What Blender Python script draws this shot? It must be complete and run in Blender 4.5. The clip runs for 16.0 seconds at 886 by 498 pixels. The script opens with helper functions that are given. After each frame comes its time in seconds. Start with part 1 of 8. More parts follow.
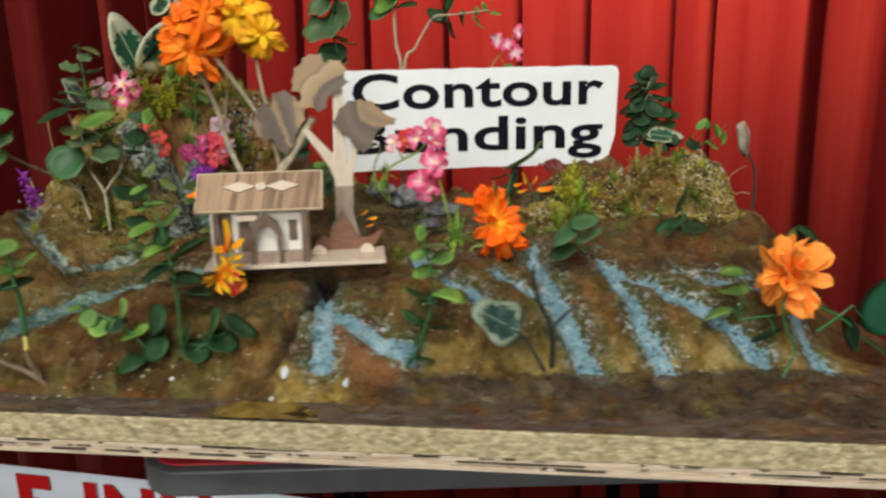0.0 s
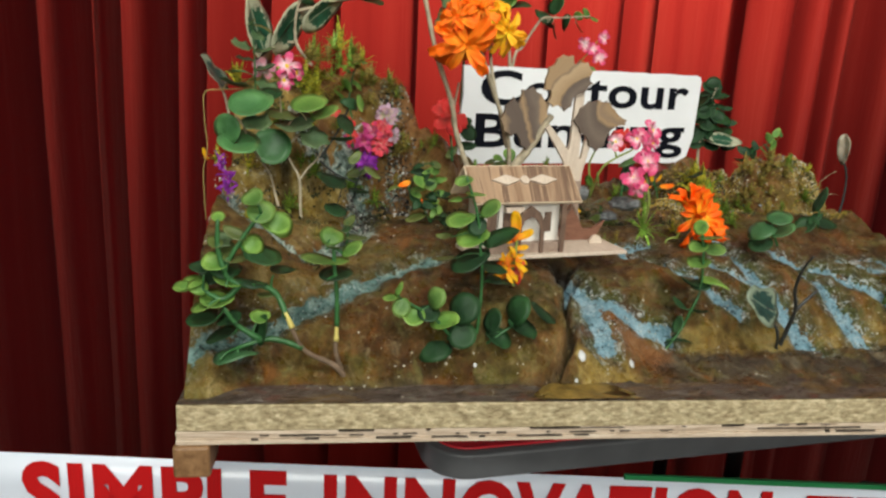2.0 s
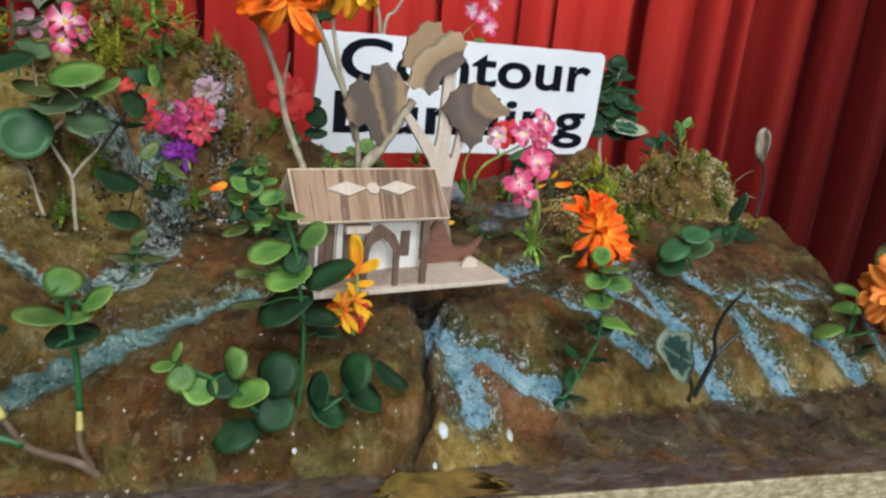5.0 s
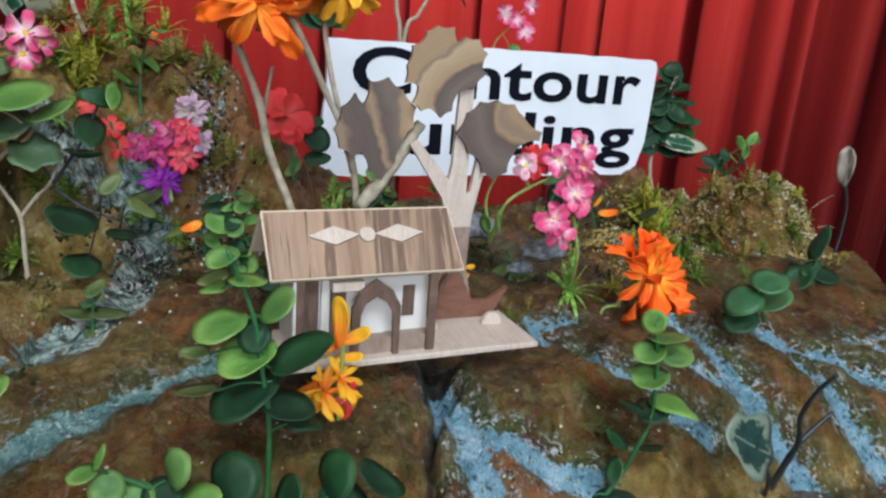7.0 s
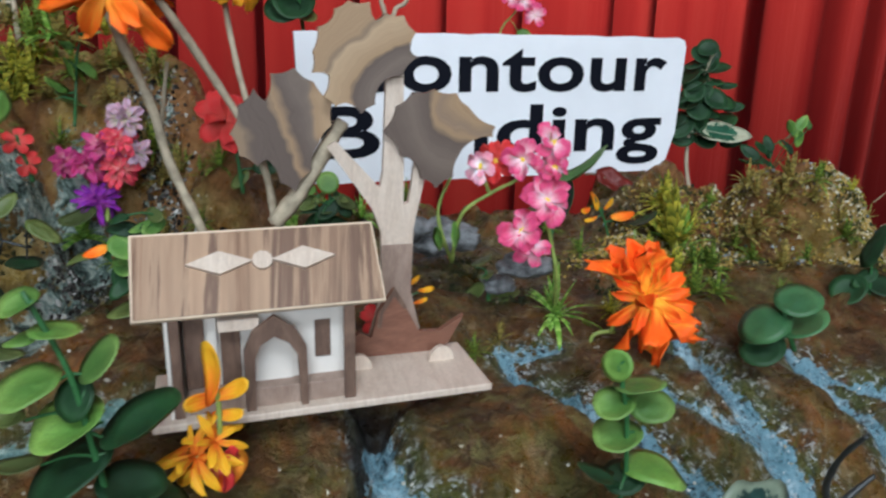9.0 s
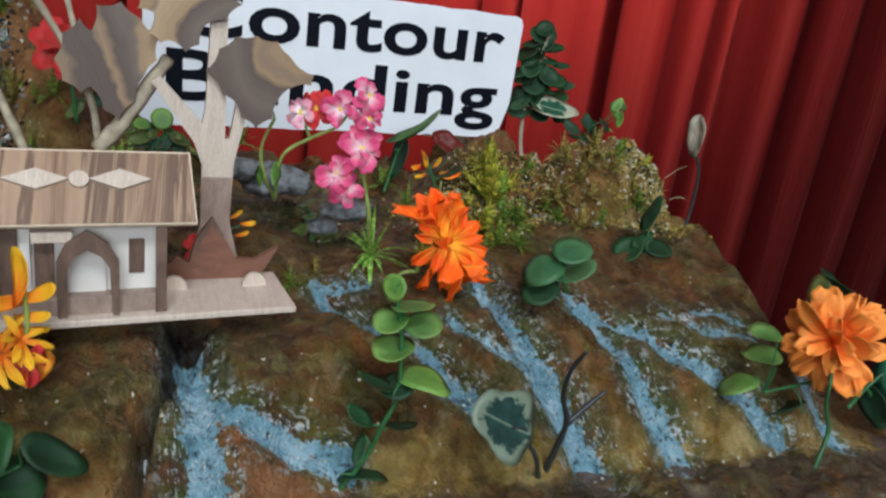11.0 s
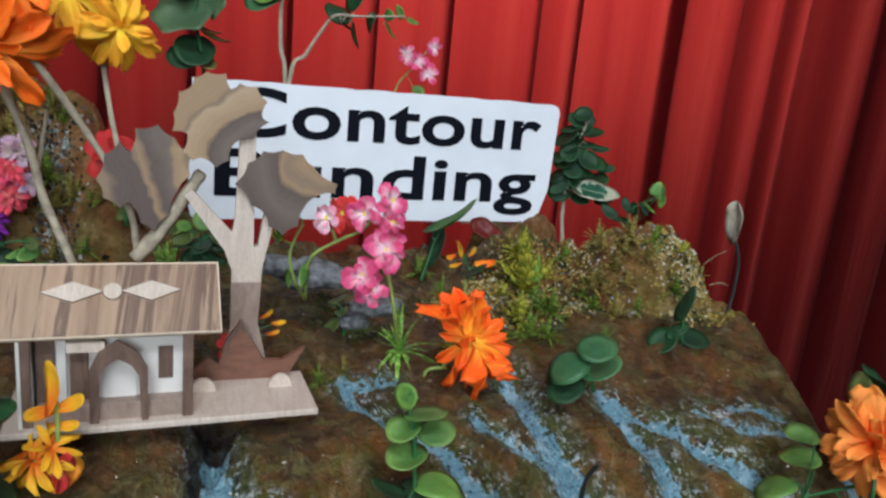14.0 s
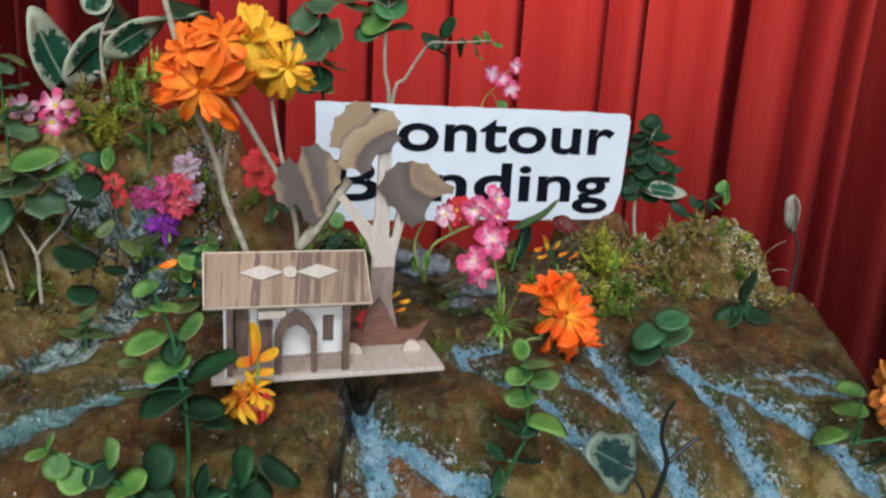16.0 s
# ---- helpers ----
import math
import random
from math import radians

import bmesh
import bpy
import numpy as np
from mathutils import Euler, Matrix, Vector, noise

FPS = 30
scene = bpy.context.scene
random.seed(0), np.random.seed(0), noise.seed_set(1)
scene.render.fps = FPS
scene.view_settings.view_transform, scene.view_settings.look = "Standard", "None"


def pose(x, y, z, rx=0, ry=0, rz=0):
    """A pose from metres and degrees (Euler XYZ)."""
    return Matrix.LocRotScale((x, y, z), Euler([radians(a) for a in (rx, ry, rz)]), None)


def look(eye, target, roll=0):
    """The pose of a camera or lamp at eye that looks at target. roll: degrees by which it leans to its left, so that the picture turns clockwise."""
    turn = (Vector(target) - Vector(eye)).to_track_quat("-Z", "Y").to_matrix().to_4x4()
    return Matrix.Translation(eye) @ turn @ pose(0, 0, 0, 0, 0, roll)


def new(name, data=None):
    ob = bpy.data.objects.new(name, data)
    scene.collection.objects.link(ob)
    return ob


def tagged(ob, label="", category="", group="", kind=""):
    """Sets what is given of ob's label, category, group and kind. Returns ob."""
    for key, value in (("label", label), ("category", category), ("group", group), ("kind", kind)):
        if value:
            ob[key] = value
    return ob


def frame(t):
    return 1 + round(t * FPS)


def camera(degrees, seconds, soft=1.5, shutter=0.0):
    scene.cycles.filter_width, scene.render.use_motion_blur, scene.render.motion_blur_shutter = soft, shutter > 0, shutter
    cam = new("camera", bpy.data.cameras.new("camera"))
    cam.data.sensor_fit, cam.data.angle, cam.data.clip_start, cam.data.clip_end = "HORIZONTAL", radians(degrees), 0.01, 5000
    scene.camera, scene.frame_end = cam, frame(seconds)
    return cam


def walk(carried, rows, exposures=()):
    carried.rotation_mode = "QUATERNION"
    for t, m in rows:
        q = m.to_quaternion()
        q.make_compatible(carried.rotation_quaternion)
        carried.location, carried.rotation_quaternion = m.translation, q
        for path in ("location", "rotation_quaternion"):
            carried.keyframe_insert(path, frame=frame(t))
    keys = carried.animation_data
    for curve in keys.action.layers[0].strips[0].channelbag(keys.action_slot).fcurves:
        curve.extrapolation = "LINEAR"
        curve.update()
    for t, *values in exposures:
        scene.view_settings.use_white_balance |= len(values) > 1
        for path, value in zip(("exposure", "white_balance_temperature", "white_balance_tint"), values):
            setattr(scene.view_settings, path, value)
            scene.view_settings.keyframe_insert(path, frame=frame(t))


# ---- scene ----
cam = camera(60.9, 16.0, soft=2.4, shutter=0.5)
PATH = [
    (0, (0.001, 0.042, 1.193), (0.008, 1.984, 0.712), -1.2),
    (0.5, (-0.134, 0.036, 1.204), (0.106, 1.956, 0.699), 0.3),
    (1, (-0.254, 0.037, 1.212), (0.184, 1.923, 0.711), 0.3),
    (1.5, (-0.313, 0.04, 1.21), (0.186, 1.914, 0.723), 2.0),
    (2, (-0.325, 0.053, 1.199), (0.179, 1.921, 0.692), 3.0),
    (2.5, (-0.316, 0.067, 1.199), (0.166, 1.922, 0.63), 1.9),
    (3, (-0.291, 0.09, 1.198), (0.273, 1.922, 0.624), 1.7),
    (3.5, (-0.255, 0.109, 1.195), (0.333, 1.921, 0.589), 2.6),
    (6, (-0.234, 0.229, 1.202), (0.563, 1.979, 0.653), 6.4),
    (6.5, (-0.22, 0.245, 1.199), (0.492, 2.027, 0.637), 4.9),
    (7, (-0.197, 0.257, 1.201), (0.424, 2.072, 0.635), 4.6),
    (7.5, (-0.172, 0.275, 1.199), (0.367, 2.118, 0.638), 3.4),
    (8, (-0.158, 0.292, 1.197), (0.323, 2.144, 0.613), 3.2),
    (8.5, (-0.142, 0.303, 1.194), (0.304, 2.161, 0.601), 2.6),
    (9, (-0.118, 0.304, 1.194), (0.299, 2.173, 0.618), 1.3),
    (9.5, (-0.104, 0.294, 1.193), (0.383, 2.153, 0.639), 1.0),
    (10, (-0.095, 0.281, 1.19), (0.528, 2.098, 0.633), 1.9),
    (12.5, (-0.109, 0.239, 1.209), (0.627, 1.941, 0.459), 13.2),
    (13, (-0.096, 0.251, 1.211), (0.568, 2.022, 0.562), 10.5),
    (13.5, (-0.083, 0.255, 1.214), (0.521, 2.073, 0.639), 8.2),
    (14, (-0.082, 0.25, 1.217), (0.48, 2.105, 0.725), 5.6),
    (14.5, (-0.095, 0.243, 1.221), (0.396, 2.121, 0.742), 4.5),
    (15, (-0.117, 0.226, 1.225), (0.334, 2.117, 0.757), 3.8),
    (15.5, (-0.123, 0.192, 1.227), (0.289, 2.096, 0.772), 2.8),
    (16, (-0.126, 0.174, 1.225), (0.275, 2.073, 0.742), 3.4),
]
walk(cam, [(t, look(eye, target, roll)) for t, eye, target, roll in PATH],
     exposures=[(0, 0.08, 7200, 6), (1.5, 0.12, 7200, 6), (3.5, 0.08, 7100, 6), (6, 0.1, 5750, 8), (9, 0.0, 5850, 8), (10, -0.15, 5850, 8), (12.5, -0.05, 6150, 8), (14, -0.1, 5850, 8), (16, -0.05, 5850, 8)])

# ---- world and lights ----
world = bpy.data.worlds.new("world")
scene.world = world
world.use_nodes = True
wn = world.node_tree.nodes
sky = wn.new("ShaderNodeTexSky")
sky.sky_type, sky.sun_disc, sky.sun_elevation, sky.sun_rotation = "NISHITA", False, radians(50), radians(160)
world.node_tree.links.new(sky.outputs["Color"], wn["Background"].inputs["Color"])
wn["Background"].inputs["Strength"].default_value = 0.08


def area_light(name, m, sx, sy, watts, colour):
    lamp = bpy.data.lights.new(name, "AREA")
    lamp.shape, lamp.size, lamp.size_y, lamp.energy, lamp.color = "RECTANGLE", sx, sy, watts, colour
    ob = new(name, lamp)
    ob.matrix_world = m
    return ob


# front lamp added out of view; the window behind it is assumed
area_light("front_window_light", look((-0.6, -2.6, 2.15), (-0.1, 0.7, 1.0)), 2.0, 0.9, 62, (0.95, 0.98, 1.0))
# overhead lamp added to brighten the model; no fitting is built or known
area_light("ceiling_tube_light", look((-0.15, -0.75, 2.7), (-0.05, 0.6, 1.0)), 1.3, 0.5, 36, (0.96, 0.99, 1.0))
area_light("back_window_light", pose(0.39, 2.11, 1.8, -90, 0, 0), 1.22, 1.26, 16.0, (1.0, 0.95, 0.88))

# ---- materials ----


class Nodes:
    """A small builder for one node material."""

    def __init__(self, name, rough=0.6, metal=0.0, spec=0.5):
        self.m = bpy.data.materials.new(name)
        self.m.use_nodes = True
        self.t = self.m.node_tree
        self.b = self.t.nodes["Principled BSDF"]
        self.b.inputs["Roughness"].default_value = rough
        self.b.inputs["Metallic"].default_value = metal
        self.b.inputs["Specular IOR Level"].default_value = spec

    def add(self, kind, **values):
        n = self.t.nodes.new(kind)
        for k, v in values.items():
            n.inputs[k.replace("_", " ")].default_value = v
        return n

    def link(self, a, b):
        self.t.links.new(a, b)
        return self

    def coords(self, stretch=(1, 1, 1), which="Object"):
        c = self.add("ShaderNodeTexCoord")
        m = self.add("ShaderNodeMapping", Scale=stretch)
        self.link(c.outputs[which], m.inputs["Vector"])
        return m.outputs["Vector"]

    def noise(self, scale, detail=4.0, rough=0.6, vec=None, distort=0.0):
        n = self.add("ShaderNodeTexNoise", Scale=scale, Detail=detail, Roughness=rough, Distortion=distort)
        if vec is not None:
            self.link(vec, n.inputs["Vector"])
        return n.outputs["Fac"]

    def ramp(self, fac, stops):
        r = self.add("ShaderNodeValToRGB")
        e = r.color_ramp.elements
        while len(e) < len(stops):
            e.new(0.5)
        for el, (p, c) in zip(e, stops):
            el.position, el.color = p, (*c, 1)
        self.link(fac, r.inputs["Fac"])
        return r.outputs["Color"]

    def mix(self, fac, a, b, kind="MIX"):
        n = self.add("ShaderNodeMix")
        n.data_type, n.blend_type = "RGBA", kind
        for i, v in ((0, fac), (6, a), (7, b)):
            if isinstance(v, (int, float)):
                n.inputs[i].default_value = v
            elif isinstance(v, tuple):
                n.inputs[i].default_value = (*v, 1)
            else:
                self.link(v, n.inputs[i])
        return n.outputs[2]

    def math(self, op, a, b=0.0):
        n = self.add("ShaderNodeMath")
        n.operation = op
        for i, v in ((0, a), (1, b)):
            if isinstance(v, (int, float)):
                n.inputs[i].default_value = v
            else:
                self.link(v, n.inputs[i])
        return n.outputs[0]

    def bump(self, height, strength, distance):
        n = self.add("ShaderNodeBump", Strength=strength, Distance=distance)
        self.link(height, n.inputs["Height"])
        self.link(n.outputs["Normal"], self.b.inputs["Normal"])
        return self

    def colour(self, c):
        if isinstance(c, tuple):
            self.b.inputs["Base Color"].default_value = (*c, 1)
        else:
            self.link(c, self.b.inputs["Base Color"])
        return self

    def rough(self, v):
        self.link(v, self.b.inputs["Roughness"])
        return self


def plain(name, c, rough=0.5, var=0.15, scale=60.0, bump=0.0, metal=0.0, spec=0.5):
    """A painted or moulded surface with fine uneven tone."""
    n = Nodes(name, rough, metal, spec)
    f = n.noise(scale, 5, 0.6, n.coords())
    dark, light = tuple(x * (1 - var) for x in c), tuple(min(1, x * (1 + var)) for x in c)
    n.colour(n.ramp(f, [(0.3, dark), (0.7, light)]))
    if bump:
        n.bump(f, bump, 0.001)
    return n.m


def wood(name, stops, scale=(8, 8, 90), rough=0.55, waves=5.0):
    """Veneer with long grain; the grain runs along the axis with the smallest scale."""
    n = Nodes(name, rough)
    v = n.coords(scale)
    g = n.noise(waves, 6, 0.62, v, 1.2)
    fine = n.noise(waves * 9, 3, 0.6, v)
    c = n.ramp(g, stops)
    n.colour(n.mix(0.25, c, n.ramp(fine, [(0.35, (0.25, 0.18, 0.12)), (0.65, (0.95, 0.88, 0.78))]), "MULTIPLY"))
    n.bump(fine, 0.15, 0.0004)
    return n.m


def ringed_veneer(name, centre, stops, straight=None):
    """Figured veneer: growth rings round a centre, or straight bands along a way, in the sheet's own x and z."""
    n = Nodes(name, 0.55)
    v = n.coords()
    sep = n.add("ShaderNodeSeparateXYZ")
    n.link(v, sep.inputs[0])
    dx, dz = n.math("SUBTRACT", sep.outputs[0], centre[0]), n.math("SUBTRACT", sep.outputs[2], centre[1])
    if straight:
        r = n.math("ADD", n.math("MULTIPLY", dx, straight[0]), n.math("MULTIPLY", dz, straight[1]))
    else:
        r = n.math("SQRT", n.math("ADD", n.math("MULTIPLY", dx, dx), n.math("MULTIPLY", dz, dz)))
    wob = n.math("MULTIPLY", n.math("SUBTRACT", n.noise(45, 3, 0.5, v), 0.5), 0.016)
    f = n.math("MULTIPLY", n.math("ADD", r, wob), 20.0)
    stripes = n.add("ShaderNodeCombineXYZ")
    n.link(n.math("MULTIPLY", f, 60.0), stripes.inputs[0])
    line = n.noise(1.0, 3, 0.7, stripes.outputs[0])
    c = n.ramp(f, stops)
    n.colour(n.mix(0.45, c, n.ramp(line, [(0.35, (0.55, 0.5, 0.45)), (0.65, (1.0, 0.98, 0.95))]), "MULTIPLY"))
    n.bump(line, 0.12, 0.0003)
    return n.m


def leaf_material(name, inner, outer, rough=0.5, vein=0.5, tint=0.2):
    """Moulded leaf, lighter towards its rim, each leaf a little different."""
    n = Nodes(name, rough, 0, 0.45)
    c = n.add("ShaderNodeTexCoord")
    sep = n.add("ShaderNodeSeparateXYZ")
    n.link(c.outputs["UV"], sep.inputs[0])
    du = n.math("SUBTRACT", sep.outputs[0], 0.5)
    dv = n.math("SUBTRACT", sep.outputs[1], 0.5)
    d = n.math("ADD", n.math("MULTIPLY", du, du), n.math("MULTIPLY", dv, dv))
    nz = n.noise(5, 4, 0.6, c.outputs["UV"])
    d = n.math("ADD", n.math("MULTIPLY", d, 3.6), n.math("MULTIPLY", n.math("SUBTRACT", nz, 0.5), 0.5))
    rnd = n.add("ShaderNodeObjectInfo").outputs["Random"]
    col = n.ramp(n.math("ADD", n.math("MULTIPLY", d, 0.45), n.math("MULTIPLY", sep.outputs[1], 0.45)), [(0.0, inner), (0.85, outer)])
    # a paler rim, and random mottling of the tone
    rim = n.ramp(n.math("ADD", d, n.math("MULTIPLY", n.math("SUBTRACT", n.noise(9, 3, 0.6, c.outputs["UV"]), 0.5), 0.35)), [(0.78, (0, 0, 0)), (0.95, (0.55, 0.55, 0.55))])
    col = n.mix(rim, col, tuple(min(1, 1.35 * x + 0.05) for x in outer))
    mott = n.noise(38, 4, 0.7, n.coords(), 0.5)
    col = n.mix(1.0, col, n.ramp(mott, [(0.35, (0.68, 0.72, 0.7)), (0.65, (1.2, 1.16, 1.05))]), "MULTIPLY")
    dark = n.ramp(rnd, [(0.0, (1 - tint * 2,) * 3), (1.0, (1.0, 1.0, 1.0 - tint))])
    n.colour(n.mix(1.0, col, dark, "MULTIPLY"))
    ribs = n.math("ABSOLUTE", du)
    n.bump(n.math("ADD", n.math("LESS_THAN", ribs, 0.02), n.math("MULTIPLY", nz, 0.4)), vein, 0.0006)
    n.b.inputs["Subsurface Weight"].default_value = 0.08
    n.b.inputs["Subsurface Radius"].default_value = (0.002, 0.004, 0.001)
    return n.m


def petal_material(name, base, tip, rough=0.6, streak=0.6):
    """Fabric petal, from the throat's colour to the tip's, with fine streaks."""
    n = Nodes(name, rough, 0, 0.25)
    c = n.add("ShaderNodeTexCoord")
    sep = n.add("ShaderNodeSeparateXYZ")
    n.link(c.outputs["UV"], sep.inputs[0])
    m = n.add("ShaderNodeMapping", Scale=(22, 1.5, 1))
    n.link(c.outputs["UV"], m.inputs["Vector"])
    st = n.noise(1.0, 3, 0.6, m.outputs["Vector"])
    f = n.math("ADD", sep.outputs[1], n.math("MULTIPLY", n.math("SUBTRACT", st, 0.5), streak))
    rnd = n.add("ShaderNodeObjectInfo").outputs["Random"]
    f = n.math("ADD", f, n.math("MULTIPLY", n.math("SUBTRACT", rnd, 0.5), 0.35))
    n.colour(n.ramp(f, [(0.15, base), (0.75, tip)]))
    n.bump(st, 0.4, 0.0006)
    n.b.inputs["Subsurface Weight"].default_value = 0.3
    n.b.inputs["Subsurface Radius"].default_value = (0.006, 0.003, 0.002)
    return n.m


def curtain_material():
    n = Nodes("red_curtain_cloth", 0.8, 0, 0.05)
    v = n.coords((1, 1, 0.05))
    big = n.noise(9, 4, 0.6, v)
    weave = n.noise(900, 2, 0.5, n.coords())
    n.colour(n.ramp(big, [(0.3, (0.03, 0.002, 0.003)), (0.7, (0.05, 0.003, 0.0045))]))
    wrinkle = n.noise(55, 4, 0.6, n.coords((1, 1, 0.07)), 0.6)
    n.bump(n.math("ADD", n.math("MULTIPLY", wrinkle, 1.0), n.math("MULTIPLY", weave, 0.05)), 0.9, 0.009)
    n.b.inputs["Sheen Weight"].default_value = 0.14
    n.b.inputs["Sheen Roughness"].default_value = 0.6
    n.b.inputs["Sheen Tint"].default_value = (1.0, 0.45, 0.4, 1)
    pull = n.noise(15, 3, 0.5, n.coords((1, 1, 0.04)), 0.3)
    tr = n.add("ShaderNodeBsdfTranslucent")
    n.link(n.ramp(pull, [(0.3, (0.6, 0.036, 0.03)), (0.5, (0.74, 0.05, 0.04)), (0.7, (0.84, 0.075, 0.055))]), tr.inputs["Color"])
    mx = n.add("ShaderNodeMixShader", Fac=0.4)
    out = n.t.nodes["Material Output"]
    n.link(n.b.outputs[0], mx.inputs[1]).link(tr.outputs[0], mx.inputs[2]).link(mx.outputs[0], out.inputs["Surface"])
    return n.m


def terrain_material():
    """Painted plaster: brown and moss green, ochre, with blue painted streams where the mesh marks them."""
    n = Nodes("painted_plaster", 0.42, 0, 0.5)
    v = n.coords()
    a = n.noise(13, 5, 0.65, v, 0.8)
    # paint is dragged downhill
    drag = n.coords((1, 0.75, 0.8))
    b = n.noise(52, 6, 0.68, drag, 0.3)
    fine = n.noise(230, 5, 0.72, v)
    grit = n.noise(650, 3, 0.65, v)
    daub = n.noise(130, 4, 0.7, drag, 0.6)

    def mark(name):
        at = n.add("ShaderNodeAttribute")
        at.attribute_name = name
        return at.outputs["Fac"]

    def step(fac, lo, hi, top=1.0):
        return n.ramp(fac, [(lo, (0, 0, 0)), (hi, (top,) * 3)])

    brown = n.ramp(b, [(0.3, (0.018, 0.007, 0.002)), (0.5, (0.088, 0.036, 0.008)), (0.7, (0.185, 0.085, 0.02))])
    green = n.ramp(b, [(0.3, (0.014, 0.013, 0.002)), (0.5, (0.068, 0.056, 0.008)), (0.72, (0.165, 0.135, 0.022))])
    col = n.mix(step(a, 0.42, 0.6, 0.9), brown, green)
    # broad brushed-on patches of rust and pale olive
    patch = n.noise(34, 5, 0.7, drag, 1.3)
    col = n.mix(step(patch, 0.47, 0.61, 0.8), col, n.ramp(b, [(0.32, (0.05, 0.016, 0.004)), (0.5, (0.17, 0.06, 0.013)), (0.68, (0.3, 0.12, 0.03))]))
    col = n.mix(step(n.noise(27, 5, 0.72, v, 1.6), 0.5, 0.64, 0.75), col, n.ramp(fine, [(0.35, (0.05, 0.05, 0.01)), (0.65, (0.24, 0.22, 0.07))]))
    # thin worn places and dark daubs of paint
    col = n.mix(n.math("MULTIPLY", step(daub, 0.55, 0.7, 0.6), 1.0), col, (0.33, 0.24, 0.12))
    col = n.mix(n.math("MULTIPLY", step(n.noise(85, 5, 0.72, v, 1.0), 0.57, 0.68, 0.5), 1.0), col, (0.028, 0.022, 0.012))
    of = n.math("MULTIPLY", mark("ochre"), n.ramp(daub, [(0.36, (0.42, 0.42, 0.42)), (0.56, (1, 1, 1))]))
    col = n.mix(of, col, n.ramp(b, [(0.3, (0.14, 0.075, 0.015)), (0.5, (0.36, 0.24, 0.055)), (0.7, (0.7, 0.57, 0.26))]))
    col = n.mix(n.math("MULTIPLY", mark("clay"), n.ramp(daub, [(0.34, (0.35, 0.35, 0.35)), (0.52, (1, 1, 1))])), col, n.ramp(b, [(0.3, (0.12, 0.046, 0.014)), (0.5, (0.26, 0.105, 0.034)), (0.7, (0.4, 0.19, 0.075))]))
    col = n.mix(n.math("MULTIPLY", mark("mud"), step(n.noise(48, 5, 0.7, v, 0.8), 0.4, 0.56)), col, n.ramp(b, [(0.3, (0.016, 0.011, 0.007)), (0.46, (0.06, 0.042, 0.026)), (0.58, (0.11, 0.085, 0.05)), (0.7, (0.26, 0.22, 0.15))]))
    comb = n.add("ShaderNodeCombineXYZ")
    n.link(n.math("MULTIPLY", mark("flow"), 55.0), comb.inputs[0]).link(n.math("MULTIPLY", mark("across"), 420.0), comb.inputs[1])
    streak = n.mix(0.6, n.noise(1.0, 4, 0.7, comb.outputs[0], 1.2), fine)
    threads = n.mix(0.62, n.noise(2.1, 3, 0.7, comb.outputs[0], 1.0), n.noise(210, 4, 0.7, v, 0.8))
    # scattered pale flecks, thicker beside the water
    splash = mark("splash")
    vo = n.add("ShaderNodeTexVoronoi", Scale=190.0)
    n.link(v, vo.inputs["Vector"])
    near = n.math("ADD", n.noise(55, 3, 0.6, v), n.math("MULTIPLY", splash, 0.17))
    fleck = n.math("LESS_THAN", vo.outputs["Distance"], n.math("MULTIPLY", n.math("SUBTRACT", near, 0.55), 1.6))
    col = n.mix(n.math("MULTIPLY", fleck, 0.85), col, n.ramp(daub, [(0.4, (0.3, 0.25, 0.15)), (0.6, (0.68, 0.66, 0.58))]))
    moss = n.math("MULTIPLY", splash, step(n.noise(60, 4, 0.65, v), 0.41, 0.55, 0.8))
    col = n.mix(moss, col, n.ramp(fine, [(0.35, (0.035, 0.06, 0.012)), (0.65, (0.14, 0.17, 0.045))]))
    wet = n.math("MULTIPLY", splash, step(streak, 0.49, 0.55, 0.85))
    col = n.mix(wet, col, (0.012, 0.014, 0.014))
    foamy = n.math("MULTIPLY", n.math("MULTIPLY", splash, step(threads, 0.52, 0.58, 0.85)), step(fine, 0.42, 0.5))
    col = n.mix(foamy, col, (0.66, 0.72, 0.72))
    # shade deep in the crack and crevice is painted near-black
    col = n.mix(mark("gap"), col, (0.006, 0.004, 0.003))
    # streams: broken edges, dark pits, lighter foam
    edge = n.math("ADD", mark("stream"), n.math("ADD", n.math("MULTIPLY", n.math("SUBTRACT", fine, 0.5), 1.3), n.math("MULTIPLY", n.math("SUBTRACT", streak, 0.5), 1.7)))
    edge = n.math("ADD", edge, n.math("MULTIPLY", n.math("SUBTRACT", daub, 0.5), 0.8))
    mask = step(edge, 0.5, 0.64, 0.97)
    blue = n.ramp(n.noise(70, 5, 0.7, v), [(0.3, (0.08, 0.18, 0.22)), (0.48, (0.21, 0.39, 0.48)), (0.68, (0.44, 0.61, 0.68))])
    blue = n.mix(mark("dull"), blue, n.ramp(daub, [(0.35, (0.06, 0.13, 0.12)), (0.5, (0.16, 0.3, 0.28)), (0.65, (0.34, 0.46, 0.41))]))
    pits = n.ramp(n.mix(0.5, threads, n.noise(260, 4, 0.72, v, 0.8)), [(0.41, (0.03, 0.035, 0.035)), (0.48, (1, 1, 1))])
    col = n.mix(mask, col, n.mix(0.95, blue, pits, "MULTIPLY"))
    col = n.mix(n.math("MULTIPLY", mask, step(n.noise(330, 4, 0.7, v), 0.6, 0.66, 0.8)), col, (0.7, 0.76, 0.78))
    # waterfalls: dabs of white, black and grey-teal
    fm = n.math("ADD", mark("foam"), n.math("ADD", n.math("MULTIPLY", n.math("SUBTRACT", daub, 0.5), 2.2), n.math("MULTIPLY", n.math("SUBTRACT", fine, 0.5), 1.6)))
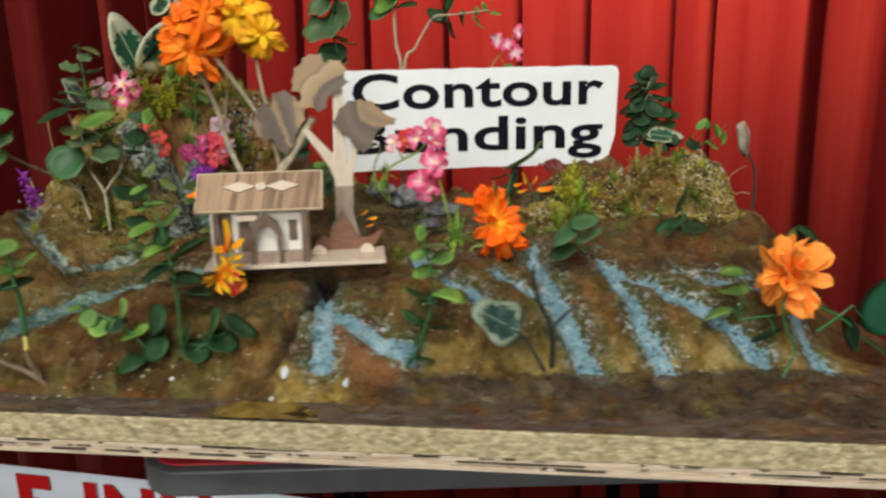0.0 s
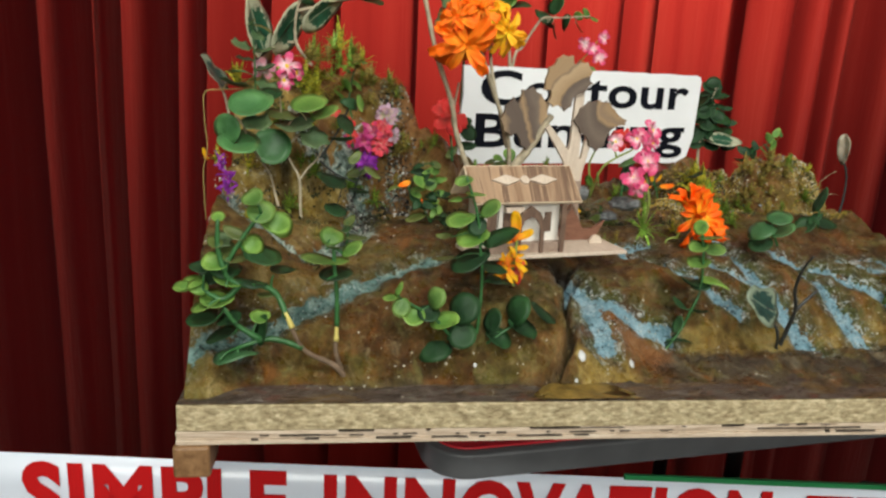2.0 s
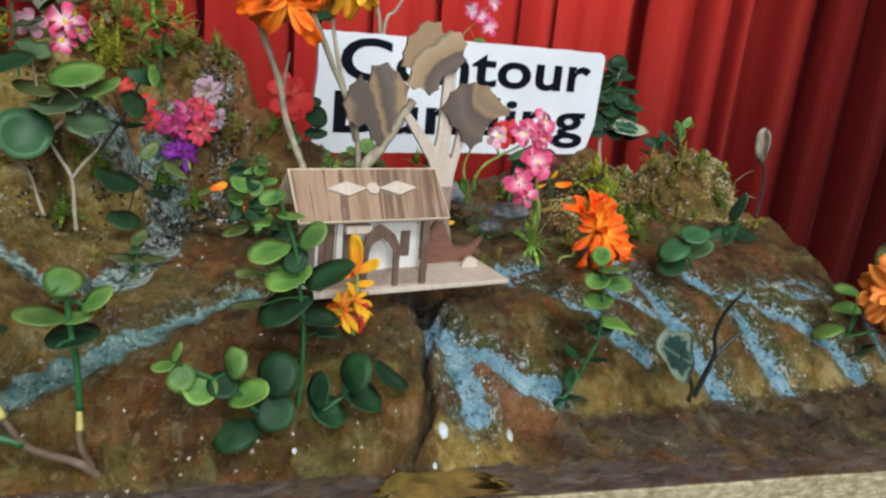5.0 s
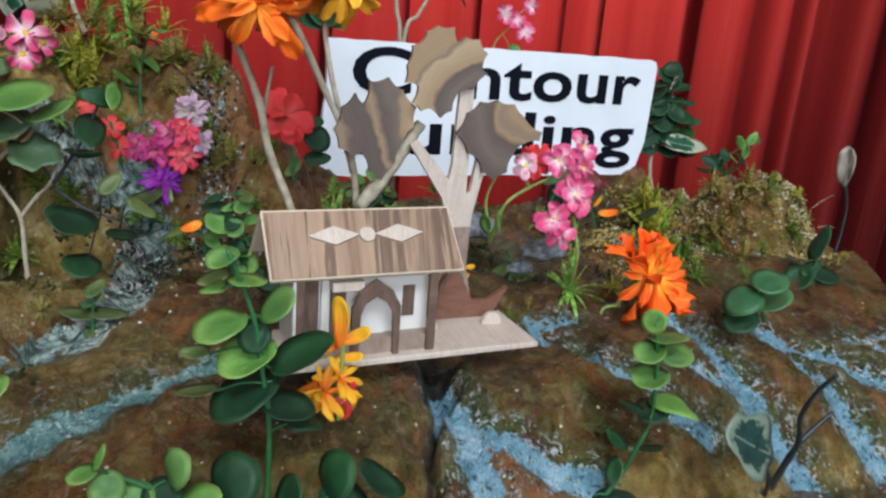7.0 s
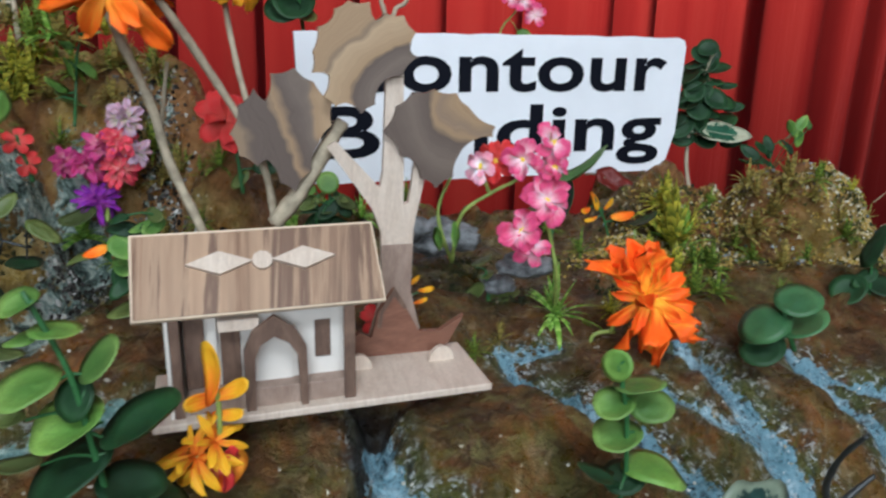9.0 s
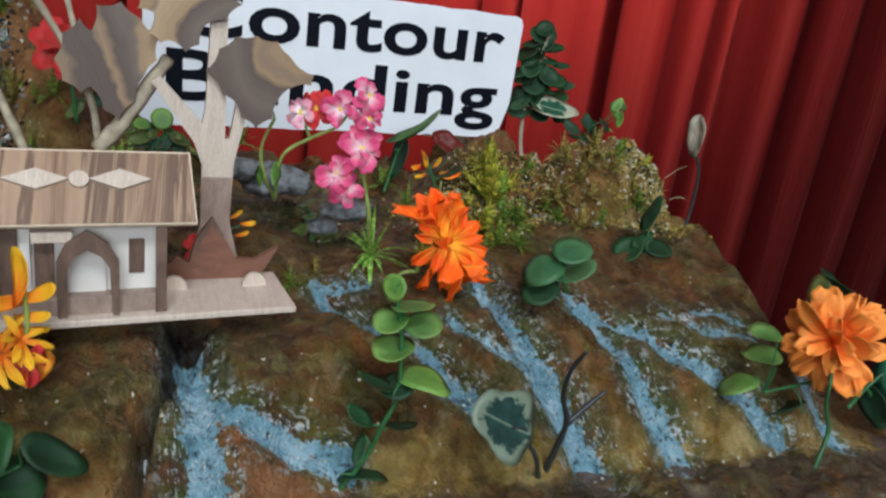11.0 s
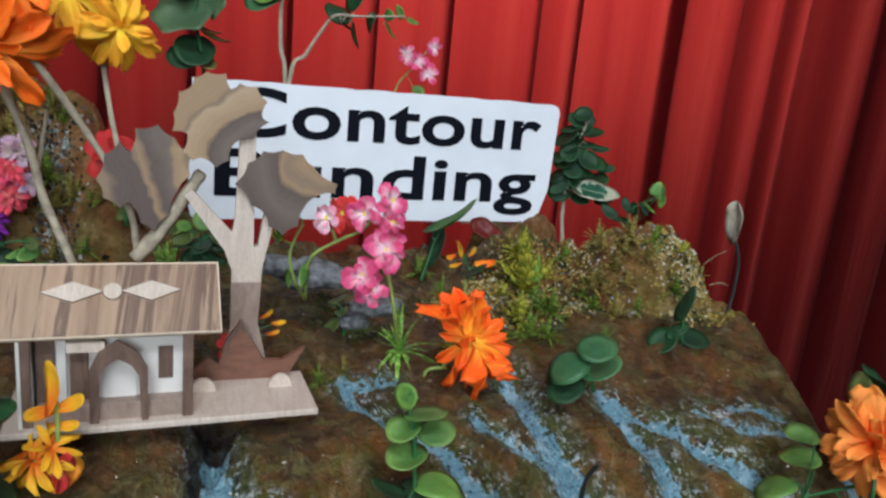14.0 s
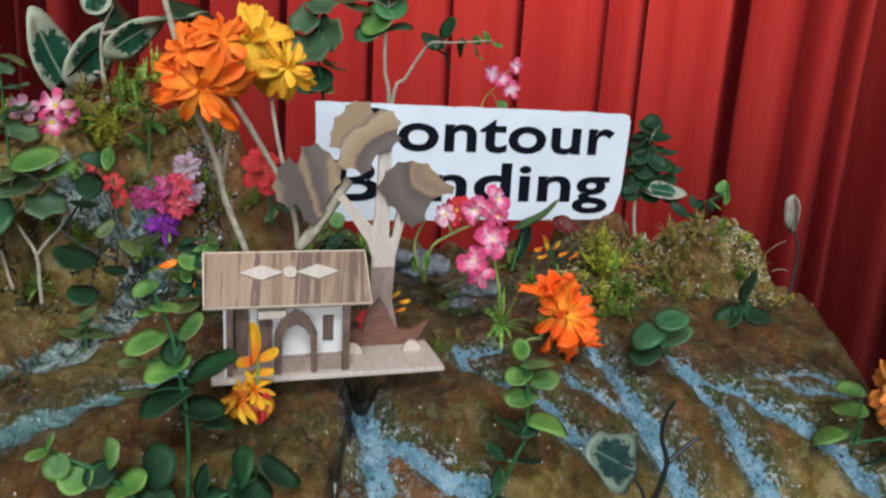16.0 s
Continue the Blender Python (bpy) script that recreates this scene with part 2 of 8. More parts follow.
    dab = n.noise(95, 6, 0.75, v, 1.4)
    col = n.mix(step(fm, 0.62, 0.74), col, n.ramp(dab, [(0.36, (0.014, 0.016, 0.013)), (0.43, (0.08, 0.12, 0.1)), (0.51, (0.25, 0.35, 0.31)), (0.6, (0.66, 0.72, 0.64))]))
    n.colour(col)
    n.rough(n.ramp(n.noise(95, 4, 0.7, v), [(0.38, (0.2, 0.2, 0.2)), (0.62, (0.6, 0.6, 0.6))]))
    h = n.math("ADD", n.math("MULTIPLY", b, 0.9), n.math("ADD", n.math("MULTIPLY", daub, 0.7), n.math("ADD", n.math("MULTIPLY", fine, 0.6), n.math("MULTIPLY", grit, 0.25))))
    n.bump(h, 1.0, 0.0062)
    return n.m


def crumb_material(name, stops, rough=0.7):
    """Loose bits, each of its own tone."""
    n = Nodes(name, rough, 0, 0.3)
    g = n.add("ShaderNodeNewGeometry")
    n.colour(n.ramp(g.outputs["Random Per Island"], stops))
    return n.m


def coat_material():
    """Brown paint slopped over the board: rust and ochre blotches, pale rubbed streaks."""
    n = Nodes("slopped_brown_paint", 0.32, 0, 0.5)
    v = n.coords((1, 2.2, 1))
    f = n.noise(60, 6, 0.7, v, 0.6)
    c = n.ramp(f, [(0.32, (0.022, 0.016, 0.012)), (0.5, (0.085, 0.062, 0.05)), (0.68, (0.17, 0.14, 0.12))])
    c = n.mix(n.ramp(n.noise(22, 5, 0.7, v, 1.0), [(0.5, (0, 0, 0)), (0.62, (0.75, 0.75, 0.75))]), c, n.ramp(f, [(0.35, (0.07, 0.035, 0.008)), (0.65, (0.22, 0.13, 0.03))]))
    c = n.mix(n.ramp(n.noise(30, 5, 0.7, n.coords((1, 1.5, 1)), 1.6), [(0.56, (0, 0, 0)), (0.64, (0.7, 0.7, 0.7))]), c, (0.13, 0.04, 0.022))
    fine = n.noise(240, 4, 0.7, n.coords((0.5, 2.0, 1)), 0.5)
    c = n.mix(n.ramp(fine, [(0.6, (0, 0, 0)), (0.68, (0.6, 0.6, 0.6))]), c, (0.36, 0.35, 0.29))
    n.colour(c)
    n.rough(n.ramp(fine, [(0.4, (0.2, 0.2, 0.2)), (0.6, (0.55, 0.55, 0.55))]))
    n.bump(n.math("ADD", f, n.math("MULTIPLY", fine, 0.4)), 0.9, 0.003)
    return n.m


def chip_material():
    n = Nodes("chipboard_edge", 0.75)
    v = n.coords((1, 1, 2.2))
    vo = n.add("ShaderNodeTexVoronoi", Scale=230.0)
    n.link(v, vo.inputs["Vector"])
    f = n.noise(140, 5, 0.7, v)
    c = n.ramp(f, [(0.3, (0.2, 0.15, 0.085)), (0.5, (0.44, 0.37, 0.24)), (0.7, (0.66, 0.59, 0.43))])
    flake = n.ramp(vo.outputs["Color"], [(0.2, (0.7, 0.66, 0.55)), (0.8, (1.15, 1.1, 1.0))])
    n.colour(n.mix(0.8, c, flake, "MULTIPLY"))
    n.bump(f, 0.6, 0.001)
    return n.m


M_CURTAIN = curtain_material()
M_TERRAIN = terrain_material()
M_COAT = coat_material()
M_CHIP = chip_material()
M_PLY = wood("plywood_edge", [(0.3, (0.42, 0.31, 0.22)), (0.55, (0.68, 0.56, 0.44)), (0.75, (0.78, 0.68, 0.57))], (14, 14, 220), 0.7, 2.5)
M_BLOCK = wood("brown_wood_block", [(0.3, (0.17, 0.085, 0.035)), (0.7, (0.34, 0.19, 0.09))], (30, 30, 30), 0.5, 3)
M_MUD = plain("dark_brown_paint", (0.055, 0.043, 0.034), 0.3, 0.6, 70, 0.5)
M_SMEAR = plain("ochre_paint", (0.19, 0.125, 0.03), 0.35, 0.6, 90, 0.5)
M_RIM = plain("grey_plastic_rim", (0.08, 0.083, 0.088), 0.42, 0.12, 40)
M_REDTOP = plain("red_table_top", (0.42, 0.02, 0.03), 0.3, 0.15, 30)
M_PRINT = plain("pale_table_print", (0.55, 0.45, 0.43), 0.35, 0.3, 150)
M_BANNER = plain("glossy_white_vinyl", (0.66, 0.72, 0.82), 0.22, 0.03, 20)
M_BANRED = plain("red_vinyl_print", (0.5, 0.012, 0.014), 0.22, 0.05, 20)
M_BANBLUE = plain("blue_vinyl_print", (0.02, 0.09, 0.36), 0.16, 0.05, 20)
M_GREEN_TAPE = plain("green_tape", (0.02, 0.2, 0.07), 0.3, 0.1, 20)
M_PAPER = plain("white_card", (0.83, 0.85, 0.88), 0.6, 0.04, 25, 0.1)
M_INK = plain("black_ink", (0.004, 0.005, 0.01), 0.7, 0.1, 60, spec=0.12)
M_PALE = wood("pale_plywood", [(0.3, (0.58, 0.47, 0.38)), (0.7, (0.75, 0.65, 0.55))], (90, 14, 14), 0.6, 3)
M_CREAM = plain("white_painted_wood", (0.73, 0.69, 0.63), 0.6, 0.07, 60)
M_WALNUT = wood("striped_walnut_veneer", [(0.3, (0.1, 0.053, 0.034)), (0.38, (0.2, 0.11, 0.064)), (0.43, (0.4, 0.26, 0.165)), (0.5, (0.44, 0.295, 0.19)), (0.53, (0.17, 0.1, 0.066)), (0.575, (0.21, 0.127, 0.084)), (0.6, (0.42, 0.28, 0.18)), (0.65, (0.22, 0.132, 0.086)), (0.7, (0.43, 0.29, 0.185))], (34, 2.0, 3.2), 0.5, 1.0)
TAN, UMBER, ASH = (0.38, 0.255, 0.145), (0.125, 0.092, 0.075), (0.185, 0.142, 0.115)
M_CROWN_TOP = ringed_veneer("ringed_veneer_crown", (0.006, 0.104), [(0.0, TAN), (0.2, TAN), (0.24, UMBER), (0.36, ASH), (0.47, UMBER), (0.5, TAN), (0.68, (0.5, 0.36, 0.22)), (0.72, (0.24, 0.17, 0.11)), (0.76, TAN)])
M_CROWN_EAST = ringed_veneer("half_ringed_veneer_crown", (0.034, 0.108), [(0.0, (0.3, 0.2, 0.12)), (0.2, TAN), (0.3, (0.27, 0.19, 0.13)), (0.36, TAN), (0.42, UMBER), (0.6, ASH), (0.75, UMBER), (1.0, ASH)])
M_CROWN_WEST = ringed_veneer("banded_veneer_crown", (-0.085, 0.075), [(0.0, UMBER), (0.2, ASH), (0.36, (0.3, 0.21, 0.13)), (0.42, UMBER), (0.56, UMBER), (0.6, TAN), (0.66, UMBER), (0.76, ASH), (0.8, TAN), (0.9, (0.5, 0.36, 0.22)), (0.94, (0.25, 0.18, 0.12)), (0.98, TAN)], (0.6, 0.26))
M_DARKWOOD = wood("dark_brown_wood", [(0.3, (0.1, 0.06, 0.045)), (0.7, (0.22, 0.14, 0.1))], (60, 60, 14), 0.55, 3)
M_RUST = wood("red_brown_wood", [(0.3, (0.17, 0.07, 0.042)), (0.7, (0.27, 0.125, 0.08))], (14, 30, 60), 0.55, 3)
M_TAUPE = wood("taupe_wood", [(0.3, (0.27, 0.19, 0.15)), (0.7, (0.42, 0.32, 0.26))], (40, 40, 12), 0.55, 3)
M_EDGE = plain("bare_wood_edge", (0.72, 0.58, 0.42), 0.65, 0.1, 200)
M_WALL = plain("cream_wall_paint", (0.36, 0.32, 0.26), 0.8, 0.05, 4)
# the floor is one dark maroon tone; its covering is unknown
M_FLOOR = plain("dark_red_floor", (0.022, 0.006, 0.007), 0.9, 0.3, 30, 0.4)
M_CEIL = plain("white_ceiling_paint", (0.6, 0.59, 0.57), 0.85, 0.04, 4)
M_STEEL = plain("dark_steel_tube", (0.02, 0.02, 0.022), 0.4, 0.1, 50, 0, 0.7)

# ---- building helpers ----


def finish(name, bm, material, smooth=True):
    bmesh.ops.recalc_face_normals(bm, faces=bm.faces)
    me = bpy.data.meshes.new(name)
    bm.to_mesh(me)
    bm.free()
    for p in me.polygons:
        p.use_smooth = smooth
    me.materials.append(material)
    return me


def thing(name, base, label, category, group="", kind=""):
    """An empty at the thing's base, which its parts hang on."""
    ob = new(name)
    ob.empty_display_size = 0.01
    ob.location = base
    ob["base"] = tuple(base)
    return tagged(ob, label, category, group, kind)


def base_of(ob):
    while ob.parent is not None:
        ob = ob.parent
    return Vector(ob["base"])


def part(name, bm, material, parent, label="", smooth=True):
    """One mesh, given in world places, as a part of a thing or of a part."""
    bmesh.ops.translate(bm, verts=bm.verts, vec=-base_of(parent))
    ob = new(name, finish(name, bm, material, smooth))
    ob.parent = parent
    return tagged(ob, label)


def piece(name, me, m, parent, label=""):
    """A part on shared mesh data, at the world pose m."""
    ob = new(name, me)
    ob.parent = parent
    ob.matrix_basis = Matrix.Translation(-base_of(parent)) @ m
    return tagged(ob, label)


def setting(name, bm, material, label, category, smooth=False):
    ob = new(name, finish(name, bm, material, smooth))
    return tagged(ob, label, category, kind="structure")


def box(bm, lo, hi, m=None, bevel=0.0):
    verts = bmesh.ops.create_cube(bm, size=1.0)["verts"]
    lo, hi = Vector(lo), Vector(hi)
    for v in verts:
        v.co = Vector([(lo[i] + hi[i]) / 2 + v.co[i] * (hi[i] - lo[i]) for i in range(3)])
    if bevel:
        edges = {e for v in verts for e in v.link_edges}
        verts = list({v for v in bmesh.ops.bevel(bm, geom=list(edges), offset=bevel, segments=2, affect="EDGES", profile=0.5)["verts"]} | {v for v in verts if v.is_valid})
    if m is not None:
        bmesh.ops.transform(bm, matrix=m, verts=verts)
    return verts


def plate(bm, outline, thick, m, bevel=0.0):
    """A flat cut-out: the outline in the local xz plane, thick along local y, put at m."""
    front = [bm.verts.new((x, 0, z)) for x, z in outline]
    back = [bm.verts.new((x, thick, z)) for x, z in outline]
    n = len(outline)
    faces = [bm.faces.new(front), bm.faces.new(back[::-1])]
    for i in range(n):
        faces.append(bm.faces.new((front[i], back[i], back[(i + 1) % n], front[(i + 1) % n])))
    for f in faces[:2]:
        f.normal_update()
    bmesh.ops.triangulate(bm, faces=faces[:2])
    bmesh.ops.transform(bm, matrix=m, verts=front + back)


def tube(bm, points, r0, r1=None, sides=7, rough=0.0, seed=1):
    """A tapering round rod along a smooth line through the points."""
    r1 = r0 if r1 is None else r1
    pts = [Vector(p) for p in points]
    fine = []
    for i in range(len(pts) - 1):
        p0, p1, p2, p3 = pts[max(i - 1, 0)], pts[i], pts[i + 1], pts[min(i + 2, len(pts) - 1)]
        for k in range(5):
            u = k / 5
            fine.append(0.5 * ((2 * p1) + (p2 - p0) * u + (2 * p0 - 5 * p1 + 4 * p2 - p3) * u * u + (3 * p1 - p0 - 3 * p2 + p3) * u ** 3))
    fine.append(pts[-1])
    rng = random.Random(seed)
    rings, side = [], Vector((0.3, 0.9, 0.2))
    for i, p in enumerate(fine):
        d = (fine[min(i + 1, len(fine) - 1)] - fine[max(i - 1, 0)]).normalized()
        a = d.cross(side).normalized()
        b = d.cross(a)
        r = (r0 + (r1 - r0) * i / (len(fine) - 1)) * (1 + rough * rng.uniform(-1, 1))
        rings.append([bm.verts.new(p + (a * math.cos(k * 2 * math.pi / sides) + b * math.sin(k * 2 * math.pi / sides)) * r) for k in range(sides)])
    for q, w in zip(rings, rings[1:]):
        for k in range(sides):
            bm.faces.new((q[k], q[(k + 1) % sides], w[(k + 1) % sides], w[k]))
    bm.faces.new(rings[0][::-1])
    bm.faces.new(rings[-1])
    return fine


def glyphs(text, bold):
    """The mesh of a text in the built-in font, one unit high."""
    cu = bpy.data.curves.new("glyph", "FONT")
    cu.body, cu.size, cu.offset, cu.extrude, cu.resolution_u = text, 1.0, bold, 0.02, 4
    ob = new("glyph", cu)
    me = bpy.data.meshes.new_from_object(ob.evaluated_get(bpy.context.evaluated_depsgraph_get()))
    bpy.data.objects.remove(ob)
    bpy.data.curves.remove(cu)
    return me


def lettering(word, size, m, material, parent, wide, bold=0.03, depth=0.0003, track=0.0, slope=0.0):
    """Raised print, each letter a part of its own."""
    made, right = [], []
    for k, ch in enumerate(word):
        whole = glyphs(word[:k + 1], bold)
        right.append(max(v.co.x for v in whole.vertices) + track * k)
        if k == 0:
            left = min(v.co.x for v in whole.vertices)
        bpy.data.meshes.remove(whole)
        made.append(glyphs(ch, bold))
    scale = wide / (right[-1] - left)
    for me, r, ch in zip(made, right, word):
        hi = max(v.co.x for v in me.vertices)
        for v in me.vertices:
            x = (v.co.x - hi + r - left) * scale
            v.co = Vector((x, v.co.y * size - slope * x, v.co.z * depth / 0.02))
        me.name = "letter"
        me.materials.clear()
        me.materials.append(material)
        piece("letter", me, m, parent)


def S(u):
    u = min(max(u, 0.0), 1.0)
    return u * u * (3 - 2 * u)


# ---- the room ----


def room():
    # walls and ceiling are added out of view to close in the light
    bm = bmesh.new()
    box(bm, (-3.0, -3.2, -0.1), (3.0, 2.18, 0.0))
    setting("floor", bm, M_FLOOR, "dark red floor of the hall", "floor")
    bm = bmesh.new()
    box(bm, (-3.0, -3.2, 2.8), (3.0, 2.18, 2.9))
    setting("ceiling", bm, M_CEIL, "white ceiling added out of view", "ceiling")
    for name, lo, hi in (("wall_west", (-3.1, -3.2, 0), (-3.0, 2.18, 2.8)), ("wall_east", (3.0, -3.2, 0), (3.1, 2.18, 2.8))):
        bm = bmesh.new()
        box(bm, lo, hi)
        setting(name, bm, M_WALL, "plain cream side wall added out of view", "wall")
    # the two walls with a window opening each; the front window is assumed
    for name, y0, y1, x0, x1, z0, z1 in (("wall_south", -3.3, -3.2, -1.6, 0.5, 1.0, 2.5), ("wall_north", 2.08, 2.18, -0.24, 1.02, 1.15, 2.45)):
        bm = bmesh.new()
        box(bm, (-3.1, y0, 0), (3.1, y1, z0))
        box(bm, (-3.1, y0, z1), (3.1, y1, 2.8))
        box(bm, (-3.1, y0, z0), (x0, y1, z1))
        box(bm, (x1, y0, z0), (3.1, y1, z1))
        setting(name, bm, M_WALL, "plain cream painted wall with an assumed window opening", "wall")


# where one panel of cloth folds over the next: place, half width of the overlap
CREASES = [(-2.3, 0.01), (-2.05, 0.012), (-1.84, 0.01), (-1.62, 0.012), (-1.4, 0.01), (-1.22, 0.012), (-1.04, 0.01), (-0.9, 0.012), (-0.705, 0.012), (-0.607, 0.009), (-0.562, 0.008),
           (-0.457, 0.006), (-0.395, 0.006), (-0.29, 0.006), (-0.154, 0.006), (0.011, 0.006), (0.167, 0.005), (0.308, 0.007), (0.488, 0.005), (0.574, 0.008), (0.803, 0.019),
           (0.946, 0.006), (1.051, 0.004), (1.115, 0.006), (1.3, 0.01), (1.46, 0.01), (1.64, 0.012), (1.82, 0.01), (2.02, 0.012), (2.25, 0.01)]
CURTAIN_Y = 1.65


def curtain_line():
    """The cloth's edge seen from above: each panel lies nearly flat, laps over the next one and doubles back under itself."""
    rng = random.Random(12)
    pts = []
    for (a, la), (b, lb) in zip(CREASES, CREASES[1:]):
        x0, x1 = a - la, b + lb
        w = x1 - x0
        deep = 0.055 if b < -0.3 else 0.02 if a > 0.85 else 0.009
        lean, turn = rng.uniform(-0.6, 0.6), rng.uniform(0, 6)
        n = 16
        for k in range(n + 1):
            u = k / n
            d = 0.007 * (1 - S(u * w / 0.03))
            d += deep * (0.5 + 0.5 * math.cos(2 * math.pi * (u + 0.12 * lean * math.sin(math.pi * u))))
            d += 0.0035 * math.sin(turn + w * u * 42) * math.sin(math.pi * u)
            pts.append((x0 + w * u, d))
        last = pts[-1][1]
        pts += [(x1 + 0.0012, last + 0.0012), (x1, last + 0.003), ((x1 + b - lb) / 2, last + 0.0045)]
    return pts


def curtain():
    line = curtain_line()
    zs = [0.02 + 2.5 * i / 60 for i in range(61)]
    verts, faces = [], []
    for z in zs:
        for x, d in line:
            sway = 0.012 * math.sin(1.5 * z + 3 * x) + 0.014 * noise.noise((x * 3, z * 0.9, 1.0))
            verts.append((x + sway, CURTAIN_Y + d * (1 + 0.4 * noise.noise((x * 2, z * 0.8, 4.0))) + 0.016 * noise.noise((x * 3.2, z * 0.7, 8.0)) + 0.004 * noise.noise((x * 16, z * 1.6, 2.0)), z))
    n = len(line)
    for j in range(len(zs) - 1):
        faces += [(j * n + i, j * n + i + 1, (j + 1) * n + i + 1, (j + 1) * n + i) for i in range(n - 1)]
    ob = thing("curtain", (0, CURTAIN_Y, 0.02), "floor-length red cloth curtain hanging in pleats", "curtain")
    me = bpy.data.meshes.new("cloth")
    me.from_pydata([Vector(v) - Vector(ob["base"]) for v in verts], [], faces)
    for f in me.polygons:
        f.use_smooth = True
    me.materials.append(M_CURTAIN)
    cloth = new("cloth", me)
    cloth.parent = ob
    bm = bmesh.new()
    tube(bm, [(-2.35, 1.67, 2.53), (0, 1.67, 2.535), (2.3, 1.67, 2.53)], 0.012, sides=10)
    part("rod", bm, M_STEEL, ob)


# ---- table, banner and board ----
BOARD_Z = 0.984


def table():
    ob = thing("folding_table", (0.03, 0.7, 0), "red-topped folding table with a grey plastic rim", "table")
    x0, x1, y0, y1, r = -0.201, 0.275, 0.492, 0.86, 0.03

    def outline(d):
        pts = []
        for cx, cy, a0 in ((x1 - r, y0 + r, -90), (x1 - r, y1 - r, 0), (x0 + r, y1 - r, 90), (x0 + r, y0 + r, 180)):
            for k in range(7):
                a = radians(a0 + 15 * k)
                pts.append((cx + (r - d) * math.cos(a), cy + (r - d) * math.sin(a)))
        return pts

    m = Matrix.Rotation(radians(0.6), 4, "Z")
    bm = bmesh.new()
    rings = []
    for d, z in ((0.004, 0.9155), (0.0008, 0.9158), (0.0, 0.9168), (0.0, 0.918), (0.0, 0.932), (0.0, 0.9335), (0.0012, 0.9345), (0.008, 0.9345)):
        rings.append([bm.verts.new(m @ Vector((x, y, z))) for x, y in outline(d)])
    n = len(rings[0])
    for a, b in zip(rings, rings[1:]):
        for i in range(n):
            bm.faces.new((a[i], a[(i + 1) % n], b[(i + 1) % n], b[i]))
    bm.faces.new(rings[0][::-1])
    part("rim", bm, M_RIM, ob, "grey plastic rim")
    bm = bmesh.new()
    rings = [[bm.verts.new(m @ Vector((x, y, z))) for x, y in outline(d)] for d, z in ((0.008, 0.9165), (0.008, 0.936))]
    for i in range(n):
        bm.faces.new((rings[0][i], rings[0][(i + 1) % n], rings[1][(i + 1) % n], rings[1][i]))
    bm.faces.new(rings[1])
    bm.faces.new(rings[0][::-1])
    top = part("tabletop", bm, M_REDTOP, ob, "red printed table top", smooth=False)
    # a fan of pale printed strokes on the corner
    bm = bmesh.new()
    for k in range(11):
        a = radians(33 * k)
        c = Vector((-0.158, 0.517, 0.9365))
        d = Vector((math.cos(a), math.sin(a) * 0.6, 0))
        s = Vector((-d.y, d.x, 0)) * 0.0022
        vs = [bm.verts.new(c + d * 0.008 - s * 0.4), bm.verts.new(c + d * 0.008 + s * 0.4), bm.verts.new(c + d * 0.024 + s), bm.verts.new(c + d * 0.024 - s)]
        bm.faces.new(vs)
    part("print", bm, M_PRINT, top, smooth=False)
    for x in (-0.1, 0.2):
        for y in (0.7, 0.84):
            bm = bmesh.new()
            tube(bm, [(x, y, 0.0), (x, y, 0.5), (x, y, 0.915)], 0.009, sides=10)
            part("leg", bm, M_STEEL, ob)


def banner():
    ob = thing("banner", (-0.1, 0.55, 0.02), "glossy white vinyl banner with large red capitals", "banner")
    # hangs below the table, its top edge sloping a little
    o, ax = Vector((-0.515, 0.584, 0.916)), Vector((1, -0.118, -0.075)).normalized()
    up = Vector((0, 0, 1))
    bm = bmesh.new()
    w, h, nx, nz = 1.25, 0.62, 70, 24
    back = Vector((0.118, 1, 0)).normalized()
    grid = []
    for j in range(nz + 1):
        row = []
        for i in range(nx + 1):
            u, v = i / nx * w, j / nz * h
            ripple = 0.0012 * math.sin(u * 9 + 0.6) * min(1, v * 6) + 0.0004 * math.sin(u * 23 + v * 8)
            row.append(bm.verts.new(o + ax * u - up * v + back * (ripple + 0.0)))
        grid.append(row)
    for r0, r1 in zip(grid, grid[1:]):
        for i in range(nx):
            bm.faces.new((r0[i], r0[i + 1], r1[i + 1], r1[i]))
    ext = bmesh.ops.extrude_face_region(bm, geom=bm.faces[:])
    bmesh.ops.translate(bm, verts=[g for g in ext["geom"] if isinstance(g, bmesh.types.BMVert)], vec=back * 0.0008)
    sheet = part("sheet", bm, M_BANNER, ob)
    m = Matrix.Identity(4)
    zax = -back
    m.col[0][:3], m.col[1][:3], m.col[2][:3] = ax, zax.cross(ax).normalized(), zax
    level = up.cross(-zax).normalized() * -1 if up.cross(-zax).x < 0 else up.cross(-zax).normalized()
    for word, x0, x1 in (("SIMPLE", -0.48, -0.299), ("INNOVATION", -0.272, 0.088), ("TEC", 0.120, 0.243)):
        mw = m.copy()
        mw.col[0][:3], mw.col[1][:3] = level, up
        mw.translation = o + ax * ((x0 - o.x) / ax.x) - up * (0.0535 + 0.006 * (x0 + 0.48)) - back * 0.0021
        lettering(word, 0.067, mw, M_BANRED, sheet, (x1 - x0) / ax.x, bold=0.042, depth=0.0003, track=0.05, slope=0.0745)
    bm = bmesh.new()
    mm = m.copy()
    mm.translation = o - back * 0.0022
    box(bm, (0.004, -0.5, -0.001), (0.017, -0.012, 0.0004), mm)
    part("stripe", bm, M_BANBLUE, sheet, "blue printed border", smooth=False)
    bm = bmesh.new()
    box(bm, (0.48, 0.0, -0.002), (1.2, 0.004, 0.001), mm)
    part("tape", bm, M_GREEN_TAPE, ob, "green tape along the top edge", smooth=False)


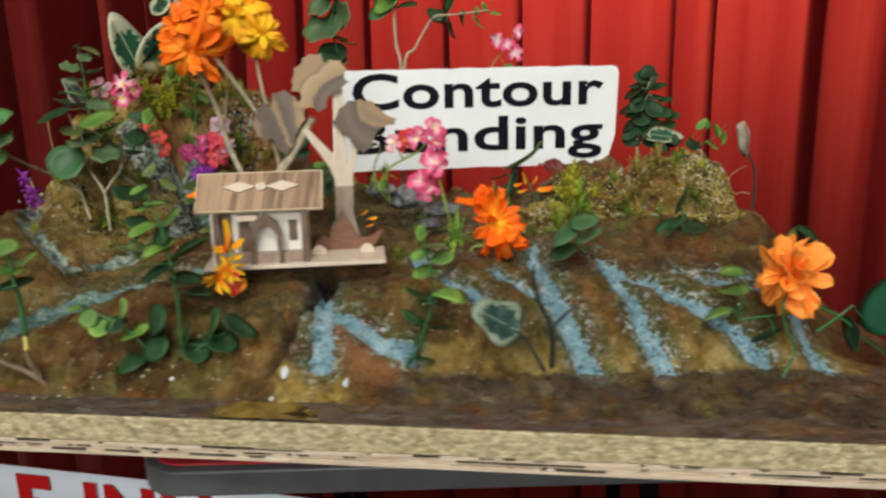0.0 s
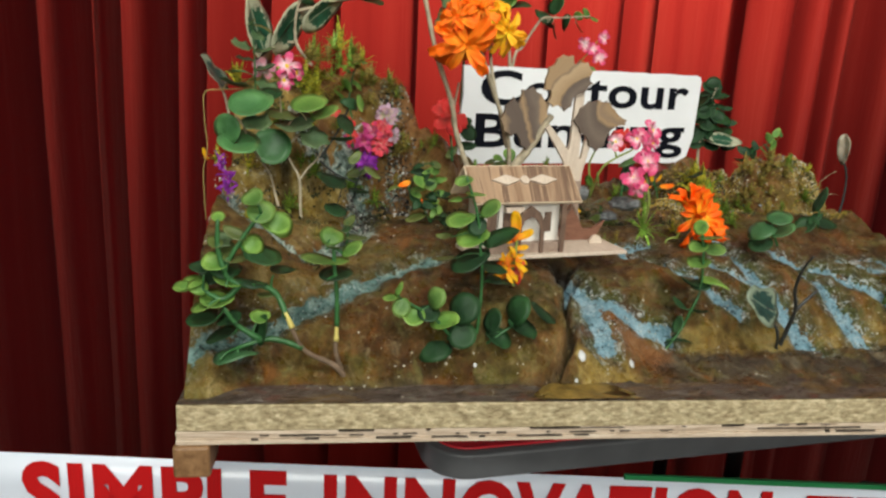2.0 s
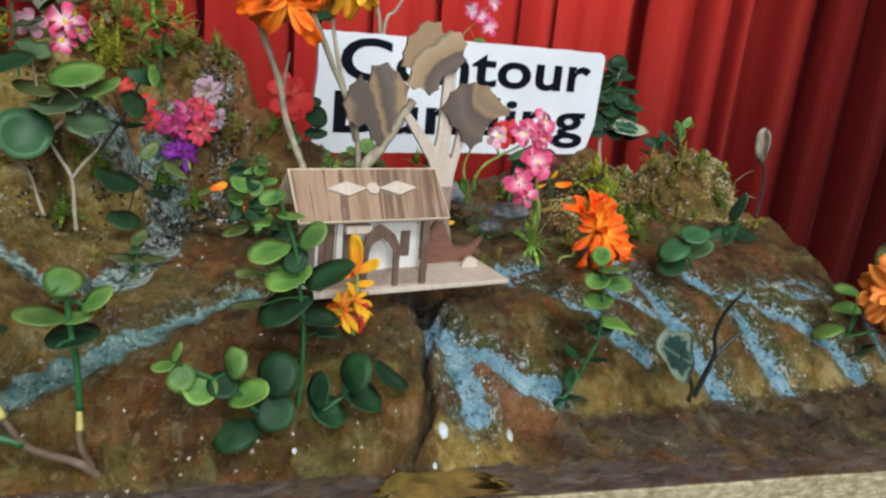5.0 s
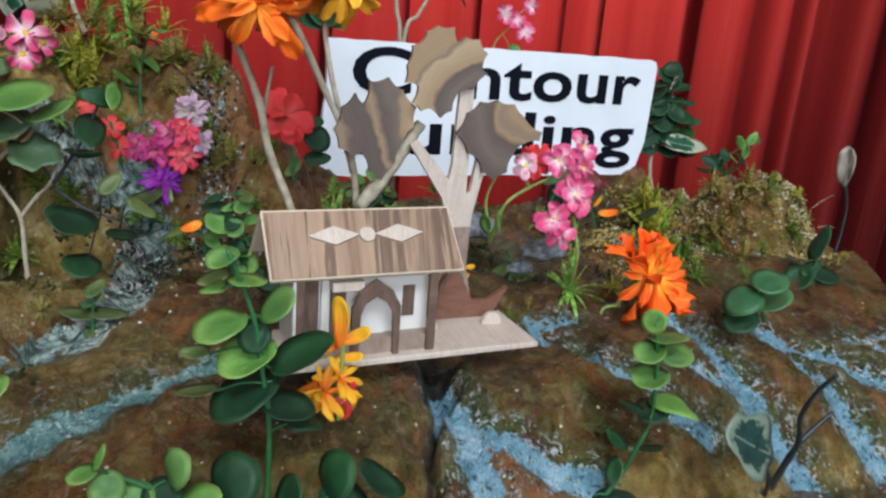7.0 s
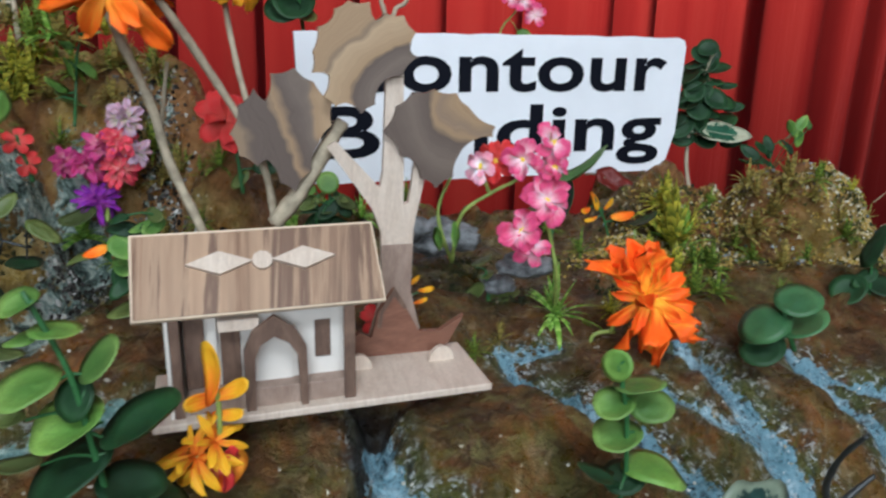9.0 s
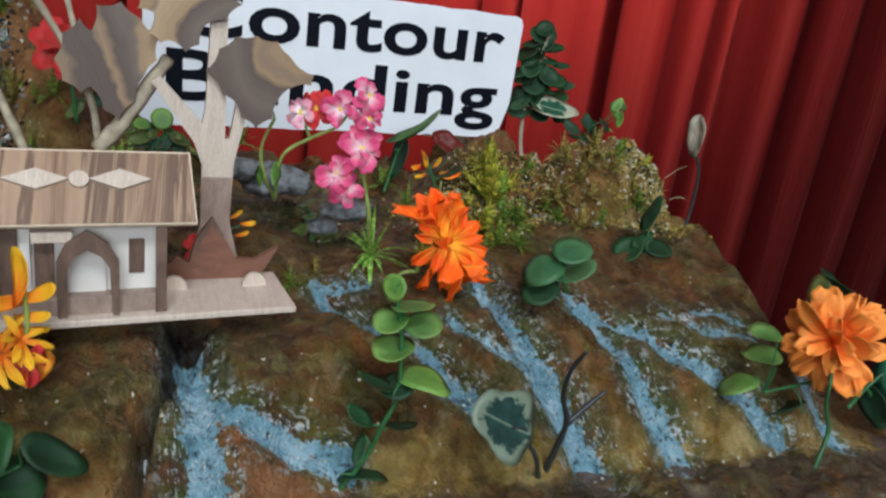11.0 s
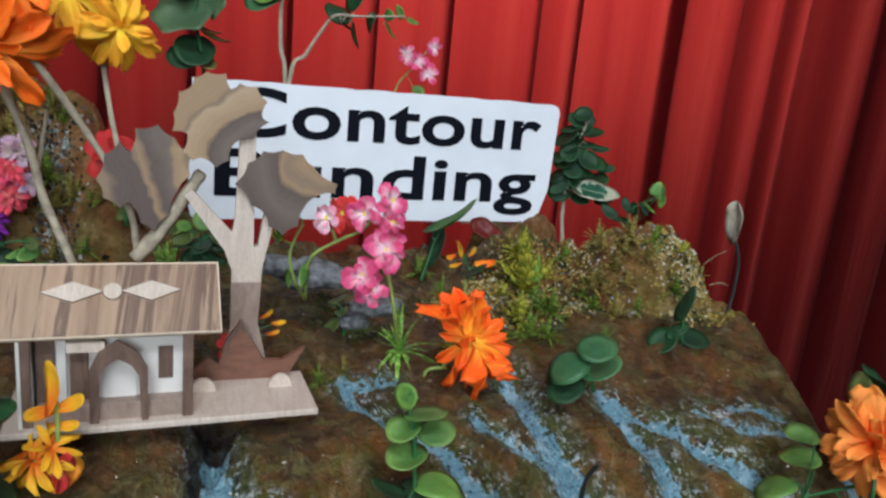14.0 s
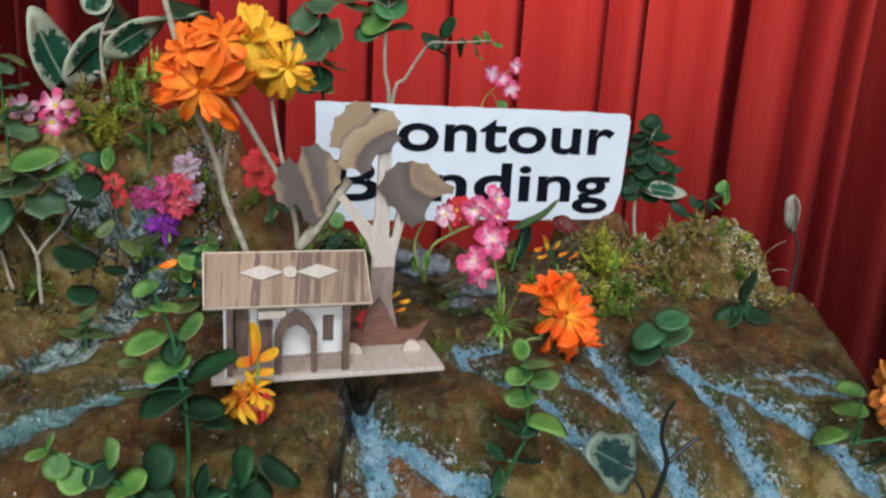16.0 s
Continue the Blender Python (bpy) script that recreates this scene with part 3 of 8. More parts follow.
FL, FR = Vector((-0.368, 0.4935, 0)), Vector((0.296, 0.408, 0))
BX = (FR - FL).normalized()
BY = Vector((-BX.y, BX.x, 0))


def board_pose(x, y, z):
    """A pose in the board's own axes, from its front corner at the hills' low end."""
    m = Matrix.Identity(4)
    m.col[0][:3], m.col[1][:3], m.col[2][:3] = BX, BY, (0, 0, 1)
    m.translation = FL + BX * x + BY * y + Vector((0, 0, z))
    return m


def board():
    ob = thing("display_board", FL + Vector((0.3, 0.2, 0.957)), "raw chipboard panel on plywood carrying the landscape model", "board")
    w, d = (FR - FL).length, 0.44
    bm = bmesh.new()
    box(bm, (0, 0, 0.0095), (w, d, 0.0268), board_pose(0, 0, 0.957), 0.0007)
    chip = part("chipboard", bm, M_CHIP, ob, "raw chipboard edge", smooth=False)
    rng = random.Random(4)
    # wood layers of the lower sheet, edges a little ragged
    for z0, z1, dy in ((0.0003, 0.0034, 0.0), (0.0036, 0.0060, 0.0012), (0.0062, 0.0092, 0.0003)):
        bm = bmesh.new()
        box(bm, (-0.001, dy, z0), (w, d, z1), board_pose(0, 0, 0.957), 0.0003)
        part("plywood_layer", bm, M_PLY, ob, "pale plywood layer with a split edge", smooth=False)
    # the voids' dark shade is laid on as slivers, not cut in
    for k in range(64):
        x = rng.uniform(0.03, w - 0.03)
        bm = bmesh.new()
        z = rng.choice((0.0035, 0.0062, 0.0062, 0.0088))
        box(bm, (x, -0.0006, z - rng.uniform(0.0001, 0.0005)), (x + rng.choice((0.004, 0.009, 0.03)) * rng.uniform(0.6, 1.2), 0.003, z + rng.uniform(0.0001, 0.0007)), board_pose(0, 0, 0.957))
        part("knot_gap", bm, M_MUD, ob, "dark sliver drawn for a void in the plywood", smooth=False)
    bm = bmesh.new()
    box(bm, (0.2, 0.22, -0.0208), (0.56, 0.26, 0.0), board_pose(0, 0, 0.957), 0.002)
    part("support_batten", bm, M_BLOCK, ob, "brown wooden batten between board and table", smooth=False)
    bm = bmesh.new()
    box(bm, (-0.003, -0.002, -0.0215), (0.0195, 0.03, 0.0), board_pose(0, 0, 0.957), 0.002)
    part("support_block", bm, M_BLOCK, ob, "brown wooden support block", smooth=False)
    # a coat of brown paint on the top face, uneven along the front
    bm = bmesh.new()
    nx, ny = 120, 10
    grid = []
    for j in range(ny + 1):
        row = []
        for i in range(nx + 1):
            x, y = i / nx * w, 0.0008 + j / ny * 0.11
            row.append(bm.verts.new(board_pose(x, y, 0) .translation + Vector((0, 0, BOARD_Z + 0.0006 + 0.0012 * noise.noise((x * 30, y * 30, 2)) * min(1, j)))))
        grid.append(row)
    for r0, r1 in zip(grid, grid[1:]):
        for i in range(nx):
            bm.faces.new((r0[i], r0[i + 1], r1[i + 1], r1[i]))
    part("paint_coat", bm, M_COAT, chip, "uneven dark brown paint")
    # a smear of ochre paint near the crack
    bm = bmesh.new()
    grid = []
    for j in range(7):
        row = []
        for i in range(25):
            u, q = i / 24, j / 6
            x = 0.226 + (0.062 + 0.02 * noise.noise((q * 4, 7, 1))) * u + 0.012 * noise.noise((q * 5, 3, 1))
            y = 0.0012 + q * (0.022 * min(1, 5 * u + 0.3, 5 * (1 - u) + 0.3) + 0.008 * noise.noise((u * 6, 2, 2)))
            row.append(bm.verts.new(board_pose(x, y, 0).translation + Vector((0, 0, BOARD_Z + 0.0019 + 0.0005 * noise.noise((u * 9, q * 4, 5))))))
        grid.append(row)
    for r0, r1 in zip(grid, grid[1:]):
        for i in range(24):
            bm.faces.new((r0[i], r0[i + 1], r1[i + 1], r1[i]))
    part("ochre_smear", bm, M_SMEAR, chip, "smear of ochre paint")


room()
curtain()
table()
banner()
board()

# ---- the landscape model ----


def along(p, line):
    """Distance from p to a line through plan points, and how far along it, 0 to 1."""
    best, where, run = 9.0, 0.0, 0.0
    lens = [math.dist(a, b) for a, b in zip(line, line[1:])]
    total = sum(lens)
    for (ax, ay), (bx, by), ln in zip(line, line[1:], lens):
        u = max(0.0, min(1.0, ((p[0] - ax) * (bx - ax) + (p[1] - ay) * (by - ay)) / (ln * ln)))
        d = math.hypot(p[0] - ax - u * (bx - ax), p[1] - ay - u * (by - ay))
        if d < best:
            best, where = d, (run + u * ln) / total
        run += ln
    return best, where


def side_of(p, line):
    """Which bank of the line a plan point lies on: 1 or -1."""
    (ax, ay), (bx, by) = min(zip(line, line[1:]), key=lambda s: math.dist(p, ((s[0][0] + s[1][0]) / 2, (s[0][1] + s[1][1]) / 2)))
    return 1.0 if (bx - ax) * (p[1] - ay) - (by - ay) * (p[0] - ax) > 0 else -1.0


def dome(x, y, cx, cy, rx, ry, h, p=1.6, turn=0.0):
    c, s = math.cos(radians(turn)), math.sin(radians(turn))
    dx, dy = x - cx, y - cy
    q = math.sqrt(((dx * c + dy * s) / rx) ** 2 + ((dy * c - dx * s) / ry) ** 2)
    return h * max(0.0, 1 - q ** (2 * p)) ** 0.6 if q < 1 else 0.0


# painted streams: plan line, half width, depth of the groove
STREAMS = [
    ([(-0.36, 0.518), (-0.331, 0.532), (-0.287, 0.546), (-0.256, 0.556), (-0.23, 0.571), (-0.205, 0.588), (-0.185, 0.599)], 0.0062, 0.008),
    ([(-0.0835, 0.58), (-0.083, 0.56), (-0.082, 0.545), (-0.08, 0.528), (-0.079, 0.509)], 0.0076, 0.009),
    ([(-0.077, 0.543), (-0.0685, 0.5335), (-0.0555, 0.529), (-0.04, 0.527), (-0.022, 0.522)], 0.0048, 0.006),
    ([(-0.02, 0.617), (-0.007, 0.594), (0.004, 0.576), (0.03, 0.549), (0.047, 0.537)], 0.0048, 0.008),
]
STREAMS += [
    ([(-0.02, 0.617), (0.006, 0.615)], 0.0045, 0.003),
    ([(0.041, 0.576), (0.058, 0.561), (0.077, 0.553)], 0.0035, 0.004),
    ([(0.073, 0.62), (0.075, 0.586), (0.08, 0.563), (0.088, 0.543), (0.096, 0.527), (0.103, 0.511)], 0.0076, 0.010),
    ([(0.124, 0.602), (0.133, 0.578), (0.136, 0.554), (0.14, 0.537), (0.147, 0.524), (0.152, 0.514)], 0.0064, 0.009),
    ([(0.13, 0.597), (0.151, 0.575), (0.165, 0.555), (0.185, 0.542), (0.199, 0.529), (0.218, 0.518)], 0.005, 0.007),
    ([(0.172, 0.578), (0.193, 0.566), (0.228, 0.562)], 0.0042, 0.004),
    ([(0.178, 0.588), (0.205, 0.583), (0.228, 0.575)], 0.003, 0.003),
    ([(0.245, 0.545), (0.25, 0.52), (0.26, 0.51)], 0.005, 0.004),
]
CRACK = [(-0.083, 0.588), (-0.085, 0.57), (-0.094, 0.549), (-0.101, 0.53), (-0.1045, 0.511), (-0.1125, 0.5), (-0.122, 0.4845)]
FALLS = [(-0.275, 0.732), (-0.264, 0.74), (-0.249, 0.75), (-0.234, 0.757), (-0.2245, 0.745), (-0.224, 0.722), (-0.228, 0.695), (-0.235, 0.655), (-0.252, 0.632), (-0.267, 0.62)]
CREVICE = [(-0.2915, 0.71), (-0.2905, 0.69), (-0.288, 0.67)]
FALLS_3 = [(-0.338, 0.66), (-0.332, 0.645), (-0.322, 0.63), (-0.302, 0.612), (-0.283, 0.602)]
FALLS_2 = [(-0.187, 0.795), (-0.183, 0.775), (-0.189, 0.758), (-0.182, 0.735)]


def front_edge(x):
    return FL.y + (FR.y - FL.y) * (x - FL.x) / (FR.x - FL.x)


def height(x, y):
    """Top of the landscape above the board, in metres."""
    rim = front_edge(x)
    shelf = rim + 0.025 - 0.016 * S((-0.325 - x) / 0.03) + 0.002 * math.sin(60 * x)
    foot = shelf + (0.507 - shelf) * S((x + 0.078) / 0.035) if x > -0.078 else shelf
    u = min(max((y - foot) / (0.586 - foot), 0), 1)
    h = 0.058 * (1 - (1 - u) ** (2.1 + 0.5 * S((-0.1 - x) / 0.03)))
    # a rough apron of plaster runs out in front of the hill
    d = y - rim
    lump = 0.7 + 0.5 * noise.noise((x * 45, y * 70, 11)) + 0.35 * noise.noise((x * 140, y * 160, 12))
    h = max(h, 0.011 * lump * S((d - 0.018 - 0.005 * noise.noise((x * 25, 3, 3))) / 0.05))
    h += 0.014 * S((y - 0.575) / 0.09)
    h += 0.03 * S((-0.27 - x) / 0.08) * S((y - 0.545) / 0.05)
    # lobes bulge a little between the grooves
    h += 0.008 * noise.noise((x * 20, y * 24, 0.4)) * min(1, u * 3) + 0.0048 * noise.noise((x * 62, y * 62, 1.7)) * min(1, u * 4) + 0.0018 * noise.noise((x * 190, y * 190, 2.7)) * min(1, u * 6)
    # the end of the hill falls away
    h *= 1 - S((x - 0.228 - 0.32 * max(0, min(y - 0.55, 0.16))) / 0.07)
    # the far rim
    h *= 1 - S((y - 0.84) / 0.05) * 0.9
    top = h
    rough = 0.014 * noise.noise((x * 30, y * 30, 5.2)) + 0.008 * noise.noise((x * 80, y * 80, 7.7)) + 0.004 * noise.noise((x * 200, y * 200, 3.7))
    for d in ROCKS:
        v = dome(x, y, *d)
        if v > 0:
            top = max(top, v + rough * min(1, v * 22))
    return top


ROCKS = [
    # cx, cy, rx, ry, height, steepness, turn
    (-0.302, 0.775, 0.066, 0.085, 0.166, 2.2, 8),
    (-0.212, 0.815, 0.075, 0.066, 0.186, 2.0, 0),
    (-0.150, 0.775, 0.040, 0.058, 0.135, 1.9, 10),
    (-0.118, 0.79, 0.034, 0.04, 0.112, 1.9, 0),
    (-0.262, 0.83, 0.10, 0.055, 0.186, 2.0, 0),
    (-0.255, 0.72, 0.045, 0.035, 0.10, 1.5, 0),
    (-0.325, 0.70, 0.04, 0.045, 0.115, 1.7, 0),
    (0.223, 0.735, 0.066, 0.052, 0.119, 1.8, -6),
    (0.15, 0.78, 0.07, 0.055, 0.103, 1.8, 0),
    (0.06, 0.81, 0.10, 0.045, 0.08, 1.8, 0),
    (-0.05, 0.81, 0.09, 0.045, 0.082, 1.8, 0),
    (0.165, 0.85, 0.05, 0.035, 0.1, 2.2, 0),
    (0.12, 0.70, 0.035, 0.025, 0.078, 1.5, 0),
]


def ground_at(x, y):
    return BOARD_Z + height(x, y) - carve(x, y)[0]


def carve(x, y):
    """Depth of the grooves at a plan point, and the paint marks: stream, gap shade, foam, splash."""
    cut = stream = gap = foam = splash = flow = across = 0.0
    close = 9.0
    for k, (line, half, deep) in enumerate(STREAMS):
        d, w = along((x, y), line)
        if d / half < close:
            close, flow, across = d / half, w * sum(math.dist(a, b) for a, b in zip(line, line[1:])), side_of((x, y), line) * d + k * 0.37
        if d < half * 5:
            wide = half * (0.75 + 0.4 * w + 0.4 * noise.noise((x * 90, y * 90, 9)))
            cut = max(cut, deep * 1.35 * math.exp(-((d / (wide * 1.5)) ** 2)) * S(w * 5 + 0.3))
            stream = max(stream, (1 - S((d - wide * 0.45) / (wide * 0.9))) * (0.72 if half < 0.0047 else 1))
            splash = max(splash, (1 - S((d - wide * 0.8) / (half * 2.2))) * (0.45 if x < -0.15 else 1))
    # gap marks where the recess shade is painted, in crack and crevice alike
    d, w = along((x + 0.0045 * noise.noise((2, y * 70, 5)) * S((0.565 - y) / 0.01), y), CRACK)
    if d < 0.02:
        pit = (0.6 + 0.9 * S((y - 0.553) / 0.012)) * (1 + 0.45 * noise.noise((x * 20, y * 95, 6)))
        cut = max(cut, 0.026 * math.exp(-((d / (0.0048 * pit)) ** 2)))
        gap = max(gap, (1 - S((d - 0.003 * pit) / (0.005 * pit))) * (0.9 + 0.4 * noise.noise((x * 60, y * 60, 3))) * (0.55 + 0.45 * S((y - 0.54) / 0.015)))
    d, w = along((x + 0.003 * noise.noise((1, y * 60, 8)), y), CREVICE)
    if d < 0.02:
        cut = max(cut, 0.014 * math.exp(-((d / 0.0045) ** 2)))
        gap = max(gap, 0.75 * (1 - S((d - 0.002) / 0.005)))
    for line, half, full in ((FALLS, 0.019, 1.0), (FALLS_2, 0.013, 0.6), (FALLS_3, 0.012, 0.9)):
        d, w = along((x, y), line)
        if d < half * 3:
            foam = max(foam, full * (1 - S((d - half * 0.3) / half)))
            cut = max(cut, 0.012 * math.exp(-((d / (half * 0.8)) ** 2)))
    return cut, stream, gap, foam, splash, flow, across


def landscape():
    ob = thing("landscape_model", (-0.04, 0.62, BOARD_Z), "painted plaster hillside with blue streams and rocky peaks", "landscape model")
    step = 0.0021
    ys = list(np.arange(0.42, 0.895, step))
    xs = list(np.arange(-0.372, 0.333, step))
    bm = bmesh.new()
    lay = {k: bm.verts.layers.float.new(k) for k in ("stream", "gap", "foam", "ochre", "clay", "splash", "mud", "flow", "across", "dull")}
    grid = []
    for y in ys:
        row = []
        lim = FL.x + BX.y * -(y - FL.y) + 0.003
        for x in xs:
            xx = max(x, lim)
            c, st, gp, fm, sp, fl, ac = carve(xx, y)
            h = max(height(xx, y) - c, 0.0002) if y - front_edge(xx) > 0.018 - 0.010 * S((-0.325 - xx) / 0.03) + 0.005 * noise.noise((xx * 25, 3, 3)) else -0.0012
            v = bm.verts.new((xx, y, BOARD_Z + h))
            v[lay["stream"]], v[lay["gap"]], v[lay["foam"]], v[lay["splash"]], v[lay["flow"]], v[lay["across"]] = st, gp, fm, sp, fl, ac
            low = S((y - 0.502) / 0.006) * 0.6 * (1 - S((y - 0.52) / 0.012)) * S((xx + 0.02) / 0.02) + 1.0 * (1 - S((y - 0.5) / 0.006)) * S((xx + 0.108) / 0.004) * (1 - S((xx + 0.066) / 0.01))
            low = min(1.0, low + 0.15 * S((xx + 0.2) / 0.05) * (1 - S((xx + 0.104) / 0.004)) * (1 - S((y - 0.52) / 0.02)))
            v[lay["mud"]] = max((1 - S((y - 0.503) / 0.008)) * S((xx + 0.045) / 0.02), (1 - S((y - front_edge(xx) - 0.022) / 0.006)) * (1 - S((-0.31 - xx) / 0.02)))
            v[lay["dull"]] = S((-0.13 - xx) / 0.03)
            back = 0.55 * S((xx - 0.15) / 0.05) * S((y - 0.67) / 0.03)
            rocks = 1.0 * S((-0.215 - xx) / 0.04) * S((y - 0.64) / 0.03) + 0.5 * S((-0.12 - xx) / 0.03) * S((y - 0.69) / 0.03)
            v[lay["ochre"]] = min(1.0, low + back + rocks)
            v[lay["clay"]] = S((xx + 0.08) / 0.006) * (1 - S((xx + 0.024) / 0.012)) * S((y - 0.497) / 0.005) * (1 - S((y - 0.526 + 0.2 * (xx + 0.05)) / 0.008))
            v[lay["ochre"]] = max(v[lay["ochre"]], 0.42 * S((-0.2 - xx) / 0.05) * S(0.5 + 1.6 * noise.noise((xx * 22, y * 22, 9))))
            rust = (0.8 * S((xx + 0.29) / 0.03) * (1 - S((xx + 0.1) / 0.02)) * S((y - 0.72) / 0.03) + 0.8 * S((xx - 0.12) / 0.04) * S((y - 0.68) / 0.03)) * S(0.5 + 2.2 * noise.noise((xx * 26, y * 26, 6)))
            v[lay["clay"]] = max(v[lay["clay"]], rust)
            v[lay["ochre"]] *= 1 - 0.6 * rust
            row.append(v)
        grid.append(row)
    for r0, r1 in zip(grid, grid[1:]):
        for i in range(len(xs) - 1):
            if max(r0[i].co.z, r0[i + 1].co.z, r1[i].co.z, r1[i + 1].co.z) > BOARD_Z - 0.0008 and r0[i].co.x < r0[i + 1].co.x - 1e-6:
                bm.faces.new((r0[i], r0[i + 1], r1[i + 1], r1[i]))
    bmesh.ops.delete(bm, geom=[v for v in bm.verts if not v.link_faces], context="VERTS")
    # the cut side goes straight down to the board
    for e in [e for e in bm.edges if e.is_boundary]:
        a, b = e.verts
        if max(a.co.z, b.co.z) > BOARD_Z + 0.002:
            lo = [bm.verts.new((v.co.x, v.co.y, BOARD_Z - 0.001)) for v in (a, b)]
            bm.faces.new((a, b, lo[1], lo[0]))
    # the peaks and the boulder are cast pieces of their own
    lots = {"hillside": lambda c: False, "peak": lambda c: c.x < -0.108 and c.y > 0.672, "boulder": lambda c: c.x > 0.085 and c.y > 0.683}
    for name, inside in lots.items():
        own = bm.copy()
        drop = [f for f in own.faces if (inside(f.calc_center_median()) is False if name != "hillside" else any(t(f.calc_center_median()) for t in lots.values()))]
        bmesh.ops.delete(own, geom=drop, context="FACES")
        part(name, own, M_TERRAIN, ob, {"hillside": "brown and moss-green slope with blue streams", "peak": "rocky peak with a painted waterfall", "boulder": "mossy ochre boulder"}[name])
    bm.free()
    return ob


landscape()


def crumbs(name, label, category, material, spots, count, lo, hi, seed, bunch=1):
    """Loose bits scattered over the landscape: spots are plan ellipses (x, y, rx, ry)."""
    rng = random.Random(seed)
    verts, faces = [], []
    for k in range(count):
        if k % bunch == 0:
            cx, cy, rx, ry = rng.choice(spots)
            a, r = rng.uniform(0, 6.283), math.sqrt(rng.random())
            px, py = cx + rx * r * math.cos(a), cy + ry * r * math.sin(a)
        x, y = (px + rng.gauss(0, 0.006), py + rng.gauss(0, 0.006)) if bunch > 1 else (px, py)
        z = ground_at(x, y)
        if z < BOARD_Z + 0.0005:
            z = BOARD_Z + 0.0005
        s = rng.uniform(lo, hi)
        c = Vector((x, y, z + s * rng.uniform(0.0, 0.5)))
        turn = Euler((rng.uniform(0, 6), rng.uniform(0, 6), rng.uniform(0, 6))).to_matrix()
        n = len(verts)
        for q in ((1, 0, 0), (-0.5, 0.8, 0), (-0.5, -0.8, 0), (0, 0.1, 0.55), (0, -0.1, -0.55)):
            verts.append(c + turn @ Vector([q[i] * s * rng.uniform(0.7, 1.2) for i in range(3)]))
        faces += [(n, n + 1, n + 3), (n + 1, n + 2, n + 3), (n + 2, n, n + 3), (n + 1, n, n + 4), (n + 2, n + 1, n + 4), (n, n + 2, n + 4)]
    me = bpy.data.meshes.new(name)
    me.from_pydata(verts, [], faces)
    me.materials.append(material)
    return tagged(new(name, me), label, category, kind="stuff")


M_MOSS = crumb_material("dried_moss", [(0.0, (0.06, 0.06, 0.012)), (0.3, (0.2, 0.18, 0.03)), (0.55, (0.42, 0.26, 0.05)), (0.8, (0.52, 0.38, 0.12)), (0.97, (0.6, 0.56, 0.44))])
M_GRIT = crumb_material("pale_grit", [(0.0, (0.25, 0.2, 0.12)), (0.5, (0.5, 0.45, 0.33)), (1.0, (0.75, 0.74, 0.68))])
M_DARKMOSS = crumb_material("dark_moss", [(0.0, (0.012, 0.016, 0.005)), (0.6, (0.05, 0.05, 0.014)), (1.0, (0.11, 0.085, 0.03))])
M_WETGRIT = crumb_material("wet_grit", [(0.0, (0.008, 0.007, 0.006)), (0.55, (0.03, 0.026, 0.022)), (0.8, (0.12, 0.11, 0.1)), (0.95, (0.6, 0.6, 0.56))], 0.35)
ROCK_SPOTS = [(0.215, 0.72, 0.07, 0.045), (0.15, 0.745, 0.06, 0.05), (0.1, 0.71, 0.05, 0.045), (0.24, 0.70, 0.035, 0.03)]
crumbs("wet_grit", "dark and white grit stuck along the waterfalls", "grit", M_WETGRIT, [(-0.186, 0.772, 0.012, 0.026), (-0.187, 0.75, 0.012, 0.02), (-0.226, 0.715, 0.012, 0.03)], 1500, 0.0008, 0.0026, 8, 6)
crumbs("dark_pebbles", "dark wet pebbles heaped between the rocks", "pebbles", M_WETGRIT, [(-0.178, 0.73, 0.016, 0.012), (-0.188, 0.745, 0.01, 0.016)], 170, 0.0016, 0.0042, 12, 4)
crumbs("pale_chips", "pale yellow chips on the ochre rock", "grit", M_GRIT, [(-0.325, 0.675, 0.018, 0.03), (-0.3, 0.69, 0.02, 0.02)], 200, 0.0006, 0.0018, 13, 5)
crumbs("dried_moss", "dried moss and tiny faded blossoms over the rocks", "moss", M_MOSS, ROCK_SPOTS, 5600, 0.0006, 0.0022, 1, 14)
M_SLATE = crumb_material("slate_chips", [(0.0, (0.05, 0.07, 0.1)), (0.5, (0.16, 0.2, 0.24)), (1.0, (0.5, 0.54, 0.56))])
crumbs("slate_chips", "blue-grey slate chips glued over the boulder", "grit", M_SLATE, ROCK_SPOTS[:3] + ROCK_SPOTS[:1], 210, 0.0007, 0.0022, 6, 7)
crumbs("dark_moss", "dark crumbled moss between the stones", "moss", M_DARKMOSS, ROCK_SPOTS + [(-0.27, 0.70, 0.08, 0.05), (0.03, 0.70, 0.08, 0.05), (-0.17, 0.68, 0.05, 0.04), (-0.28, 0.60, 0.08, 0.03)], 1400, 0.001, 0.003, 2, 30)
crumbs("pale_grit", "pale grit strewn over the slopes", "grit", M_GRIT, [(-0.2, 0.535, 0.16, 0.025), (-0.02, 0.535, 0.1, 0.022), (0.12, 0.55, 0.1, 0.04), (0.16, 0.518, 0.1, 0.012), (-0.25, 0.66, 0.06, 0.05), (0.0, 0.5, 0.28, 0.03), (-0.23, 0.505, 0.12, 0.006), (0.02, 0.68, 0.1, 0.04), (0.2, 0.72, 0.05, 0.02), (0.22, 0.7, 0.04, 0.03)], 480, 0.0004, 0.0015, 3)
crumbs("foam_grit", "white and grey specks along the painted waterfalls", "grit", M_GRIT, [(-0.228, 0.7, 0.012, 0.04), (-0.245, 0.64, 0.012, 0.015), (-0.185, 0.70, 0.009, 0.03), (-0.25, 0.75, 0.02, 0.01)], 160, 0.0005, 0.0012, 4)
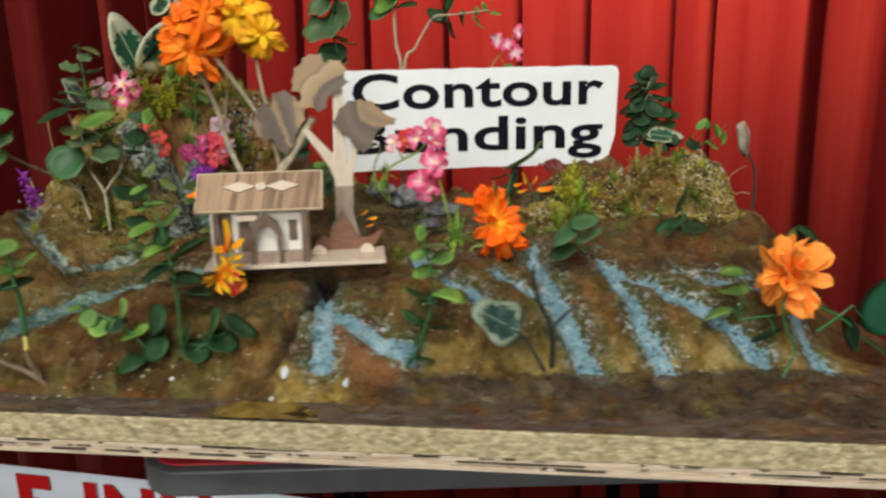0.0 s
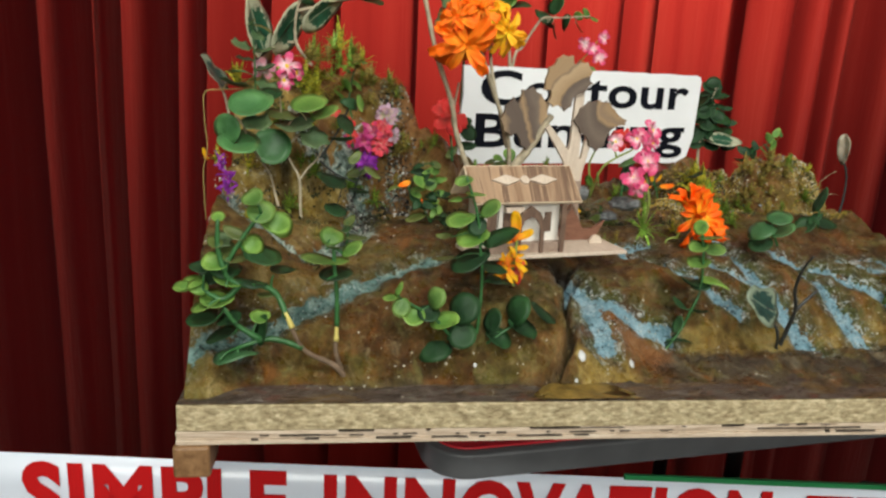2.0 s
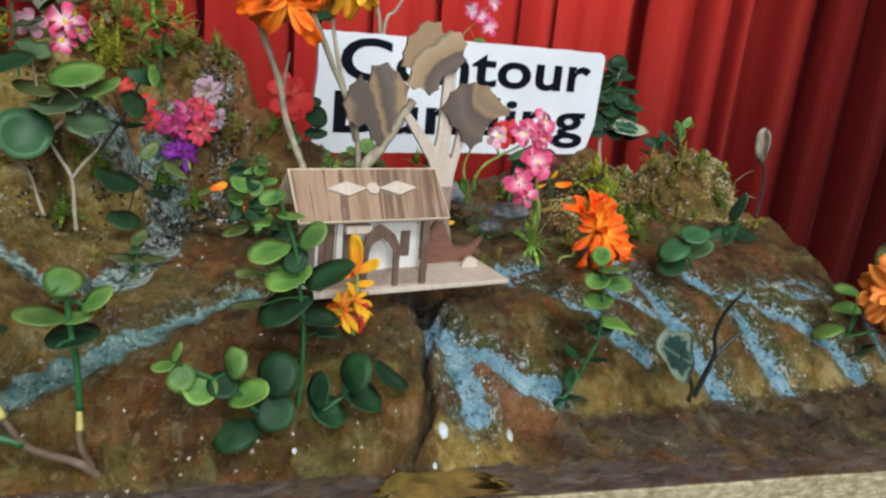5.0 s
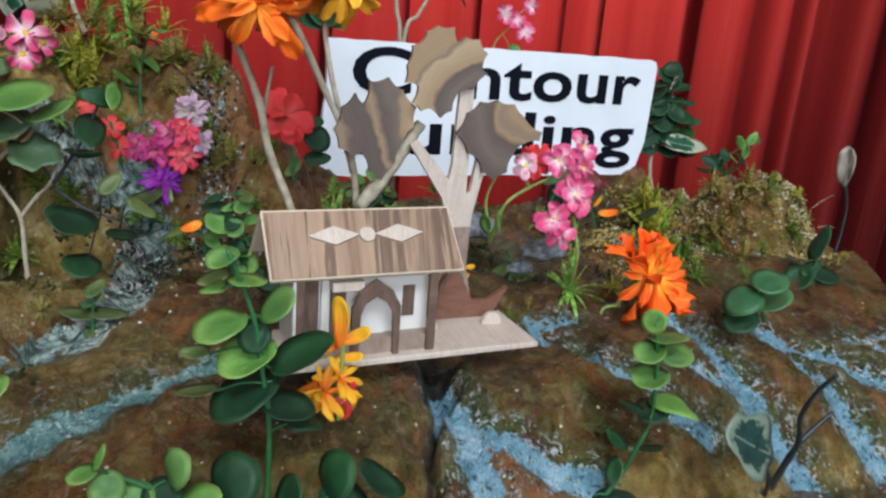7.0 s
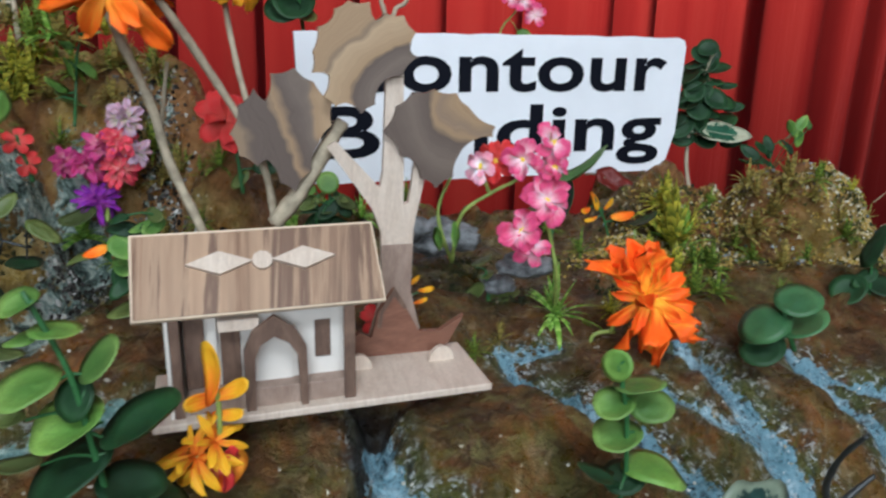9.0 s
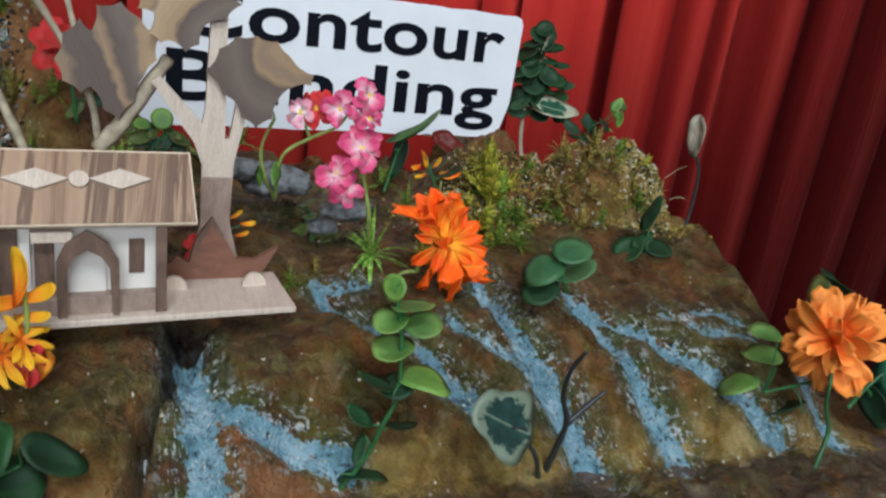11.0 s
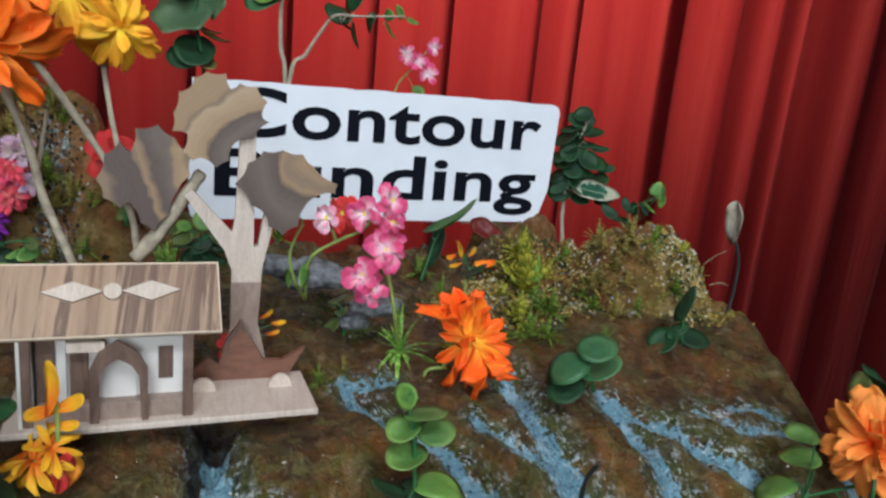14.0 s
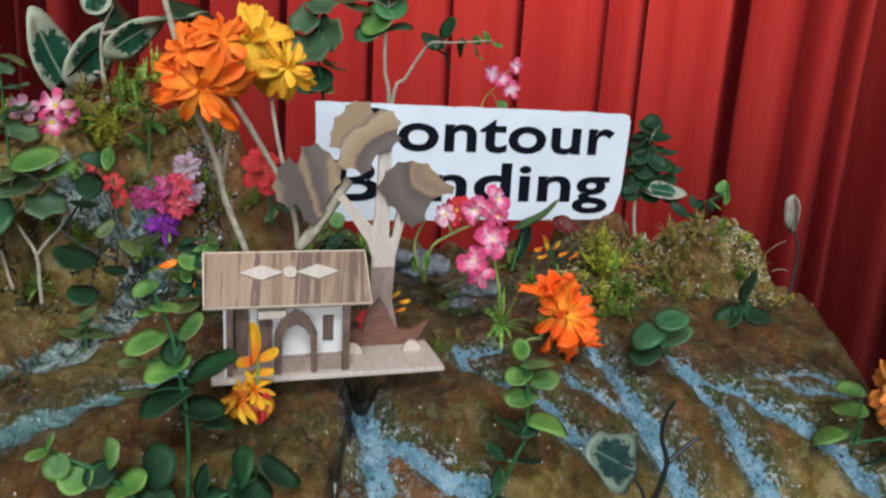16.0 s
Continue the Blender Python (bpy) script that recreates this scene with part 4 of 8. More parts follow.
crumbs("boulder_grit", "patch of pale grit glued on the boulder", "grit", M_GRIT, [(0.238, 0.705, 0.014, 0.022), (0.228, 0.712, 0.012, 0.02), (0.12, 0.735, 0.02, 0.02)], 420, 0.0006, 0.0017, 8, 6)
M_WHITE_BLOB = plain("white_paint_blob", (0.5, 0.52, 0.53), 0.4, 0.1, 300, 0.3)


def blob(spot, size, seed):
    """A hardened drop of white paint."""
    rng = random.Random(seed)
    x, y = spot
    ob = thing("paint_drop", (x, y, ground_at(x, y)), "hardened white paint drop beside the crack", "paint drop", "paint drops")
    bm = bmesh.new()
    bmesh.ops.create_icosphere(bm, subdivisions=3, radius=size, matrix=Matrix.Translation((x, y, ground_at(x, y))) @ Matrix.Rotation(radians(35), 4, "X") @ Matrix.Diagonal((0.75, 1.35, 0.38, 1)))
    for v in bm.verts:
        v.co += noise.noise_vector(v.co * 300 + Vector((seed, 0, 0))) * size * 0.32
    part("drop", bm, M_WHITE_BLOB, ob)


for spot, size, seed in (((-0.1002, 0.534), 0.0026, 1), ((-0.1012, 0.5265), 0.0034, 2), ((-0.1015, 0.498), 0.0034, 4), ((-0.0627, 0.4985), 0.003, 5), ((-0.109, 0.487), 0.0016, 6), ((-0.177, 0.503), 0.0016, 7)):
    blob(spot, size, seed)

M_STONE = plain("blue_grey_stone", (0.17, 0.18, 0.185), 0.7, 0.85, 140, 1.0)


M_PALE_STONE = plain("off_white_stone", (0.48, 0.47, 0.42), 0.7, 0.6, 150, 1.0)


def stone(centre, size, seed, material=M_STONE, name="grey_stone", label="rough blue-grey stone bedded in the slope", group="grey stones"):
    rng = random.Random(seed)
    ob = thing(name, centre, label, "stone", group)
    bm = bmesh.new()
    bmesh.ops.create_icosphere(bm, subdivisions=4, radius=1.0)
    for v in bm.verts:
        k = 1 + 0.3 * noise.noise(v.co * 1.6 + Vector((seed, 0, 0))) + 0.16 * noise.noise(v.co * 5 + Vector((0, seed, 0))) + 0.09 * noise.noise(v.co * 13)
        v.co = Vector((v.co.x * size[0] * k, v.co.y * size[1] * k, v.co.z * size[2] * k * 0.7)) + Vector(centre)
    part("rock", bm, material, ob)

# ---- the wooden souvenir house ----


def model_house():
    o = Vector((-0.161, 0.553, 1.0565))
    m = Matrix.Translation(o) @ Matrix.Rotation(radians(5.8), 4, "Z")
    ob = thing("model_house", o, "little plywood souvenir house with a striped veneer roof", "model house")

    def slab(name, lo, hi, mat, label="", parent=None, bevel=0.0003):
        bm = bmesh.new()
        box(bm, lo, hi, m, bevel)
        return part(name, bm, mat, parent or ob, label, smooth=False)

    bm = bmesh.new()
    box(bm, (-0.004, 0.0, -0.003), (0.1235, 0.043, 0.0), m, 0.0006)
    part("base_plate", bm, M_PALE, ob, "pale plywood base plate", smooth=False)
    # walls
    front = slab("front_wall", (0.009, 0.0130, 0.0), (0.068, 0.0150, 0.0415), M_CREAM, "white painted front wall")
    slab("back_wall", (0.005, 0.040, 0.0), (0.068, 0.042, 0.0395), M_CREAM)
    for x in (0.005, 0.066):
        bm = bmesh.new()
        plate(bm, [(0, 0), (0.028, 0), (0.028, 0.037), (0.014, 0.056), (0.0, 0.0405)], 0.002, m @ Matrix.Translation((x + 0.002, 0.0135, 0)) @ Matrix.Rotation(radians(90), 4, "Z"))
        part("side_wall", bm, M_CREAM, ob, "white side wall with a gable", smooth=False)
    # plinth, posts and panels on the front
    slab("plinth", (0.009, 0.0055, 0.0), (0.068, 0.0128, 0.0075), M_TAUPE, "taupe wooden plinth")
    for x0, x1, mat in ((0.004, 0.0075, M_DARKWOOD), (0.0648, 0.0690, M_DARKWOOD)):
        slab("corner_post", (x0, 0.0035, 0.0), (x1, 0.0052, 0.039), mat, "dark wooden corner post")
    slab("white_post", (0.0025, 0.0036, 0.0), (0.0039, 0.0058, 0.039), M_CREAM)
    slab("side_panel", (0.0085, 0.0112, 0.0076), (0.0155, 0.0129, 0.036), M_DARKWOOD, "brown shutter panel")
    slab("side_panel", (0.021, 0.0112, 0.0076), (0.028, 0.0129, 0.03), M_DARKWOOD, "brown shutter panel")
    slab("white_post", (0.0164, 0.0102, 0.0), (0.0198, 0.0128, 0.039), M_CREAM)
    slab("hood", (0.0202, 0.0055, 0.0308), (0.0345, 0.0128, 0.0352), M_PALE, "little porch hood")
    # arch: pointed frame with two legs
    bm = bmesh.new()
    outer = [(0.0285, 0.0), (0.0285, 0.0235), (0.032, 0.031), (0.0395, 0.0365), (0.047, 0.031), (0.051, 0.0235), (0.051, 0.0), (0.0485, 0.0), (0.0475, 0.0205), (0.0445, 0.0255), (0.0395, 0.0285), (0.0345, 0.0255), (0.0325, 0.0205), (0.032, 0.0)]
    plate(bm, outer, 0.0022, m @ Matrix.Translation((0, 0.0028, 0)))
    part("porch_arch", bm, M_DARKWOOD, ob, "pointed brown porch arch", smooth=False)
    bm = bmesh.new()
    plate(bm, [(0.033, 0.0075), (0.033, 0.0215), (0.0362, 0.0262), (0.0398, 0.028), (0.0432, 0.0262), (0.0465, 0.0215), (0.0465, 0.0075)], 0.0012, m @ Matrix.Translation((0, 0.0117, 0)))
    part("door", bm, M_CREAM, front, "white pointed door", smooth=False)
    slab("window", (0.0552, 0.0122, 0.0145), (0.0612, 0.0129, 0.0295), M_DARKWOOD, "brown window panel", front)
    # roof: two thin slabs on the slope
    for side in (0, 1):
        bm = bmesh.new()
        ln = 0.034
        v0 = Matrix.Translation((0, 0.0262, 0.0628))
        r = v0 @ Matrix.Rotation(radians(180 if side else 0), 4, "Z") @ Matrix.Rotation(radians(44.5), 4, "X")
        x0, x1 = (-0.0075, 0.0805)
        lo, hi = ((x0, -ln, -0.0021), (x1, 0.0, 0.0)) if not side else ((-x1, -ln, -0.0021), (-x0, 0.0, 0.0))
        box(bm, lo, hi, m @ r, 0.0003)
        rp = part("roof_panel", bm, M_EDGE, ob, "thin roof board with a pale bare edge", smooth=False)
        bm = bmesh.new()
        box(bm, (lo[0] + 0.0008, lo[1] + 0.0006, 0.0001), (hi[0] - 0.0008, hi[1] - 0.0012, 0.0005), m @ r)
        ven = part("veneer", bm, M_WALNUT, rp, "striped walnut veneer", smooth=False)
        if side:
            continue
        for cx in (0.0225, 0.0525):
            bm = bmesh.new()
            pts = [(-0.0115, 0), (0, -0.0046), (0.0115, 0), (0, 0.0046)]
            plate(bm, pts, 0.0016, m @ r @ Matrix.Translation((cx, -0.0145, 0.0022)) @ Matrix.Rotation(radians(-90), 4, "X") @ Matrix.Diagonal((1, 1, -1, 1)))
            part("diamond_ornament", bm, M_PALE, rp, "pale wooden diamond", smooth=False)
        bm = bmesh.new()
        plate(bm, [(0.0036 * math.cos(a * math.pi / 9), 0.0036 * math.sin(a * math.pi / 9)) for a in range(18)], 0.0016, m @ r @ Matrix.Translation((0.0375, -0.0145, 0.0022)) @ Matrix.Rotation(radians(-90), 4, "X"))
        part("disc_ornament", bm, M_PALE, rp, "pale wooden disc", smooth=False)
    # rounded little seats on the plate
    for x in (0.071, 0.1065):
        bm = bmesh.new()
        plate(bm, [(0.0055 * math.cos(radians(a * 18)), 0.0065 * math.sin(radians(a * 18))) for a in range(11)], 0.002, m @ Matrix.Translation((x + 0.004, 0.026, 0)))
        part("seat", bm, M_PALE, ob, smooth=False)
    return m


def scalloped(corners):
    """Rounds the outline's corners into shallow lobes."""
    pts = []
    n = len(corners)
    for i in range(n):
        a, b = Vector(corners[i]), Vector(corners[(i + 1) % n])
        d = b - a
        side = Vector((d.y, -d.x))
        for k in range(4):
            u = k / 4
            p = a + d * u + side * 0.10 * math.sin(math.pi * u)
            pts.append((p.x, p.y))
    return pts




def plywood_tree():
    y = 0.6055
    o = Vector((-0.071, y, 1.0575))
    m = Matrix.Translation(o) @ Matrix.Rotation(radians(4), 4, "Z")
    ob = thing("plywood_tree", o, "flat plywood tree with figured veneer crowns beside the model house", "model tree")
    bm = bmesh.new()
    trunk = [(-0.012, 0.004), (-0.0065, 0.022), (-0.0065, 0.052), (-0.010, 0.062), (-0.028, 0.088), (-0.0245, 0.0905), (-0.0068, 0.071), (-0.0055, 0.078), (-0.0042, 0.118), (0.0028, 0.118), (0.003, 0.085),
             (0.0032, 0.0635), (0.0052, 0.0645), (0.0095, 0.0925), (0.0145, 0.092), (0.0115, 0.072), (0.0075, 0.053), (0.0065, 0.025), (0.0115, 0.004)]
    plate(bm, trunk, 0.003, m)
    part("trunk", bm, M_PALE, ob, "pale plywood trunk with three limbs", smooth=False)
    top = [(-0.033, 0.1248), (-0.0309, 0.1339), (-0.0257, 0.1368), (-0.0246, 0.1406), (-0.0194, 0.1435), (-0.0111, 0.1434), (-0.0091, 0.1366), (-0.0051, 0.1395), (0.002, 0.1387), (0.0069, 0.1325), (0.0047, 0.1257), (0.0079, 0.1233), (0.0013, 0.1162), (-0.0071, 0.1131), (-0.0093, 0.105), (-0.0147, 0.1015), (-0.0207, 0.1058), (-0.0248, 0.1043), (-0.0292, 0.1081), (-0.027, 0.1161), (-0.0334, 0.1171)]
    east = [(-0.006, 0.0942), (-0.0005, 0.104), (0.0063, 0.1097), (0.015, 0.1107), (0.0242, 0.1091), (0.0294, 0.1038), (0.0412, 0.0957), (0.0402, 0.0914), (0.031, 0.0897), (0.0255, 0.0838), (0.0234, 0.0751), (0.0162, 0.0706), (0.0096, 0.0749), (0.0076, 0.0805), (0.0013, 0.0846)]
    west = [(-0.0648, 0.0936), (-0.0613, 0.1041), (-0.055, 0.1108), (-0.0508, 0.1059), (-0.0486, 0.1163), (-0.0394, 0.1186), (-0.0323, 0.1132), (-0.0249, 0.1057), (-0.0256, 0.0962), (-0.0308, 0.0893), (-0.0343, 0.0783), (-0.0408, 0.0699), (-0.0465, 0.0739), (-0.0511, 0.0834), (-0.055, 0.0806), (-0.0619, 0.0852)]
    for outline, dy, veneer in ((top, -0.0032, M_CROWN_TOP), (east, -0.0030, M_CROWN_EAST), (west, 0.0034, M_CROWN_WEST)):
        bm = bmesh.new()
        plate(bm, scalloped(outline), 0.0028, m @ Matrix.Translation((0, dy, 0)))
        part("crown", bm, veneer, ob, "scalloped crown in figured brown veneer", smooth=False)
    # lower trunk gets a thin taupe plate, darker than the limbs
    bm = bmesh.new()
    plate(bm, [(-0.0119, 0.004), (-0.0064, 0.022), (-0.0064, 0.0465), (0.0070, 0.0465), (0.0064, 0.025), (0.0114, 0.004)], 0.0004, m @ Matrix.Translation((0, -0.0005, 0)))
    part("trunk_veneer", bm, M_TAUPE, ob, "thin taupe plate on the lower trunk", smooth=False)
    bm = bmesh.new()
    bush = [(-0.023, -0.001), (-0.0235, 0.005), (-0.017, 0.0105), (-0.012, 0.0075), (-0.009, 0.019), (-0.002, 0.029), (0.0035, 0.019), (0.009, 0.0085), (0.018, 0.008), (0.029, 0.0145), (0.022, 0.002), (0.016, -0.001)]
    plate(bm, bush, 0.003, m @ Matrix.Translation((0, -0.0062, 0)))
    root = part("root_piece", bm, M_RUST, ob, "red-brown plywood root piece", smooth=False)
    # dark brown strip round the root's peak
    bm = bmesh.new()
    plate(bm, [(-0.0095, 0.012), (-0.0085, 0.0195), (-0.002, 0.0297), (0.0032, 0.0205), (0.0022, 0.0195), (-0.0022, 0.0255), (-0.0068, 0.0185), (-0.0078, 0.0118)], 0.0004, m @ Matrix.Translation((0, -0.0067, 0)))
    part("scorched_edge", bm, M_DARKWOOD, root, "dark brown edge strip", smooth=False)



def sign():
    tl, tr, br = Vector((-0.105, 0.822, 1.1865)), Vector((0.192, 0.850, 1.1865)), Vector((0.1885, 0.8495, 1.0845))
    ax = (tr - tl).normalized()
    dn = Vector((0, 0, -1))
    zax = ax.cross(Vector((0, 0, 1))).normalized()
    m = Matrix.Identity(4)
    m.col[0][:3], m.col[1][:3], m.col[2][:3] = ax, -zax, Vector((0, 0, 1))
    w, h = 0.297, 0.102
    m.translation = tl + dn * h
    ob = thing("title_sign", m.translation + ax * 0.15, "white card sign with bold black lettering standing behind the hills", "sign")
    rng = random.Random(2)
    pts = []
    for i in range(30):
        pts.append((i / 30 * w, 0.0005 * rng.uniform(-1, 1)))
    pts += [(w - 0.001, 0.03), (w + 0.001, h - 0.007), (w - 0.001, h - 0.002), (w - 0.006, h)]
    for i in range(26):
        pts.append((w - 0.012 - i / 26 * (w - 0.014), h + 0.0006 * rng.uniform(-1, 1)))
    pts += [(0.0, h), (0.001, h * 0.7), (-0.0015, h * 0.45), (-0.002, 0.01)]
    bm = bmesh.new()
    plate(bm, pts, 0.005, m)
    card = part("card", bm, M_PAPER, ob, smooth=False)
    turn = Matrix.Rotation(radians(90), 4, "X")
    lettering("Contour", 0.0495, m @ Matrix.Translation((0.020, -0.0004, 0.0635)) @ turn, M_INK, card, 0.262, bold=0.02, track=0.018)
    lettering("Bunding", 0.0495, m @ Matrix.Translation((0.016, -0.0004, 0.0185)) @ turn, M_INK, card, 0.266, bold=0.02, track=0.018)


model_house()
plywood_tree()
sign()

# ---- artificial plants: shared shapes and materials ----
M_LEAF = leaf_material("bright_green_leaf", (0.05, 0.18, 0.035), (0.3, 0.5, 0.13), 0.55)
# dark green leaves; also paints the shaded leaves of brighter sprigs
M_LEAF_DARK = leaf_material("dark_and_shaded_leaf", (0.006, 0.04, 0.016), (0.024, 0.092, 0.03), 0.62)
M_LEAF_TEAL = leaf_material("blue_green_leaf", (0.03, 0.13, 0.055), (0.12, 0.3, 0.13))
M_LEAF_OLIVE = leaf_material("olive_leaf", (0.08, 0.12, 0.035), (0.2, 0.25, 0.09))
M_LEAF_GREY = leaf_material("grey_green_leaf", (0.05, 0.11, 0.06), (0.15, 0.23, 0.13))
M_RED_LEAF = leaf_material("dark_red_leaf", (0.12, 0.01, 0.008), (0.2, 0.016, 0.012))
M_STEM_GREEN = plain("green_plastic_stem", (0.03, 0.12, 0.035), 0.45, 0.3, 200)
M_STEM_PALE = plain("light_green_stem", (0.27, 0.36, 0.08), 0.5, 0.3, 200)
M_TWIG = plain("dry_grey_brown_twig", (0.4, 0.34, 0.24), 0.75, 0.35, 150, 0.4)
M_BARK = plain("brown_bark_twig", (0.17, 0.115, 0.075), 0.7, 0.4, 150, 0.5)
M_VINE = plain("dried_yellow_vine", (0.36, 0.25, 0.08), 0.6, 0.3, 150)
M_TWIG_DARK = plain("dark_wire_stem", (0.03, 0.035, 0.035), 0.4, 0.3, 150)
M_DRY_STRAW = plain("dry_straw", (0.42, 0.34, 0.2), 0.7, 0.3, 150)
M_TIP = plain("cut_yellow_stem", (0.62, 0.52, 0.16), 0.5, 0.2, 150)
M_ORANGE = petal_material("orange_petal", (1.0, 0.34, 0.03), (1.0, 0.17, 0.008), streak=1.1)
M_LILY = petal_material("lily_petal", (1.0, 0.5, 0.04), (1.0, 0.135, 0.008), streak=1.4)
M_PEACH = petal_material("light_orange_petal", (0.95, 0.17, 0.015), (1.0, 0.33, 0.06), streak=0.9)
M_YELLOW = petal_material("yellow_petal", (1.0, 0.66, 0.04), (1.0, 0.46, 0.025), streak=1.4)
M_GOLD = petal_material("golden_leaf_petal", (0.72, 0.14, 0.008), (0.78, 0.4, 0.015), streak=1.2)
M_PINK = petal_material("pink_petal", (0.9, 0.66, 0.7), (0.72, 0.085, 0.22), streak=1.0)
M_PALEPINK = petal_material("pale_pink_petal", (0.95, 0.85, 0.85), (0.85, 0.35, 0.45))
M_RED = petal_material("red_petal", (0.7, 0.11, 0.09), (0.74, 0.05, 0.05), streak=0.8)
M_CORAL = petal_material("coral_red_petal", (0.85, 0.34, 0.3), (0.72, 0.07, 0.11), streak=1.0)
M_MAGENTA = petal_material("magenta_petal", (0.72, 0.3, 0.34), (0.5, 0.045, 0.2), streak=1.1)
M_PURPLE = petal_material("purple_petal", (0.5, 0.1, 0.5), (0.27, 0.03, 0.38), streak=0.9)
M_LILAC = petal_material("lilac_petal", (0.5, 0.5, 0.26), (0.55, 0.36, 0.46), streak=0.9)
M_EYE = plain("yellow_flower_eye", (0.85, 0.55, 0.05), 0.7, 0.3, 600, 0.5)
M_BLADE = petal_material("green_blade", (0.075, 0.13, 0.018), (0.24, 0.33, 0.05))
M_BLADE_YELLOW = petal_material("yellow_green_blade", (0.16, 0.18, 0.02), (0.55, 0.5, 0.06))
M_BLADE_BRIGHT = petal_material("bright_green_blade", (0.16, 0.34, 0.04), (0.4, 0.58, 0.14))
M_BLADE_BROWN = petal_material("brown_olive_blade", (0.15, 0.12, 0.03), (0.38, 0.3, 0.08))
M_DRY = petal_material("dried_leaf", (0.12, 0.1, 0.075), (0.4, 0.35, 0.27))


def variegated_material(name, heart, rim, edge, patch=False):
    """Leaf with a jagged border between its heart and its rim, and pale ribs."""
    n = Nodes(name, 0.42, 0, 0.4)
    c = n.add("ShaderNodeTexCoord")
    sep = n.add("ShaderNodeSeparateXYZ")
    n.link(c.outputs["UV"], sep.inputs[0])
    du = n.math("ABSOLUTE", n.math("SUBTRACT", sep.outputs[0], 0.5))
    dv = n.math("ABSOLUTE", n.math("SUBTRACT", sep.outputs[1], 0.47))
    d = n.math("SQRT", n.math("ADD", n.math("POWER", n.math("MULTIPLY", du, 2.6), 2.0), n.math("POWER", n.math("MULTIPLY", dv, 2.0), 2.0)))
    jag = n.noise(10, 5, 0.75, c.outputs["UV"])
    d = n.math("ADD", d, n.math("MULTIPLY", n.math("SUBTRACT", jag, 0.5), 1.0))
    f = n.ramp(d, [(edge - 0.02, (0, 0, 0)), (edge + 0.02, (1, 1, 1))])
    tone = n.noise(7, 4, 0.6, c.outputs["UV"])
    hc = n.ramp(tone, [(0.3, tuple(v * 0.6 for v in heart)), (0.7, tuple(v * 1.3 for v in heart))])
    rc = n.ramp(tone, [(0.3, tuple(v * 0.8 for v in rim)), (0.7, rim)])
    rib = n.math("LESS_THAN", du, 0.012)
    col = n.mix(f, hc, rc)
    col = n.mix(n.math("MULTIPLY", rib, 0.6), col, rim)
    n.colour(col)
    n.bump(n.math("ADD", rib, tone), 0.3, 0.0006)
    return n.m


M_VARIEGATED = variegated_material("cream_edged_leaf", (0.022, 0.10, 0.055), (0.52, 0.53, 0.37), 0.55)
M_VARIEGATED_GREY = variegated_material("grey_green_edged_leaf", (0.018, 0.05, 0.042), (0.2, 0.25, 0.18), 0.64)
# dark leaf whose glossy highlight is painted on as a pale patch
M_HIGHLIT = variegated_material("highlit_round_leaf", (0.36, 0.44, 0.36), (0.01, 0.08, 0.04), 0.1)


def leaf_mesh(name, material, outline, cup, fold, thick=0.014, ripple=0.0, rings=3, n=28, bend=0.0, skew=0.0):
    """A moulded leaf one unit long from its base at the origin along +y, cupped and folded, with an edge."""
    bm = bmesh.new()
    uv = bm.loops.layers.uv.new("UVMap")

    def point(a, k, lift):
        w, y = outline(a)
        x, yy = w * k, 0.5 + (y - 0.5) * k
        r2 = (x * x + (yy - 0.5) ** 2) * 4
        z = cup * r2 + fold * abs(x) + ripple * k * math.sin(a * 5 + 1) - bend * yy * yy + skew * x * yy
        return (x, yy, z + lift)

    layers = []
    for lift in (0.0, -thick):
        centre = bm.verts.new((0, 0.5, lift))
        rows = [[bm.verts.new(point(2 * math.pi * i / n, (j + 1) / rings * (1.0 if lift == 0 or j < rings - 1 else 0.985), lift * (1 if j < rings - 1 else 0.4))) for i in range(n)] for j in range(rings)]
        for i in range(n):
            bm.faces.new((centre, rows[0][i], rows[0][(i + 1) % n]))
            for a, b in zip(rows, rows[1:]):
                bm.faces.new((a[i], b[i], b[(i + 1) % n], a[(i + 1) % n]))
        layers.append(rows[-1])
    for i in range(n):
        bm.faces.new((layers[0][i], layers[0][(i + 1) % n], layers[1][(i + 1) % n], layers[1][i]))
    for f in bm.faces:
        for l in f.loops:
            l[uv].uv = (l.vert.co.x + 0.5, l.vert.co.y)
    return finish(name, bm, material)


def round_outline(a):
    return 0.48 * math.sin(a) * (1 - 0.06 * math.cos(a)), 0.5 - 0.5 * math.cos(a)


def oval_outline(a):
    y = 0.5 - 0.5 * math.cos(a)
    return 0.29 * math.sin(a) * (1.15 - 0.35 * y), y


def pointed_outline(a):
    y = 0.5 - 0.5 * math.cos(a)
    return 0.27 * math.copysign(abs(math.sin(a)) ** 1.15, math.sin(a)) * (1.25 - 0.5 * y), y


def lance_outline(a):
    y = 0.5 - 0.5 * math.cos(a)
    return 0.18 * math.copysign(abs(math.sin(a)) ** 0.9, math.sin(a)) * (0.75 + 0.6 * y), y


def slim_outline(a):
    y = 0.5 - 0.5 * math.cos(a)
    return 0.125 * math.copysign(abs(math.sin(a)) ** 0.95, math.sin(a)) * (0.8 + 0.45 * y), y


def ray_outline(a):
    y = 0.5 - 0.5 * math.cos(a)
    return 0.235 * math.copysign(abs(math.sin(a)) ** 0.75, math.sin(a)) * (0.5 + 0.75 * y), y


def strap_outline(a):
    y = 0.5 - 0.5 * math.cos(a)
    return 0.185 * math.copysign(abs(math.sin(a)) ** 0.8, math.sin(a)) * (0.45 + 0.85 * y), y


